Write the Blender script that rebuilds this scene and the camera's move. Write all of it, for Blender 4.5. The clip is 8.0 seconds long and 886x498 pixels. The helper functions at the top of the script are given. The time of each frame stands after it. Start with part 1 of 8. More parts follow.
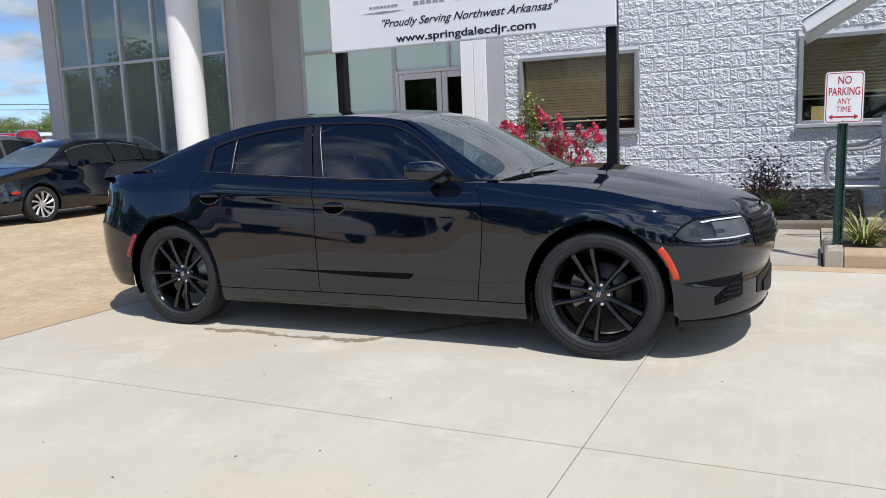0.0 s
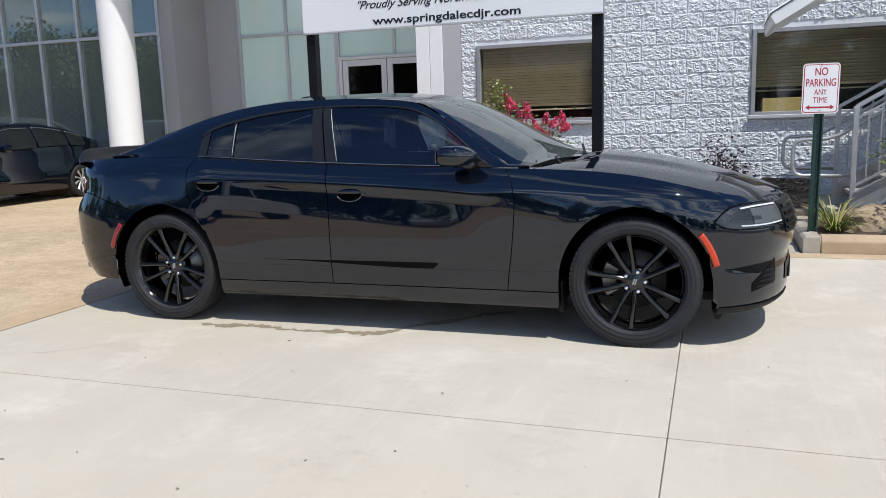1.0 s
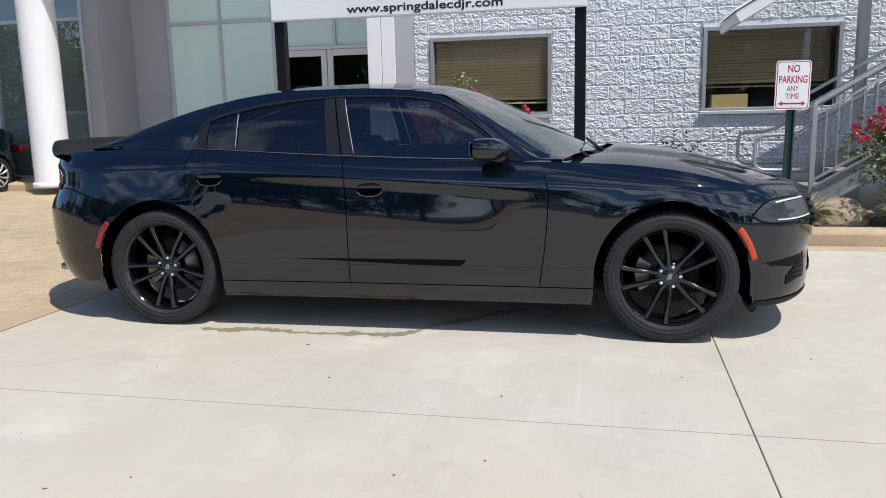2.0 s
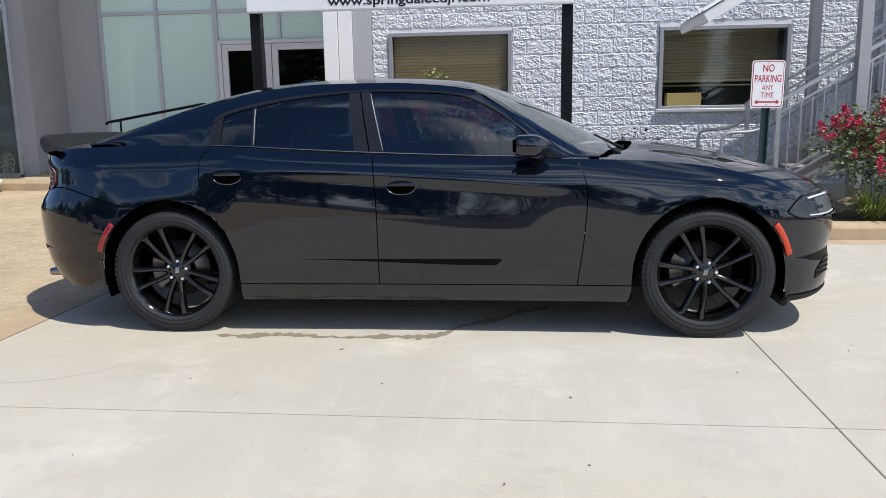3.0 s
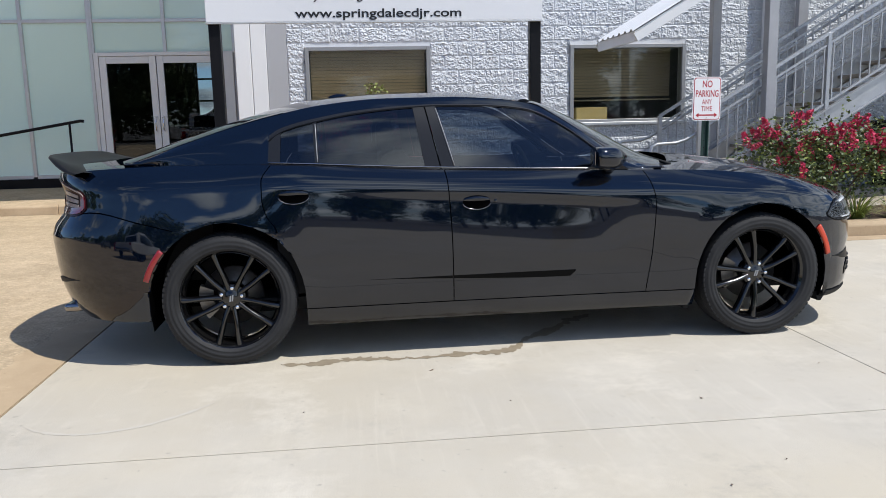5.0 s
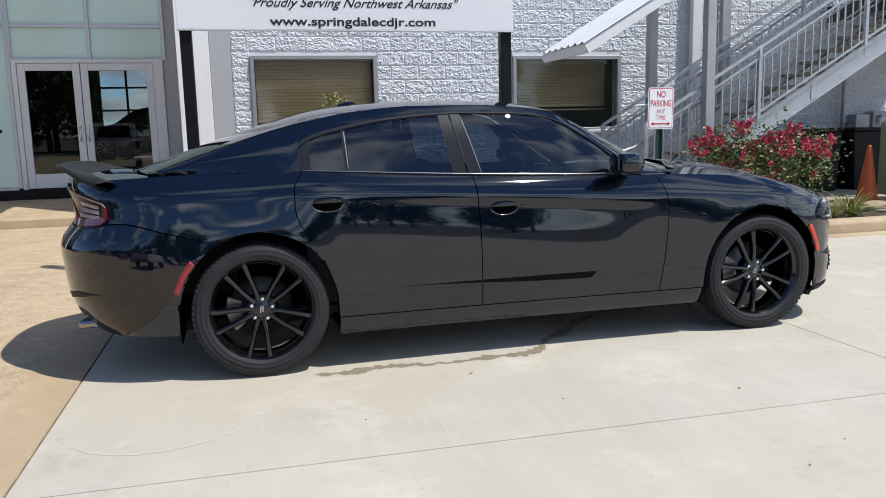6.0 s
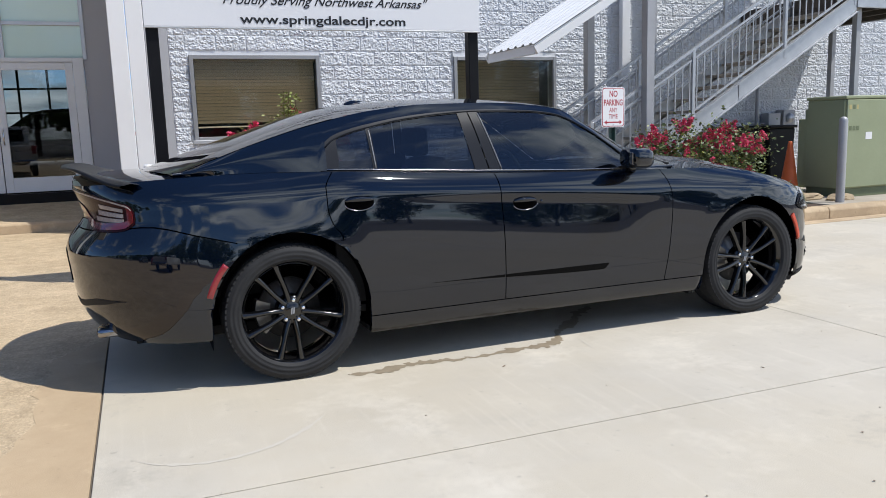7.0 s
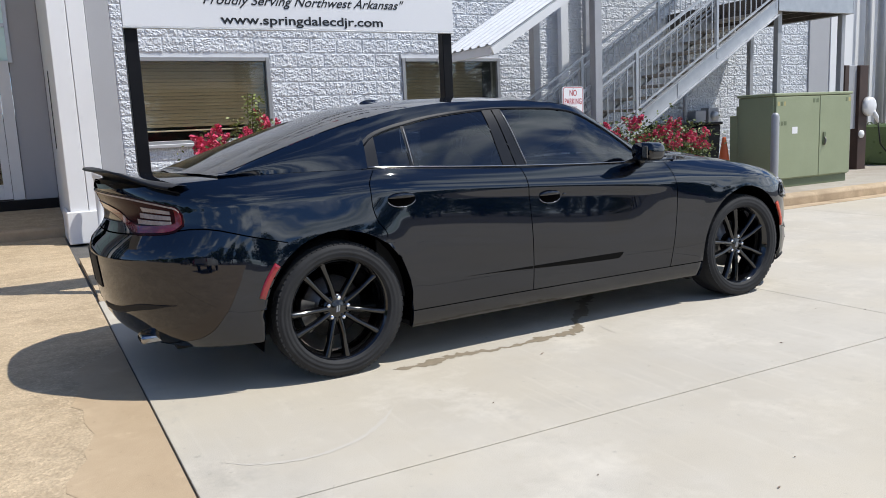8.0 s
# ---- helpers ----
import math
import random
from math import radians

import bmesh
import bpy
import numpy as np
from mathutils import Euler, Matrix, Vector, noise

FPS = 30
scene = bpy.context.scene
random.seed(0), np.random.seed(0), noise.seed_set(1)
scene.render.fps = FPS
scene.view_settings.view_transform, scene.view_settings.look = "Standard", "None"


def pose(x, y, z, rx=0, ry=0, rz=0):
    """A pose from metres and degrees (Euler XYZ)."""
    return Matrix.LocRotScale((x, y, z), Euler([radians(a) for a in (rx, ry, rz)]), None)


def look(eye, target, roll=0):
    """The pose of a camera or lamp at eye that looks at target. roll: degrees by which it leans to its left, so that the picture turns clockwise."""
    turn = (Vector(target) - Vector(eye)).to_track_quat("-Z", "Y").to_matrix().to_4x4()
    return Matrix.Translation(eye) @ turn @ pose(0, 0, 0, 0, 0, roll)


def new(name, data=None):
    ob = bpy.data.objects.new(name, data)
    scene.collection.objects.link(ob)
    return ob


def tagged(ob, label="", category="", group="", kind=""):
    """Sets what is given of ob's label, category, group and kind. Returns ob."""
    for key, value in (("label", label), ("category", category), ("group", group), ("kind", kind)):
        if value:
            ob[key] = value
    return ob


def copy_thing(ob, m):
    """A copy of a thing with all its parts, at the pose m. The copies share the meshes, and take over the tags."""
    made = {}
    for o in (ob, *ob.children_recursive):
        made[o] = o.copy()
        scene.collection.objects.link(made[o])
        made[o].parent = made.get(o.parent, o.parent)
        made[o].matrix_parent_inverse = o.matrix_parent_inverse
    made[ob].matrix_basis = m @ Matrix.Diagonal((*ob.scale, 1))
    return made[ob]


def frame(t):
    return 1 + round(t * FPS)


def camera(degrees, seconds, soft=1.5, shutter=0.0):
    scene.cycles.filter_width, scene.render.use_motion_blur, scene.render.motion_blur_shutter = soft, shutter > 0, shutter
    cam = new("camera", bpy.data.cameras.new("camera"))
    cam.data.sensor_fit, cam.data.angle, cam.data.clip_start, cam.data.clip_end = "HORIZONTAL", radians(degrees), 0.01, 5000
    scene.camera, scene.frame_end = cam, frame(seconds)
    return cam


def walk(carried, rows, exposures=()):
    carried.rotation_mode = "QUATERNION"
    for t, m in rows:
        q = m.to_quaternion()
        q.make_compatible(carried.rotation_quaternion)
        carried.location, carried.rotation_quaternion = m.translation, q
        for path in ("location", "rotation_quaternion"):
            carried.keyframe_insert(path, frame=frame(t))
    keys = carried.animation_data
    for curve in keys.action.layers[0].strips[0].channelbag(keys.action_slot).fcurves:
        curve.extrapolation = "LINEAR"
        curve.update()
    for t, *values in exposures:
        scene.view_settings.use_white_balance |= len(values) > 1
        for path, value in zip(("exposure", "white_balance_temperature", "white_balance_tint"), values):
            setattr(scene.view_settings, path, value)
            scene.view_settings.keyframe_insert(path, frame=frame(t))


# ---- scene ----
cam = camera(59.4, 8.0, soft=0.9)
PATH = [
    (0, (-1.154, 0.022, 1.292), (-2.01, 1.805, 0.998), -2.4),
    (0.5, (-1.475, -0.066, 1.296), (-2.233, 1.758, 0.984), -2.2),
    (1, (-1.834, -0.085, 1.281), (-2.484, 1.778, 0.954), -1.8),
    (1.5, (-2.167, -0.102, 1.267), (-2.707, 1.794, 0.931), -1.5),
    (2, (-2.537, -0.101, 1.28), (-2.963, 1.822, 0.934), -1.3),
    (3.5, (-3.538, -0.095, 1.286), (-3.648, 1.87, 0.929), -0.9),
    (4, (-3.865, -0.065, 1.288), (-3.871, 1.904, 0.937), -1.0),
    (5.5, (-4.937, -0.04, 1.309), (-4.598, 1.905, 0.992), -1.4),
    (6, (-5.29, 0.015, 1.304), (-4.822, 1.935, 0.996), -1.4),
    (6.5, (-5.628, 0.075, 1.299), (-5.034, 1.96, 0.991), -1.5),
    (7, (-5.979, 0.184, 1.301), (-5.265, 2.026, 0.99), -1.8),
    (7.5, (-6.347, 0.27, 1.299), (-5.521, 2.064, 0.987), -2.2),
    (8, (-6.677, 0.392, 1.297), (-5.746, 2.134, 0.984), -2.6),
]
walk(cam, [(t, look(eye, target, roll)) for t, eye, target, roll in PATH])

# ---- world, sun, exposure ----
scene.view_settings.exposure = 0.155
SUN_TO = Vector((0.44, -0.36, 1.0)).normalized()
world = bpy.data.worlds.new("sky")
scene.world = world
world.use_nodes = True
wn, wl = world.node_tree.nodes, world.node_tree.links
wn.clear()
w_out, w_bg = wn.new("ShaderNodeOutputWorld"), wn.new("ShaderNodeBackground")
w_sky = wn.new("ShaderNodeTexSky")
w_sky.sky_type, w_sky.sun_disc = "NISHITA", False
w_sky.sun_elevation = math.asin(SUN_TO.z)
w_sky.sun_rotation = math.atan2(SUN_TO.x, SUN_TO.y)
w_sky.dust_density, w_sky.ozone_density, w_sky.altitude = 0.4, 1.6, 1500.0
w_tc, w_sep = wn.new("ShaderNodeTexCoord"), wn.new("ShaderNodeSeparateXYZ")
wl.new(w_tc.outputs["Generated"], w_sep.inputs[0])
w_up = wn.new("ShaderNodeMath"); w_up.operation = "ADD"; w_up.inputs[1].default_value = 0.22
w_mx = wn.new("ShaderNodeMath"); w_mx.operation = "MAXIMUM"; w_mx.inputs[1].default_value = 0.05
wl.new(w_sep.outputs[2], w_up.inputs[0]); wl.new(w_up.outputs[0], w_mx.inputs[0])
w_div = wn.new("ShaderNodeVectorMath"); w_div.operation = "DIVIDE"
w_cmb = wn.new("ShaderNodeCombineXYZ")
for k in range(2):
    wl.new(w_mx.outputs[0], w_cmb.inputs[k])
w_cmb.inputs[2].default_value = 1.0
wl.new(w_tc.outputs["Generated"], w_div.inputs[0]); wl.new(w_cmb.outputs[0], w_div.inputs[1])
w_noise = wn.new("ShaderNodeTexNoise")
w_noise.inputs["Scale"].default_value, w_noise.inputs["Detail"].default_value = 2.5, 9.0
w_noise.inputs["Roughness"].default_value = 0.54
wl.new(w_div.outputs[0], w_noise.inputs["Vector"])
w_ramp = wn.new("ShaderNodeMapRange"); w_ramp.interpolation_type = "SMOOTHSTEP"
w_ramp.inputs["From Min"].default_value, w_ramp.inputs["From Max"].default_value = 0.385, 0.565
w_lean = wn.new("ShaderNodeMath"); w_lean.operation = "MULTIPLY_ADD"; w_lean.inputs[1].default_value = -0.165
wl.new(w_sep.outputs[2], w_lean.inputs[0]); wl.new(w_noise.outputs[0], w_lean.inputs[2])
w_side = wn.new("ShaderNodeMath"); w_side.operation = "MULTIPLY_ADD"; w_side.inputs[1].default_value = 0.10   # more cloud on the sun's side
wl.new(w_sep.outputs[0], w_side.inputs[0]); wl.new(w_lean.outputs[0], w_side.inputs[2])
wl.new(w_side.outputs[0], w_ramp.inputs["Value"])
w_cn = wn.new("ShaderNodeTexNoise")
w_cn.inputs["Scale"].default_value, w_cn.inputs["Detail"].default_value = 3.3, 6.0
wl.new(w_div.outputs[0], w_cn.inputs["Vector"])
w_cc = wn.new("ShaderNodeValToRGB")
w_cc.color_ramp.elements[0].position, w_cc.color_ramp.elements[0].color = 0.35, (3.15, 3.95, 4.85, 1)
w_cc.color_ramp.elements[1].position, w_cc.color_ramp.elements[1].color = 0.65, (8.7, 9.5, 10.5, 1)
wl.new(w_cn.outputs[0], w_cc.inputs[0])
w_dot = wn.new("ShaderNodeVectorMath"); w_dot.operation = "DOT_PRODUCT"      # clouds towards the sun are the brightest
w_dot.inputs[1].default_value = tuple(Vector((0.44, -0.36, 0.45)).normalized())
wl.new(w_tc.outputs["Generated"], w_dot.inputs[0])
w_lit = wn.new("ShaderNodeMath"); w_lit.operation = "MULTIPLY_ADD"
w_lit.inputs[1].default_value, w_lit.inputs[2].default_value = 0.50, 0.80
wl.new(w_dot.outputs["Value"], w_lit.inputs[0])
w_cl = wn.new("ShaderNodeVectorMath"); w_cl.operation = "SCALE"
wl.new(w_cc.outputs[0], w_cl.inputs[0]); wl.new(w_lit.outputs[0], w_cl.inputs["Scale"])
w_mix = wn.new("ShaderNodeMixRGB")
w_blue = wn.new("ShaderNodeMixRGB"); w_blue.blend_type = "MULTIPLY"; w_blue.inputs[0].default_value = 1.0
w_blue.inputs[2].default_value = (0.53, 0.665, 0.88, 1)
wl.new(w_sky.outputs[0], w_blue.inputs[1])
wl.new(w_ramp.outputs[0], w_mix.inputs[0]); wl.new(w_blue.outputs[0], w_mix.inputs[1]); wl.new(w_cl.outputs[0], w_mix.inputs[2])
wl.new(w_mix.outputs[0], w_bg.inputs["Color"])
w_bg.inputs["Strength"].default_value = 0.15
wl.new(w_bg.outputs[0], w_out.inputs[0])
sun = new("sun", bpy.data.lights.new("sun", "SUN"))
sun.data.energy, sun.data.angle, sun.data.color = 4.05, radians(0.55), (1.0, 0.975, 0.925)
sun.matrix_world = look(tuple(SUN_TO * 60), (0, 0, 0))

# ---- materials ----
def nodes_of(name):
    m = bpy.data.materials.new(name)
    m.use_nodes = True
    nt = m.node_tree
    return m, nt.nodes, nt.links, nt.nodes["Principled BSDF"]


def surf(name, c1, c2=None, rough=0.5, metal=0.0, scale=4.0, fine=60.0, bump=0.0, bump_scale=None, coat=0.0, spec=0.5, contrast=(0.3, 0.7), rand=0.0, rough_var=0.08):
    """A surface of two tones mixed at a coarse and a fine scale, with relief and uneven gloss."""
    m, nn, ll, b = nodes_of(name)
    c2 = c2 or tuple(c * 0.8 for c in c1)
    tc = nn.new("ShaderNodeTexCoord")
    vec = tc.outputs["Object"]
    info = nn.new("ShaderNodeObjectInfo")
    if rand:
        add = nn.new("ShaderNodeVectorMath"); add.operation = "ADD"
        mul = nn.new("ShaderNodeMath"); mul.operation = "MULTIPLY"; mul.inputs[1].default_value = 37.0
        ll.new(info.outputs["Random"], mul.inputs[0]); ll.new(vec, add.inputs[0]); ll.new(mul.outputs[0], add.inputs[1])
        vec = add.outputs[0]
    n1, n2 = nn.new("ShaderNodeTexNoise"), nn.new("ShaderNodeTexNoise")
    n1.inputs["Scale"].default_value, n1.inputs["Detail"].default_value = scale, 6.0
    n2.inputs["Scale"].default_value, n2.inputs["Detail"].default_value = fine, 4.0
    ll.new(vec, n1.inputs["Vector"]); ll.new(vec, n2.inputs["Vector"])
    mixn = nn.new("ShaderNodeMath"); mixn.operation = "MULTIPLY_ADD"; mixn.inputs[1].default_value = 0.35
    ll.new(n2.outputs[0], mixn.inputs[0])
    half = nn.new("ShaderNodeMath"); half.operation = "MULTIPLY"; half.inputs[1].default_value = 0.65
    ll.new(n1.outputs[0], half.inputs[0]); ll.new(half.outputs[0], mixn.inputs[2])
    mr = nn.new("ShaderNodeMapRange")
    mr.inputs["From Min"].default_value, mr.inputs["From Max"].default_value = contrast
    ll.new(mixn.outputs[0], mr.inputs["Value"])
    mix = nn.new("ShaderNodeMixRGB")
    mix.inputs[1].default_value, mix.inputs[2].default_value = (*c1, 1), (*c2, 1)
    ll.new(mr.outputs[0], mix.inputs[0])
    col = mix.outputs[0]
    if rand:
        hsv = nn.new("ShaderNodeHueSaturation")
        v = nn.new("ShaderNodeMapRange")
        v.inputs["To Min"].default_value, v.inputs["To Max"].default_value = 1 - rand, 1 + rand
        ll.new(info.outputs["Random"], v.inputs["Value"]); ll.new(v.outputs[0], hsv.inputs["Value"]); ll.new(col, hsv.inputs["Color"])
        col = hsv.outputs[0]
    ll.new(col, b.inputs["Base Color"])
    rr = nn.new("ShaderNodeMapRange")
    rr.inputs["To Min"].default_value, rr.inputs["To Max"].default_value = max(0.02, rough - rough_var), min(1, rough + rough_var)
    ll.new(mixn.outputs[0], rr.inputs["Value"]); ll.new(rr.outputs[0], b.inputs["Roughness"])
    b.inputs["Metallic"].default_value = metal
    b.inputs["Specular IOR Level"].default_value = spec
    if coat:
        b.inputs["Coat Weight"].default_value, b.inputs["Coat Roughness"].default_value, b.inputs["Coat IOR"].default_value = coat, 0.03, 1.65
    if bump:
        bn = nn.new("ShaderNodeBump")
        bn.inputs["Strength"].default_value, bn.inputs["Distance"].default_value = bump, 0.01
        src = n2
        if bump_scale:
            src = nn.new("ShaderNodeTexNoise")
            src.inputs["Scale"].default_value, src.inputs["Detail"].default_value = bump_scale, 5.0
            ll.new(vec, src.inputs["Vector"])
        ll.new(src.outputs[0], bn.inputs["Height"]); ll.new(bn.outputs[0], b.inputs["Normal"])
    return m


def pane(name, tint, ior=1.5, rough=0.0, mirror=(1.0, 1.0, 1.0), haze=0.0):
    """Thin glass: what passes is tinted, the rest is mirrored by Fresnel."""
    m, nn, ll, b = nodes_of(name)
    nn.remove(b)
    out = [n for n in nn if n.type == "OUTPUT_MATERIAL"][0]
    tr, gl, fr, mx = nn.new("ShaderNodeBsdfTransparent"), nn.new("ShaderNodeBsdfGlossy"), nn.new("ShaderNodeFresnel"), nn.new("ShaderNodeMixShader")
    tr.inputs[0].default_value = (*tint, 1)
    gl.inputs["Roughness"].default_value = rough
    gl.inputs["Color"].default_value = (*mirror, 1)
    fr.inputs["IOR"].default_value = ior
    ll.new(fr.outputs[0], mx.inputs[0]); ll.new(tr.outputs[0], mx.inputs[1]); ll.new(gl.outputs[0], mx.inputs[2])
    last = mx.outputs[0]
    # even pale diffuse share that paints a veil of reflected light on the glass
    if haze:
        df, m2 = nn.new("ShaderNodeBsdfDiffuse"), nn.new("ShaderNodeMixShader")
        df.inputs[0].default_value = (0.48, 0.57, 0.53, 1)
        m2.inputs[0].default_value = haze
        ll.new(last, m2.inputs[1]); ll.new(df.outputs[0], m2.inputs[2])
        last = m2.outputs[0]
    ll.new(last, out.inputs[0])
    return m


def concrete(name, c1, c2, stain, pebble=0.0, tine=0.0, blotch=0.0):
    """Paving with broad stains, fine sand grain, dark specks and an optional exposed pebble or brushed finish."""
    m, nn, ll, b = nodes_of(name)
    tc = nn.new("ShaderNodeNewGeometry")
    vec = tc.outputs["Position"]

    def noise_at(scale, detail=5.0, rough=0.55, v=vec):
        n = nn.new("ShaderNodeTexNoise")
        n.inputs["Scale"].default_value, n.inputs["Detail"].default_value, n.inputs["Roughness"].default_value = scale, detail, rough
        ll.new(v, n.inputs["Vector"])
        return n.outputs[0]

    def ranged(src, a, b2, lo=0.0, hi=1.0):
        r = nn.new("ShaderNodeMapRange")
        r.inputs["From Min"].default_value, r.inputs["From Max"].default_value = a, b2
        r.inputs["To Min"].default_value, r.inputs["To Max"].default_value = lo, hi
        ll.new(src, r.inputs["Value"])
        return r.outputs[0]

    def mixed(fac, a, b2):
        x = nn.new("ShaderNodeMixRGB")
        ll.new(fac, x.inputs[0])
        for k, v in ((1, a), (2, b2)):
            if isinstance(v, tuple):
                x.inputs[k].default_value = (*v, 1)
            else:
                ll.new(v, x.inputs[k])
        return x.outputs[0]

    col = mixed(ranged(noise_at(1.1, 8.0, 0.62), 0.38, 0.62), c1, c2)
    col = mixed(ranged(noise_at(0.45, 9.0, 0.70), 0.46, 0.66, 0, 0.7), col, stain)
    col = mixed(ranged(noise_at(2.6, 8.0, 0.74), 0.54, 0.70, 0, 0.45), col, tuple(c * 0.80 for c in c2))
    col = mixed(ranged(noise_at(1.7, 8.0, 0.74), 0.53, 0.68, 0, 0.75), col, tuple(min(1.0, c * 1.20) for c in c1))
    col = mixed(ranged(noise_at(7.0, 7.0, 0.74), 0.56, 0.70, 0, 0.45), col, stain)
    if tine:
        mp = nn.new("ShaderNodeMapping")
        mp.inputs["Scale"].default_value = (24.0, 1.1, 1.0)
        ll.new(vec, mp.inputs["Vector"])
        col = mixed(ranged(noise_at(1.0, 5.0, 0.7, mp.outputs[0]), 0.54, 0.76, 0, 0.5), col, tuple(min(1.0, c * 1.14) for c in c1))
        col = mixed(ranged(noise_at(0.38, 6.0, 0.6), 0.44, 0.62, 0, 0.65), col, (c1[0], c1[1] * 0.955, c1[2] * 0.86))
        col = mixed(ranged(noise_at(1.35, 11.0, 0.80), 0.575, 0.69, 0, 0.62), col, tuple(c * 0.74 for c in c2))
    if blotch:
        col = mixed(ranged(noise_at(5.0, 8.0, 0.72), 0.47, 0.58, 0, blotch), col, tuple(min(1.0, c * 1.30) for c in c1))
        col = mixed(ranged(noise_at(8.0, 7.0, 0.72), 0.53, 0.62, 0, blotch), col, tuple(c * 0.72 for c in c2))
    grain = noise_at(220.0, 3.0, 0.6)
    dark = tuple(c * 0.62 for c in c2)
    col = mixed(ranged(grain, 0.42, 0.75, 0, 0.42), col, dark)
    col = mixed(ranged(noise_at(26.0, 2.0, 0.5), 0.70, 0.74, 0, 0.5), col, dark)
    height = grain
    if pebble:
        vo = nn.new("ShaderNodeTexVoronoi")
        vo.inputs["Scale"].default_value = 55.0
        ll.new(vec, vo.inputs["Vector"])
        pc = nn.new("ShaderNodeSeparateColor")
        ll.new(vo.outputs["Color"], pc.inputs[0])
        col = mixed(ranged(pc.outputs[0], 0.2, 1.0, 0, pebble), col, tuple(c * 0.55 for c in c1))
        add = nn.new("ShaderNodeMath"); add.operation = "MULTIPLY_ADD"; add.inputs[1].default_value = 2.2
        ll.new(noise_at(19.0, 6.0, 0.68), add.inputs[0]); ll.new(vo.outputs["Distance"], add.inputs[2])
        height = add.outputs[0]
        col = mixed(ranged(noise_at(30.0, 6.0, 0.72), 0.52, 0.66, 0, 0.38), col, tuple(c * 0.66 for c in c2))
        col = mixed(ranged(noise_at(34.0, 6.0, 0.70), 0.55, 0.66, 0, 0.5), col, tuple(min(1.0, c * 1.35) for c in c1))
    if tine:
        wv = nn.new("ShaderNodeTexWave")
        wv.inputs["Scale"].default_value, wv.inputs["Distortion"].default_value = 28.0, 1.2
        wv.inputs["Detail"].default_value = 2.0
        ll.new(vec, wv.inputs["Vector"])
        col = mixed(ranged(wv.outputs["Fac"], 0.0, 1.0, 0, tine), col, tuple(c * 0.82 for c in c1))
    ll.new(col, b.inputs["Base Color"])
    b.inputs["Roughness"].default_value = 0.85
    b.inputs["Specular IOR Level"].default_value = 0.3
    bn = nn.new("ShaderNodeBump")
    bn.inputs["Strength"].default_value, bn.inputs["Distance"].default_value = (0.5, 0.009) if pebble else (0.35, 0.004)
    ll.new(height, bn.inputs["Height"]); ll.new(bn.outputs[0], b.inputs["Normal"])
    return m


M_SLAB = concrete("pale_concrete", (0.555, 0.512, 0.435), (0.495, 0.455, 0.385), (0.455, 0.40, 0.31), tine=0.14)
M_OLD = concrete("tan_aggregate", (0.57, 0.445, 0.295), (0.47, 0.355, 0.225), (0.32, 0.245, 0.155), pebble=0.35, blotch=0.34)
M_ASPH = concrete("asphalt", (0.16, 0.15, 0.14), (0.12, 0.115, 0.11), (0.09, 0.085, 0.08), pebble=0.2)
M_KERB = concrete("kerb_concrete", (0.54, 0.415, 0.275), (0.44, 0.33, 0.21), (0.32, 0.235, 0.15))
M_SCUFF = surf("pale_scuff", (0.515, 0.475, 0.405), (0.49, 0.45, 0.38), rough=0.9, scale=20)
# darker and greyer than the other kerbs
M_KERB_G = concrete("dark_grey_kerb", (0.21, 0.185, 0.15), (0.16, 0.14, 0.11), (0.11, 0.09, 0.07))
M_WALK = concrete("walk_concrete", (0.44, 0.40, 0.34), (0.38, 0.34, 0.28), (0.30, 0.25, 0.19))
M_JOINTF = surf("joint_sand", (0.34, 0.305, 0.25), (0.20, 0.175, 0.14), rough=0.95, scale=9)
M_JOINT = surf("joint_dirt", (0.10, 0.085, 0.065), (0.16, 0.13, 0.10), rough=0.95)
M_BLOCK = surf("painted_block", (0.67, 0.69, 0.715), (0.58, 0.60, 0.63), rough=0.75, scale=5, fine=70, bump=0.8, bump_scale=70, rand=0.05)
M_MORTAR = surf("painted_mortar", (0.70, 0.72, 0.745), (0.63, 0.645, 0.67), rough=0.85, bump=0.3)
M_STUCCO_W = surf("white_stucco", (0.80, 0.80, 0.80), (0.74, 0.74, 0.745), rough=0.8, scale=1.5, fine=160, bump=0.15)
M_STUCCO_G = surf("grey_stucco", (0.43, 0.435, 0.45), (0.39, 0.39, 0.405), rough=0.85, scale=1.0, fine=160, bump=0.2)
M_ALU = surf("anodised_aluminium", (0.62, 0.63, 0.64), (0.55, 0.56, 0.57), rough=0.4, metal=0.6, fine=120)
M_ALU_D = surf("grey_window_aluminium", (0.36, 0.365, 0.375), (0.30, 0.305, 0.31), rough=0.45, metal=0.4)
M_WFRAME = surf("white_painted_metal", (0.74, 0.75, 0.76), (0.68, 0.69, 0.70), rough=0.4)
# includes a painted pale veil that softens the mirrored view
M_GLASS_BAY = pane("reflective_bay_glass", (0.34, 0.40, 0.37), ior=2.75, mirror=(0.92, 0.97, 0.86), haze=0.22)
M_GLASS_DARK = pane("dark_window_glass", (0.84, 0.86, 0.84), ior=1.42)
M_GLASS_DOOR = pane("door_glass", (0.60, 0.63, 0.63), ior=1.52)
M_FROST = surf("frosted_film_glass", (0.69, 0.88, 0.82), (0.65, 0.84, 0.78), rough=0.08, scale=0.6, spec=0.7, rough_var=0.03)
M_BLIND = surf("tan_blind_slat", (0.66, 0.55, 0.40), (0.58, 0.48, 0.34), rough=0.55, scale=3, fine=30)
# room surfaces behind glass: the lack of light indoors is put into this colour
M_INT = surf("interior_coloured_unlit", (0.05, 0.05, 0.05), (0.08, 0.075, 0.07), rough=0.8)
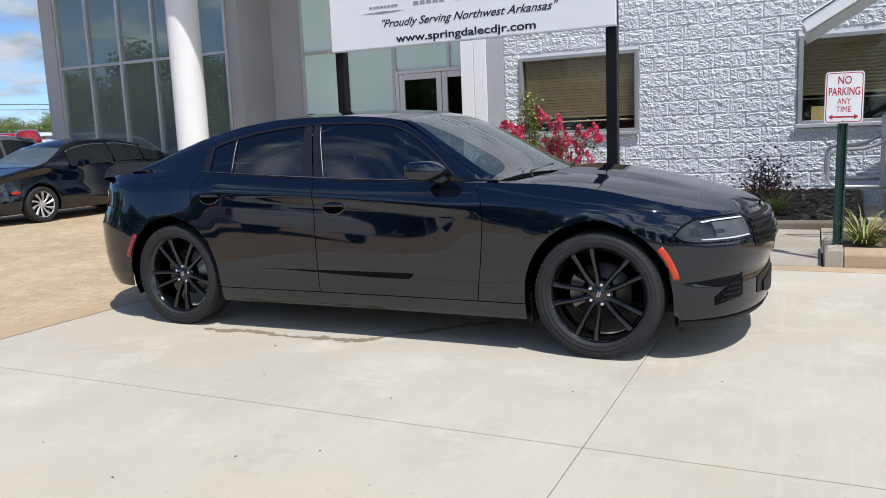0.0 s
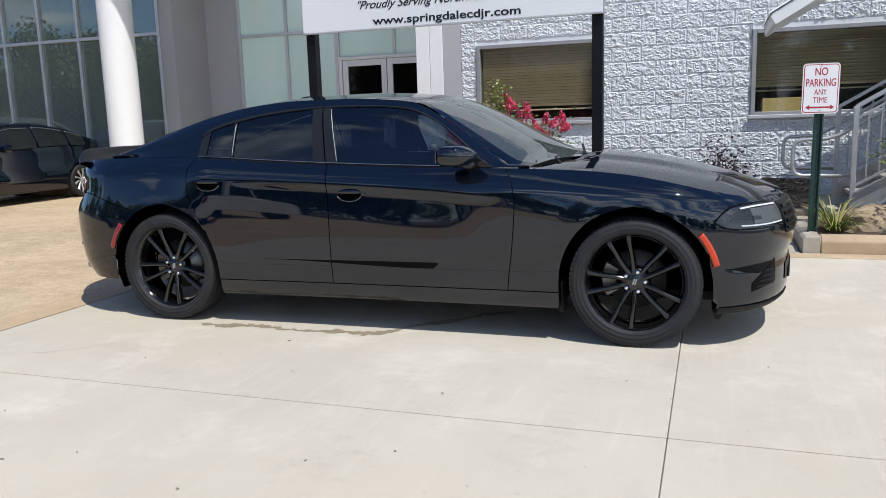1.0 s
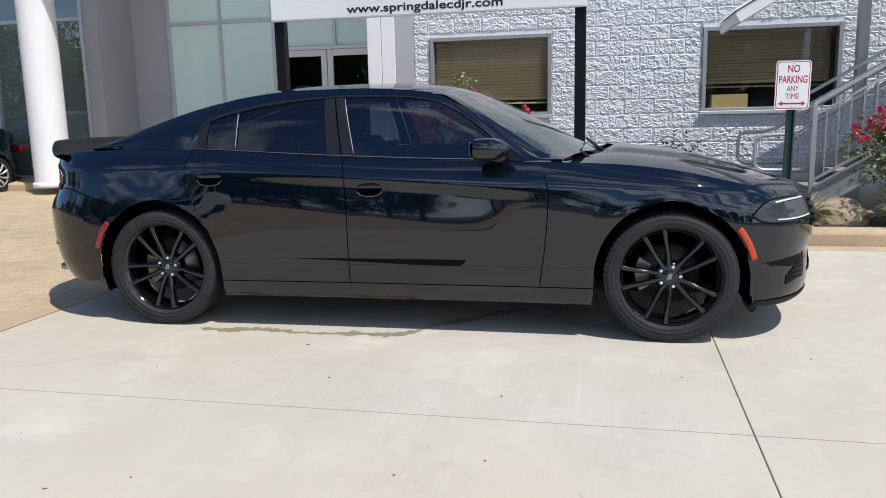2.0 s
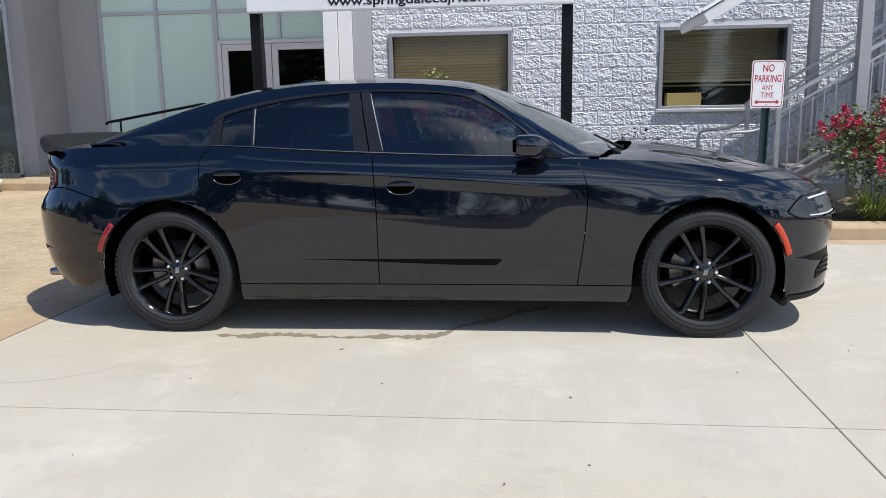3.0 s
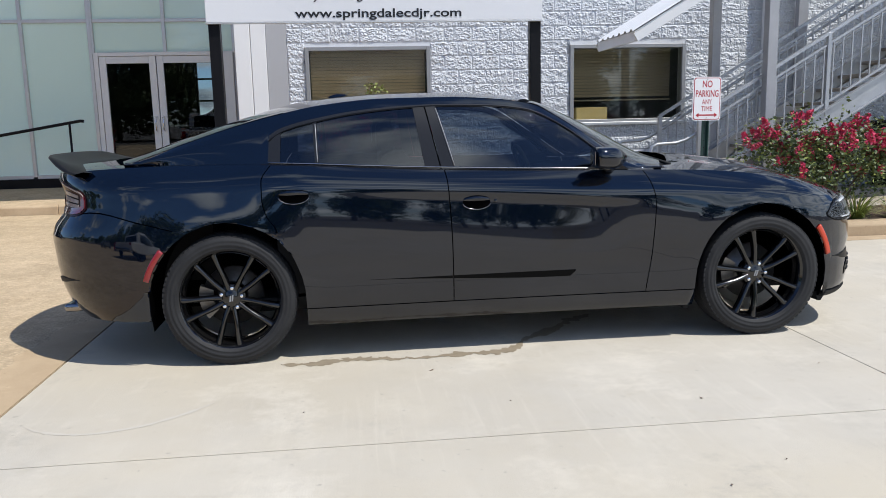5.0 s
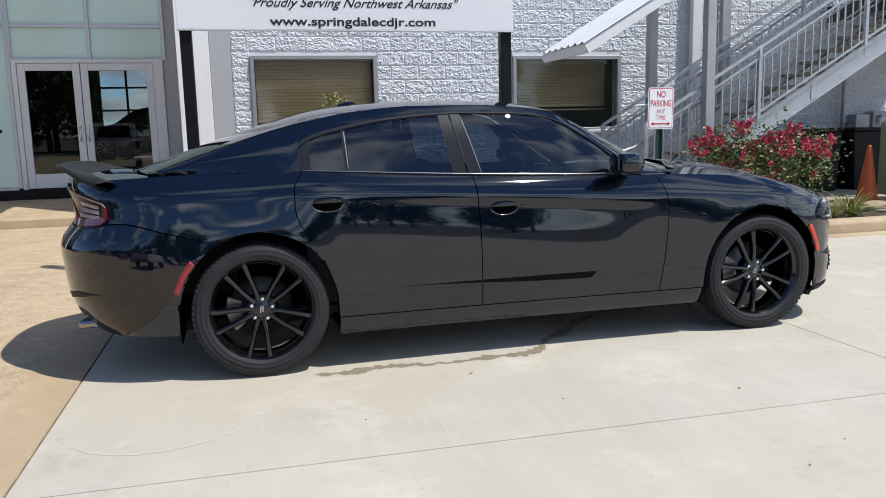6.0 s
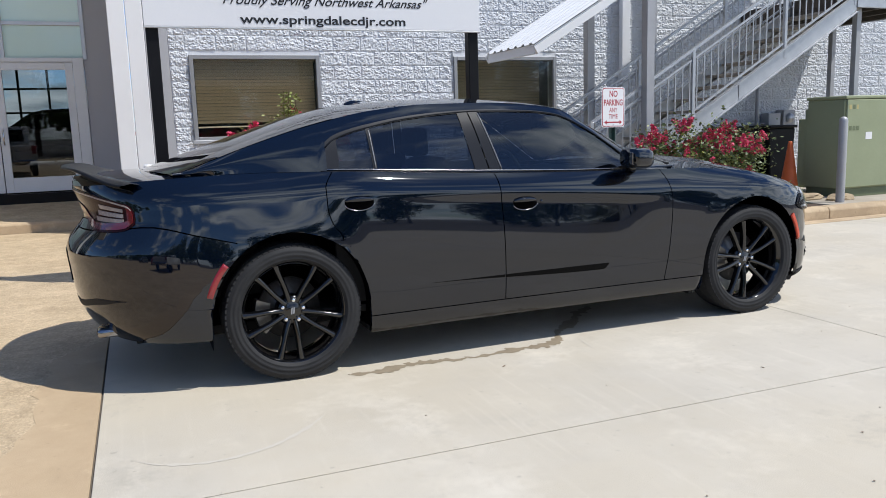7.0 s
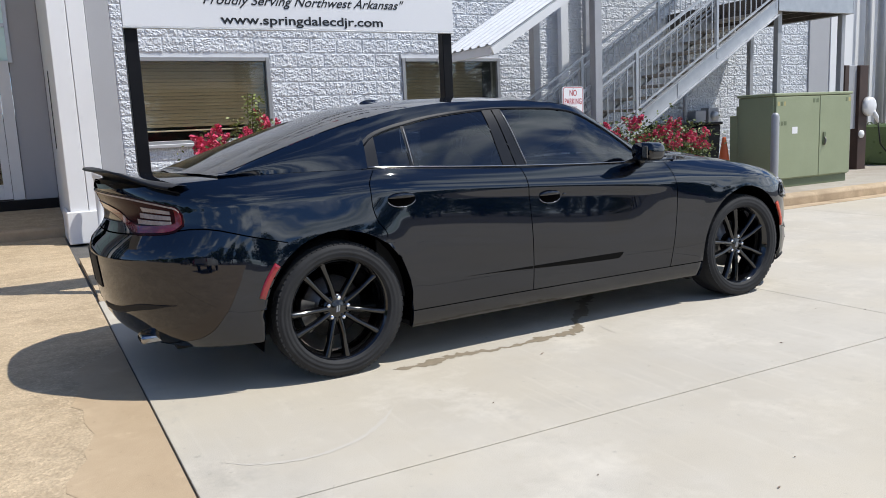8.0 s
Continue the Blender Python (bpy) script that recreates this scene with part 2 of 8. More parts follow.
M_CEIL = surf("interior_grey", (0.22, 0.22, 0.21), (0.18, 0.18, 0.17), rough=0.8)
M_GALV = surf("galvanised_steel", (0.50, 0.51, 0.52), (0.40, 0.41, 0.43), rough=0.42, metal=0.75, scale=9, fine=90)
M_GALV_D = surf("grey_painted_steel", (0.40, 0.405, 0.42), (0.34, 0.345, 0.36), rough=0.5, metal=0.3, scale=6)
M_DECK = surf("rusty_deck_steel", (0.10, 0.085, 0.07), (0.065, 0.055, 0.046), rough=0.85, scale=5)
M_TREAD = surf("stair_tread", (0.30, 0.28, 0.25), (0.22, 0.20, 0.18), rough=0.8)
M_ROOFW = surf("white_metal_roof", (0.78, 0.79, 0.80), (0.70, 0.71, 0.72), rough=0.35, metal=0.1, scale=2)
M_BLACKM = surf("black_painted_steel", (0.007, 0.007, 0.0085), (0.011, 0.011, 0.0125), rough=0.38, spec=0.15)
M_SIGN = surf("white_sign_panel", (0.80, 0.80, 0.81), (0.76, 0.76, 0.77), rough=0.35, scale=1.0)
M_INK = surf("black_vinyl", (0.01, 0.01, 0.012), rough=0.4)
M_RED = surf("red_vinyl", (0.42, 0.02, 0.035), (0.36, 0.015, 0.03), rough=0.4)
M_GREYINK = surf("grey_vinyl", (0.30, 0.31, 0.33), rough=0.4)
M_GREENPOST = surf("green_painted_steel", (0.012, 0.055, 0.045), (0.02, 0.04, 0.035), rough=0.5, fine=40)
M_TRANS = surf("olive_green_steel", (0.29, 0.325, 0.20), (0.255, 0.29, 0.175), rough=0.5, scale=2.5, fine=50, bump=0.05)
M_TRANS_D = surf("olive_green_steel_base", (0.15, 0.18, 0.10), (0.12, 0.15, 0.08), rough=0.6)
M_YELLOW = surf("ochre_label", (0.50, 0.42, 0.18), (0.42, 0.35, 0.15), rough=0.5)
M_MULCH = surf("dark_mulch", (0.10, 0.065, 0.045), (0.05, 0.034, 0.025), rough=0.95, scale=14, fine=120, bump=1.0, bump_scale=40)
M_ROCK = surf("tan_sandstone", (0.42, 0.33, 0.21), (0.27, 0.20, 0.13), rough=0.9, scale=5, fine=40, bump=0.8, bump_scale=22, rand=0.15)
M_CHIP = surf("dark_rock_chip", (0.27, 0.20, 0.145), (0.12, 0.088, 0.066), rough=0.9, scale=9, rand=0.35)
M_LEAF = surf("green_leaf", (0.12, 0.16, 0.055), (0.075, 0.11, 0.035), rough=0.5, scale=3, rand=0.2)
M_LEAF_Y = surf("yellow_green_leaf", (0.24, 0.27, 0.06), (0.16, 0.20, 0.045), rough=0.5, scale=3, rand=0.2)
M_LEAF_D = surf("dark_leaf", (0.10, 0.145, 0.05), (0.12, 0.175, 0.06), rough=0.6, scale=0.8)
M_LEAF_F = surf("sunlit_far_leaf", (0.15, 0.20, 0.06), (0.11, 0.155, 0.045), rough=0.6, scale=0.05)
M_BLADE = surf("grass_blade", (0.26, 0.30, 0.07), (0.13, 0.19, 0.04), rough=0.45, scale=4, fine=20)
M_STRAW = surf("straw_blade", (0.45, 0.34, 0.14), (0.34, 0.25, 0.10), rough=0.6)
M_PINK = surf("crimson_petals", (0.70, 0.085, 0.17), (0.54, 0.045, 0.11), rough=0.6, scale=8, rand=0.15)
M_BARK = surf("brown_bark", (0.16, 0.11, 0.075), (0.10, 0.07, 0.05), rough=0.9, scale=8, bump=0.6)
M_CONE = surf("orange_rubber", (0.62, 0.13, 0.03), (0.52, 0.10, 0.025), rough=0.5)
M_WHITEP = surf("white_plastic", (0.72, 0.72, 0.72), (0.66, 0.66, 0.66), rough=0.4)
M_BROWNW = surf("brown_stained_wood", (0.06, 0.03, 0.022), (0.035, 0.02, 0.015), rough=0.6)
M_CARDB = surf("buff_board", (0.52, 0.40, 0.18), (0.46, 0.35, 0.15), rough=0.7)

# car materials
def paint(name, c, rough=0.12):
    m = surf(name, c, tuple(x * 0.8 for x in c), rough=rough, scale=2, fine=900, coat=1.0, rough_var=0.02, spec=0.0)
    return m


M_PAINT = paint("black_car_paint", (0.0012, 0.0034, 0.0092))
M_GLOSSB = surf("gloss_black_trim", (0.006, 0.006, 0.007), rough=0.12, rough_var=0.02)
# bluish base puts the reflected sky into the trim's colour
M_SATINB = surf("sky_tinted_satin_black", (0.015, 0.0175, 0.024), (0.012, 0.014, 0.019), rough=0.42, spec=0.10)
M_SPOIL = surf("satin_black_spoiler", (0.0065, 0.007, 0.0085), (0.005, 0.0055, 0.007), rough=0.42, spec=0.20, rough_var=0.02)
# black for trim and joints, and for shade painted where the skin is hollow
M_DEEP = surf("dull_black_trim_and_shade", (0.0025, 0.0025, 0.003), (0.0015, 0.0015, 0.0015), rough=0.35, spec=0.08)
M_PLASTB = surf("matt_black_plastic", (0.007, 0.007, 0.0075), (0.011, 0.011, 0.011), rough=0.65, spec=0.3)
M_RUBBER = surf("tyre_rubber", (0.019, 0.0195, 0.021), (0.031, 0.0315, 0.0335), rough=0.66, scale=12, fine=120, spec=0.22)
M_RIM = surf("gloss_black_alloy", (0.003, 0.003, 0.0035), rough=0.12, coat=0.8, rough_var=0.03, spec=0.15)
M_CHROME = surf("chrome", (0.80, 0.80, 0.82), (0.76, 0.76, 0.78), rough=0.08, metal=1.0, rough_var=0.03)
M_DCHROME = surf("dark_chrome", (0.34, 0.345, 0.36), (0.28, 0.28, 0.29), rough=0.14, metal=1.0, rough_var=0.02)
M_RUN = surf("grey_glass_run", (0.30, 0.305, 0.315), (0.25, 0.25, 0.26), rough=0.4, metal=0.4)
# near-black that puts the shade of hollows into the colour
M_CAVITY = surf("painted_recess_shade", (0.0010, 0.0010, 0.0012), rough=0.6, spec=0.02)
M_MIRROR = surf("tinted_mirror", (0.30, 0.31, 0.33), rough=0.04, metal=1.0, rough_var=0.01)
M_STEEL = surf("brake_steel", (0.22, 0.215, 0.21), (0.15, 0.14, 0.13), rough=0.35, metal=0.9, scale=20)
M_TINT = pane("dark_tinted_glass", (0.27, 0.315, 0.36), ior=1.72)
M_TINT_R = pane("rear_tinted_glass", (0.14, 0.165, 0.21), ior=1.70)
# includes a painted pale veil for the sky mirrored in the windscreen
M_WSGLASS = pane("windscreen_glass", (0.42, 0.50, 0.47), ior=2.02, haze=0.07)
M_BACKGL = pane("rear_screen_glass", (0.25, 0.27, 0.30), ior=1.5)
M_LENS = pane("clear_lens", (0.90, 0.92, 0.94), ior=1.16)
M_LAMPIN = surf("lamp_reflector", (0.03, 0.03, 0.032), (0.11, 0.11, 0.114), rough=0.2, metal=0.8, scale=9, fine=60)
M_LAMPGREY = surf("grey_lamp_chamber", (0.115, 0.118, 0.12), (0.055, 0.057, 0.06), rough=0.3, scale=14)
M_LEAF_P = surf("dull_purple_leaf", (0.17, 0.075, 0.095), (0.10, 0.07, 0.07), rough=0.6, scale=4, rand=0.2)
M_LAMPW = surf("white_light_guide", (0.80, 0.81, 0.83), rough=0.25)
M_AMBER = surf("orange_reflector", (0.52, 0.050, 0.016), (0.44, 0.038, 0.012), rough=0.18)
M_TAILRED = surf("smoked_red_lens", (0.15, 0.013, 0.018), (0.10, 0.009, 0.013), rough=0.12, coat=0.5)
M_REDLENS = surf("red_lens", (0.27, 0.010, 0.016), (0.19, 0.007, 0.011), rough=0.12, coat=0.5)
M_SMOKE = surf("smoked_red_lens", (0.024, 0.004, 0.0055), (0.022, 0.003, 0.0045), rough=0.2, spec=0.12)
M_LAMPSEG = surf("pale_lamp_segment", (0.36, 0.32, 0.30), (0.22, 0.18, 0.17), rough=0.25, scale=30)
M_SEAT = surf("black_cloth_seat", (0.010, 0.010, 0.0105), (0.016, 0.016, 0.016), rough=0.9, spec=0.2)
M_SUV = paint("grey_car_paint", (0.10, 0.11, 0.12), 0.25)
M_WHITECAR = paint("white_car_paint", (0.62, 0.62, 0.62), 0.25)
M_REDCAR = paint("red_car_paint", (0.30, 0.012, 0.015), 0.25)
M_SILVER = surf("machined_alloy", (0.62, 0.62, 0.63), (0.52, 0.52, 0.53), rough=0.38, metal=0.6)


# ---- mesh helpers ----
def link_mesh(name, bm, material, smooth=False):
    me = bpy.data.meshes.new(name)
    for f in bm.faces:
        f.smooth = smooth
    bm.to_mesh(me)
    bm.free()
    for m in (material if isinstance(material, (list, tuple)) else [material]):
        me.materials.append(m)
    return me


def part(name, bm, material, parent=None, label="", smooth=False):
    ob = new(name, link_mesh(name, bm, material, smooth))
    if parent is not None:
        ob.parent = parent
    if label:
        tagged(ob, label)
    return ob


def thing(name, label, category, m=None, group="", kind=""):
    ob = new(name)
    ob.empty_display_size = 0.1
    if m is not None:
        ob.matrix_world = m
    return tagged(ob, label, category, group, kind)


def box(x0, x1, y0, y1, z0, z1, bevel=0.0, bm=None, seg=1):
    bm = bm or bmesh.new()
    vs = [bm.verts.new((x, y, z)) for x in (x0, x1) for y in (y0, y1) for z in (z0, z1)]
    fs = [bm.faces.new([vs[i] for i in f]) for f in ((0, 1, 3, 2), (4, 6, 7, 5), (0, 4, 5, 1), (2, 3, 7, 6), (0, 2, 6, 4), (1, 5, 7, 3))]
    if bevel:
        es = list({e for f in fs for e in f.edges})
        bmesh.ops.bevel(bm, geom=es, offset=bevel, segments=seg, affect="EDGES", profile=0.5)
    return bm


def tube(points, r, sides=8, bm=None, closed=False, caps=True):
    """A round bar along a line of points; r may be one radius or one for each point."""
    bm = bm or bmesh.new()
    pts = [Vector(p) for p in points]
    n = len(pts)
    rs = r if isinstance(r, (list, tuple)) else [r] * n
    rings, ref = [], None
    for i, p in enumerate(pts):
        a = pts[i - 1] if (i or closed) else p
        b = pts[(i + 1) % n] if (i < n - 1 or closed) else p
        d = (b - a).normalized()
        if ref is None:
            ref = Vector((0, 0, 1)) if abs(d.z) < 0.9 else Vector((1, 0, 0))
        s = d.cross(ref).normalized()
        t = s.cross(d).normalized()
        ref = t
        rings.append([bm.verts.new(p + rs[i] * (math.cos(2 * math.pi * k / sides) * s + math.sin(2 * math.pi * k / sides) * t)) for k in range(sides)])
    for i in range(n if closed else n - 1):
        a, b = rings[i], rings[(i + 1) % n]
        for k in range(sides):
            bm.faces.new((a[k], a[(k + 1) % sides], b[(k + 1) % sides], b[k]))
    if caps and not closed:
        bm.faces.new(rings[0][::-1])
        bm.faces.new(rings[-1])
    return bm


def bar(p, q, wx, wy, bm=None):
    """A straight bar of rectangular section from p to q: wx across the level direction, wy across the other."""
    bm = bm or bmesh.new()
    p, q = Vector(p), Vector(q)
    d = (q - p).normalized()
    up = Vector((0, 0, 1)) if abs(d.z) < 0.95 else Vector((0, 1, 0))
    s = d.cross(up).normalized()
    t = s.cross(d).normalized()
    a = [bm.verts.new(c + i * wx / 2 * s + j * wy / 2 * t) for c in (p, q) for i, j in ((-1, -1), (1, -1), (1, 1), (-1, 1))]
    for k in range(4):
        bm.faces.new((a[k], a[(k + 1) % 4], a[4 + (k + 1) % 4], a[4 + k]))
    bm.faces.new(a[3::-1])
    bm.faces.new(a[4:])
    return bm


def prism(poly, axis, a, b, bm=None, bevel=0.0):
    """A flat outline pushed from a to b along an axis. poly: the two other coordinates in order."""
    bm = bm or bmesh.new()
    i = "xyz".index(axis)

    def at(p, h):
        c = list(p)
        c.insert(i, h)
        return bm.verts.new(c)
    lo, hi = [at(p, a) for p in poly], [at(p, b) for p in poly]
    n = len(poly)
    bm.faces.new(lo[::-1]), bm.faces.new(hi)
    for k in range(n):
        bm.faces.new((lo[k], lo[(k + 1) % n], hi[(k + 1) % n], hi[k]))
    bmesh.ops.recalc_face_normals(bm, faces=bm.faces)
    if bevel:
        bmesh.ops.bevel(bm, geom=list(bm.edges), offset=bevel, segments=1, affect="EDGES")
    return bm


def revolve(profile, axis_pt=(0, 0, 0), axis="y", sides=48, bm=None, a0=0.0, a1=2 * math.pi):
    """A turned shape: profile rows (radius, along)."""
    bm = bm or bmesh.new()
    ax = Vector(axis_pt)
    full = abs(a1 - a0 - 2 * math.pi) < 1e-6
    cols = []
    for k in range(sides + (0 if full else 1)):
        a = a0 + (a1 - a0) * k / sides
        c, s = math.cos(a), math.sin(a)
        col = []
        for r, h in profile:
            v = {"y": (r * c, h, r * s), "z": (r * c, r * s, h), "x": (h, r * c, r * s)}[axis]
            col.append(bm.verts.new(ax + Vector(v)))
        cols.append(col)
    for k in range(len(cols) if full else len(cols) - 1):
        a, b = cols[k], cols[(k + 1) % len(cols)]
        for j in range(len(profile) - 1):
            bm.faces.new((a[j], a[j + 1], b[j + 1], b[j]))
    return bm


def curve(rows):
    """A smooth function through (x, y) rows (monotone cubic)."""
    xs, ys = np.array([r[0] for r in rows], float), np.array([r[1] for r in rows], float)
    h, d = np.diff(xs), np.diff(ys) / np.diff(xs)
    m = np.zeros(len(xs))
    m[0], m[-1] = d[0], d[-1]
    for k in range(1, len(xs) - 1):
        if d[k - 1] * d[k] > 0:
            w1, w2 = 2 * h[k] + h[k - 1], h[k] + 2 * h[k - 1]
            m[k] = (w1 + w2) / (w1 / d[k - 1] + w2 / d[k])

    def f(x):
        x = min(max(x, xs[0]), xs[-1])
        k = min(max(int(np.searchsorted(xs, x)) - 1, 0), len(h) - 1)
        t = (x - xs[k]) / h[k]
        return float((2 * t ** 3 - 3 * t * t + 1) * ys[k] + (t ** 3 - 2 * t * t + t) * h[k] * m[k] + (3 * t * t - 2 * t ** 3) * ys[k + 1] + (t ** 3 - t * t) * h[k] * m[k + 1])
    return f


def soft(f, a, b, s):
    """The function f between a and b with its small kinks rounded over about s metres."""
    xs = np.linspace(a - 4 * s, b + 4 * s, 700)
    lo, hi = (f(a + s) - f(a)) / s, (f(b) - f(b - s)) / s
    ys = np.array([f(a) + (x - a) * lo if x < a else f(b) + (x - b) * hi if x > b else f(x) for x in xs])
    step = xs[1] - xs[0]
    n = int(3 * s / step)
    ker = np.exp(-0.5 * (np.arange(-n, n + 1) * step / s) ** 2)
    ker /= ker.sum()
    out = np.convolve(np.pad(ys, n, "edge"), ker, "valid")
    return lambda x: float(np.interp(x, xs, out))


def smooth(a, b, x):
    t = min(max((x - a) / (b - a), 0.0), 1.0)
    return t * t * (3 - 2 * t)


def sheet(rows, bm=None, flip=False):
    """Quads between rows of points; None leaves a hole, and points that meet are joined."""
    bm = bm or bmesh.new()
    vs = [[None if p is None else bm.verts.new(p) for p in row] for row in rows]
    for i in range(len(vs) - 1):
        for j in range(len(vs[i]) - 1):
            q = [vs[i][j], vs[i + 1][j], vs[i + 1][j + 1], vs[i][j + 1]]
            if None in q:
                continue
            keep = []
            for v in q:
                if all((v.co - o.co).length > 1e-5 for o in keep):
                    keep.append(v)
            if len(keep) > 2:
                bm.faces.new(keep[::-1] if flip else keep)
    bmesh.ops.remove_doubles(bm, verts=bm.verts, dist=1e-5)
    for v in [v for v in bm.verts if not v.link_faces]:
        bm.verts.remove(v)
    return bm


def lettering(name, text, x, y, z, height, material, parent, shear=0.0, weight=0.0, width=None, depth=0.002):
    """Flat raised letters on a board that faces -y; x is their middle and z their base line."""
    cu = bpy.data.curves.new(name, "FONT")
    cu.body, cu.align_x, cu.size, cu.shear, cu.offset, cu.extrude = text, "CENTER", height * 1.4, shear, weight, depth
    tmp = bpy.data.objects.new(name, cu)
    scene.collection.objects.link(tmp)
    bpy.context.view_layer.update()
    me = bpy.data.meshes.new_from_object(tmp.evaluated_get(bpy.context.evaluated_depsgraph_get()))
    bpy.data.objects.remove(tmp)
    bpy.data.curves.remove(cu)
    xs = [v.co.x for v in me.vertices]
    k = width / (max(xs) - min(xs)) if width else 1.0
    me.transform(Matrix.Diagonal((k, 1, 1, 1)))
    me.materials.clear()
    me.materials.append(material)
    ob = new(name, me)
    ob.parent = parent
    ob.matrix_local = Matrix.Translation((x, y, z)) @ Euler((radians(90), 0, 0)).to_matrix().to_4x4()
    return ob

# ---- ground ----
def ground_z(x, y):
    """The lot lies level, but climbs a little towards the far rows of vehicles."""
    dx, dy = x + 4, y - 4
    r = math.hypot(dx, dy)
    return -0.03 + 1.1 * smooth(32, 60, r) * smooth(0.70, 0.92, (-0.795 * dx + 0.606 * dy) / max(r, 0.01))


def ground_sheet():
    bm = bmesh.new()
    rings = [0, 8, 16, 30, 36, 42, 48, 54, 60, 120, 250, 500, 1000, 2000]
    cols = 64
    c = bm.verts.new((-4, 4, -0.03))
    prev = None
    for r in rings[1:]:
        ring = []
        for k in range(cols):
            x, y = -4 + r * math.cos(2 * math.pi * k / cols), 4 + r * math.sin(2 * math.pi * k / cols)
            ring.append(bm.verts.new((x, y, ground_z(x, y))))
        for k in range(cols):
            if prev is None:
                bm.faces.new((c, ring[k], ring[(k + 1) % cols]))
            else:
                bm.faces.new((prev[k], ring[k], ring[(k + 1) % cols], prev[(k + 1) % cols]))
        prev = ring
    ob = part("ground", bm, M_ASPH)
    return tagged(ob, "dark asphalt lot reaching out to the distant trees", "ground", kind="structure")


ground_sheet()
pavement = thing("pavement", "pale broom-finished concrete paving in large slabs", "pavement", kind="structure")
XJ = [-6.243, -1.978, 2.3, 6.6, 10.9, 15.2]
YJ = [-9.8, -5.55, -1.29, 2.975, 7.24]
for i in range(len(XJ) - 1):
    for j in range(len(YJ) - 1):
        part("slab", box(XJ[i] + 0.0025, XJ[i + 1] - 0.0025, YJ[j] + 0.005, YJ[j + 1] - 0.005, -0.15, 0.0, 0.0025), M_SLAB, pavement)
for k, (a, b, c, d) in enumerate([(x - 0.02, x + 0.02, YJ[0], YJ[-1]) for x in XJ[1:-1]] + [(XJ[0], XJ[-1], y - 0.02, y + 0.02) for y in YJ[1:-1]]):
    tagged(part("joint_%d" % (k + 1), box(a, b, c, d, -0.028, -0.009 if k < 4 else -0.0085), M_JOINTF if k < 4 else M_JOINT), "sand-filled control joint between the slabs", "joint", kind="structure")
tagged(part("joint_0", box(-6.262, -6.222, -9.8, 7.24, -0.028, -0.012), M_JOINT), "sand-filled joint between the old and the new paving", "joint", kind="structure")
old_pavement = thing("pavement_1", "worn tan exposed-aggregate paving", "pavement", kind="structure")
OJ = [-40.0, -30.0, -20.0, -13.4, -6.2465]
for i in range(len(OJ) - 1):
    for j, (a, b) in enumerate(((-30.0, -9.0), (-9.0, 2.9), (2.9, 12.44))):
        part("slab", box(OJ[i] + 0.004, OJ[i + 1] - 0.004, a + 0.004, b - 0.004, -0.15, -0.002, 0.004), M_OLD, old_pavement)
gutter = part("gutter", box(-6.23, 15.0, 7.248, 7.46, -0.15, 0.004, 0.004), M_KERB)
tagged(gutter, "dirt-stained gutter strip along the kerb", "gutter", kind="structure")
apron = part("walkway", prism([(7.47, 0.004), (9.78, 0.03), (9.78, -0.1), (7.47, -0.1)], "x", -6.22, -3.905), M_OLD)
tagged(apron, "concrete walkway apron before the planted bed", "walkway", kind="structure")
apron_2 = part("walkway_2", prism([(7.47, 0.004), (9.78, 0.03), (9.78, -0.1), (7.47, -0.1)], "x", -3.897, -1.07), M_WALK)
tagged(apron_2, "pale grey concrete walkway before the planted bed", "walkway", kind="structure")


def kerb(name, poly, lo, hi, axis, label, material=None):
    n = max(1, round((hi - lo) / 3.0))
    ob = thing(name, label, "kerb", kind="structure")
    for k in range(n):
        a, b = lo + (hi - lo) * k / n, lo + (hi - lo) * (k + 1) / n
        part("kerb_stone", prism(poly, axis, a + 0.003, b - 0.003, bevel=0.008), material or M_KERB, ob)
    return ob


kerb("kerb", [(7.47, -0.1), (7.47, 0.11), (7.50, 0.15), (7.64, 0.155), (7.64, -0.1)], -0.90, 14.0, "x", "tan weathered concrete kerb of the planted island")
kerb("kerb_1", [(-1.05, -0.1), (-1.05, 0.12), (-1.02, 0.15), (-0.9, 0.155), (-0.9, -0.1)], 7.47, 8.40, "y", "pale concrete kerb return at the end of the planted island", M_WALK)
kerb("kerb_2", [(9.79, -0.1), (9.79, 0.10), (9.81, 0.125), (9.92, 0.125), (9.92, -0.1)], -5.4, -0.6, "x", "low dark grey concrete kerb of the planted bed along the wall", M_KERB_G)
kerb("kerb_3", [(12.45, -0.1), (12.45, 0.12), (12.48, 0.15), (12.62, 0.155), (12.62, -0.1)], -18.0, -6.19, "x", "tan concrete kerb before the entrance")


def soil(name, x0, x1, y0, y1, zf, label, nx, ny, amp=0.02):
    rows = []
    for i in range(nx + 1):
        x = x0 + (x1 - x0) * i / nx
        rows.append([(x, y0 + (y1 - y0) * j / ny, zf(y0 + (y1 - y0) * j / ny) + amp * noise.noise((x * 3.1, j * 0.9, 2.0)) * (0 if i in (0, nx) or j in (0, ny) else 1)) for j in range(ny + 1)])
    ob = part(name, sheet(rows), M_MULCH, smooth=True)
    return tagged(ob, label, "planting bed", kind="structure")


soil("bed", -0.9, 2.35, 7.64, 8.86, lambda y: 0.13, "mulched bed of the planted island", 24, 10, 0.05)
soil("bed_1", -5.4, -0.6, 9.92, 11.45, lambda y: 0.11 + 0.24 * smooth(9.92, 11.3, y), "dark mulch and rock bed sloping up to the wall", 40, 12, 0.04)
pad = part("pad", box(2.36, 14.0, 7.641, 11.44, -0.1, 0.145, 0.006), M_WALK)
tagged(pad, "concrete pad under the cabinet and the stair", "pad", kind="structure")
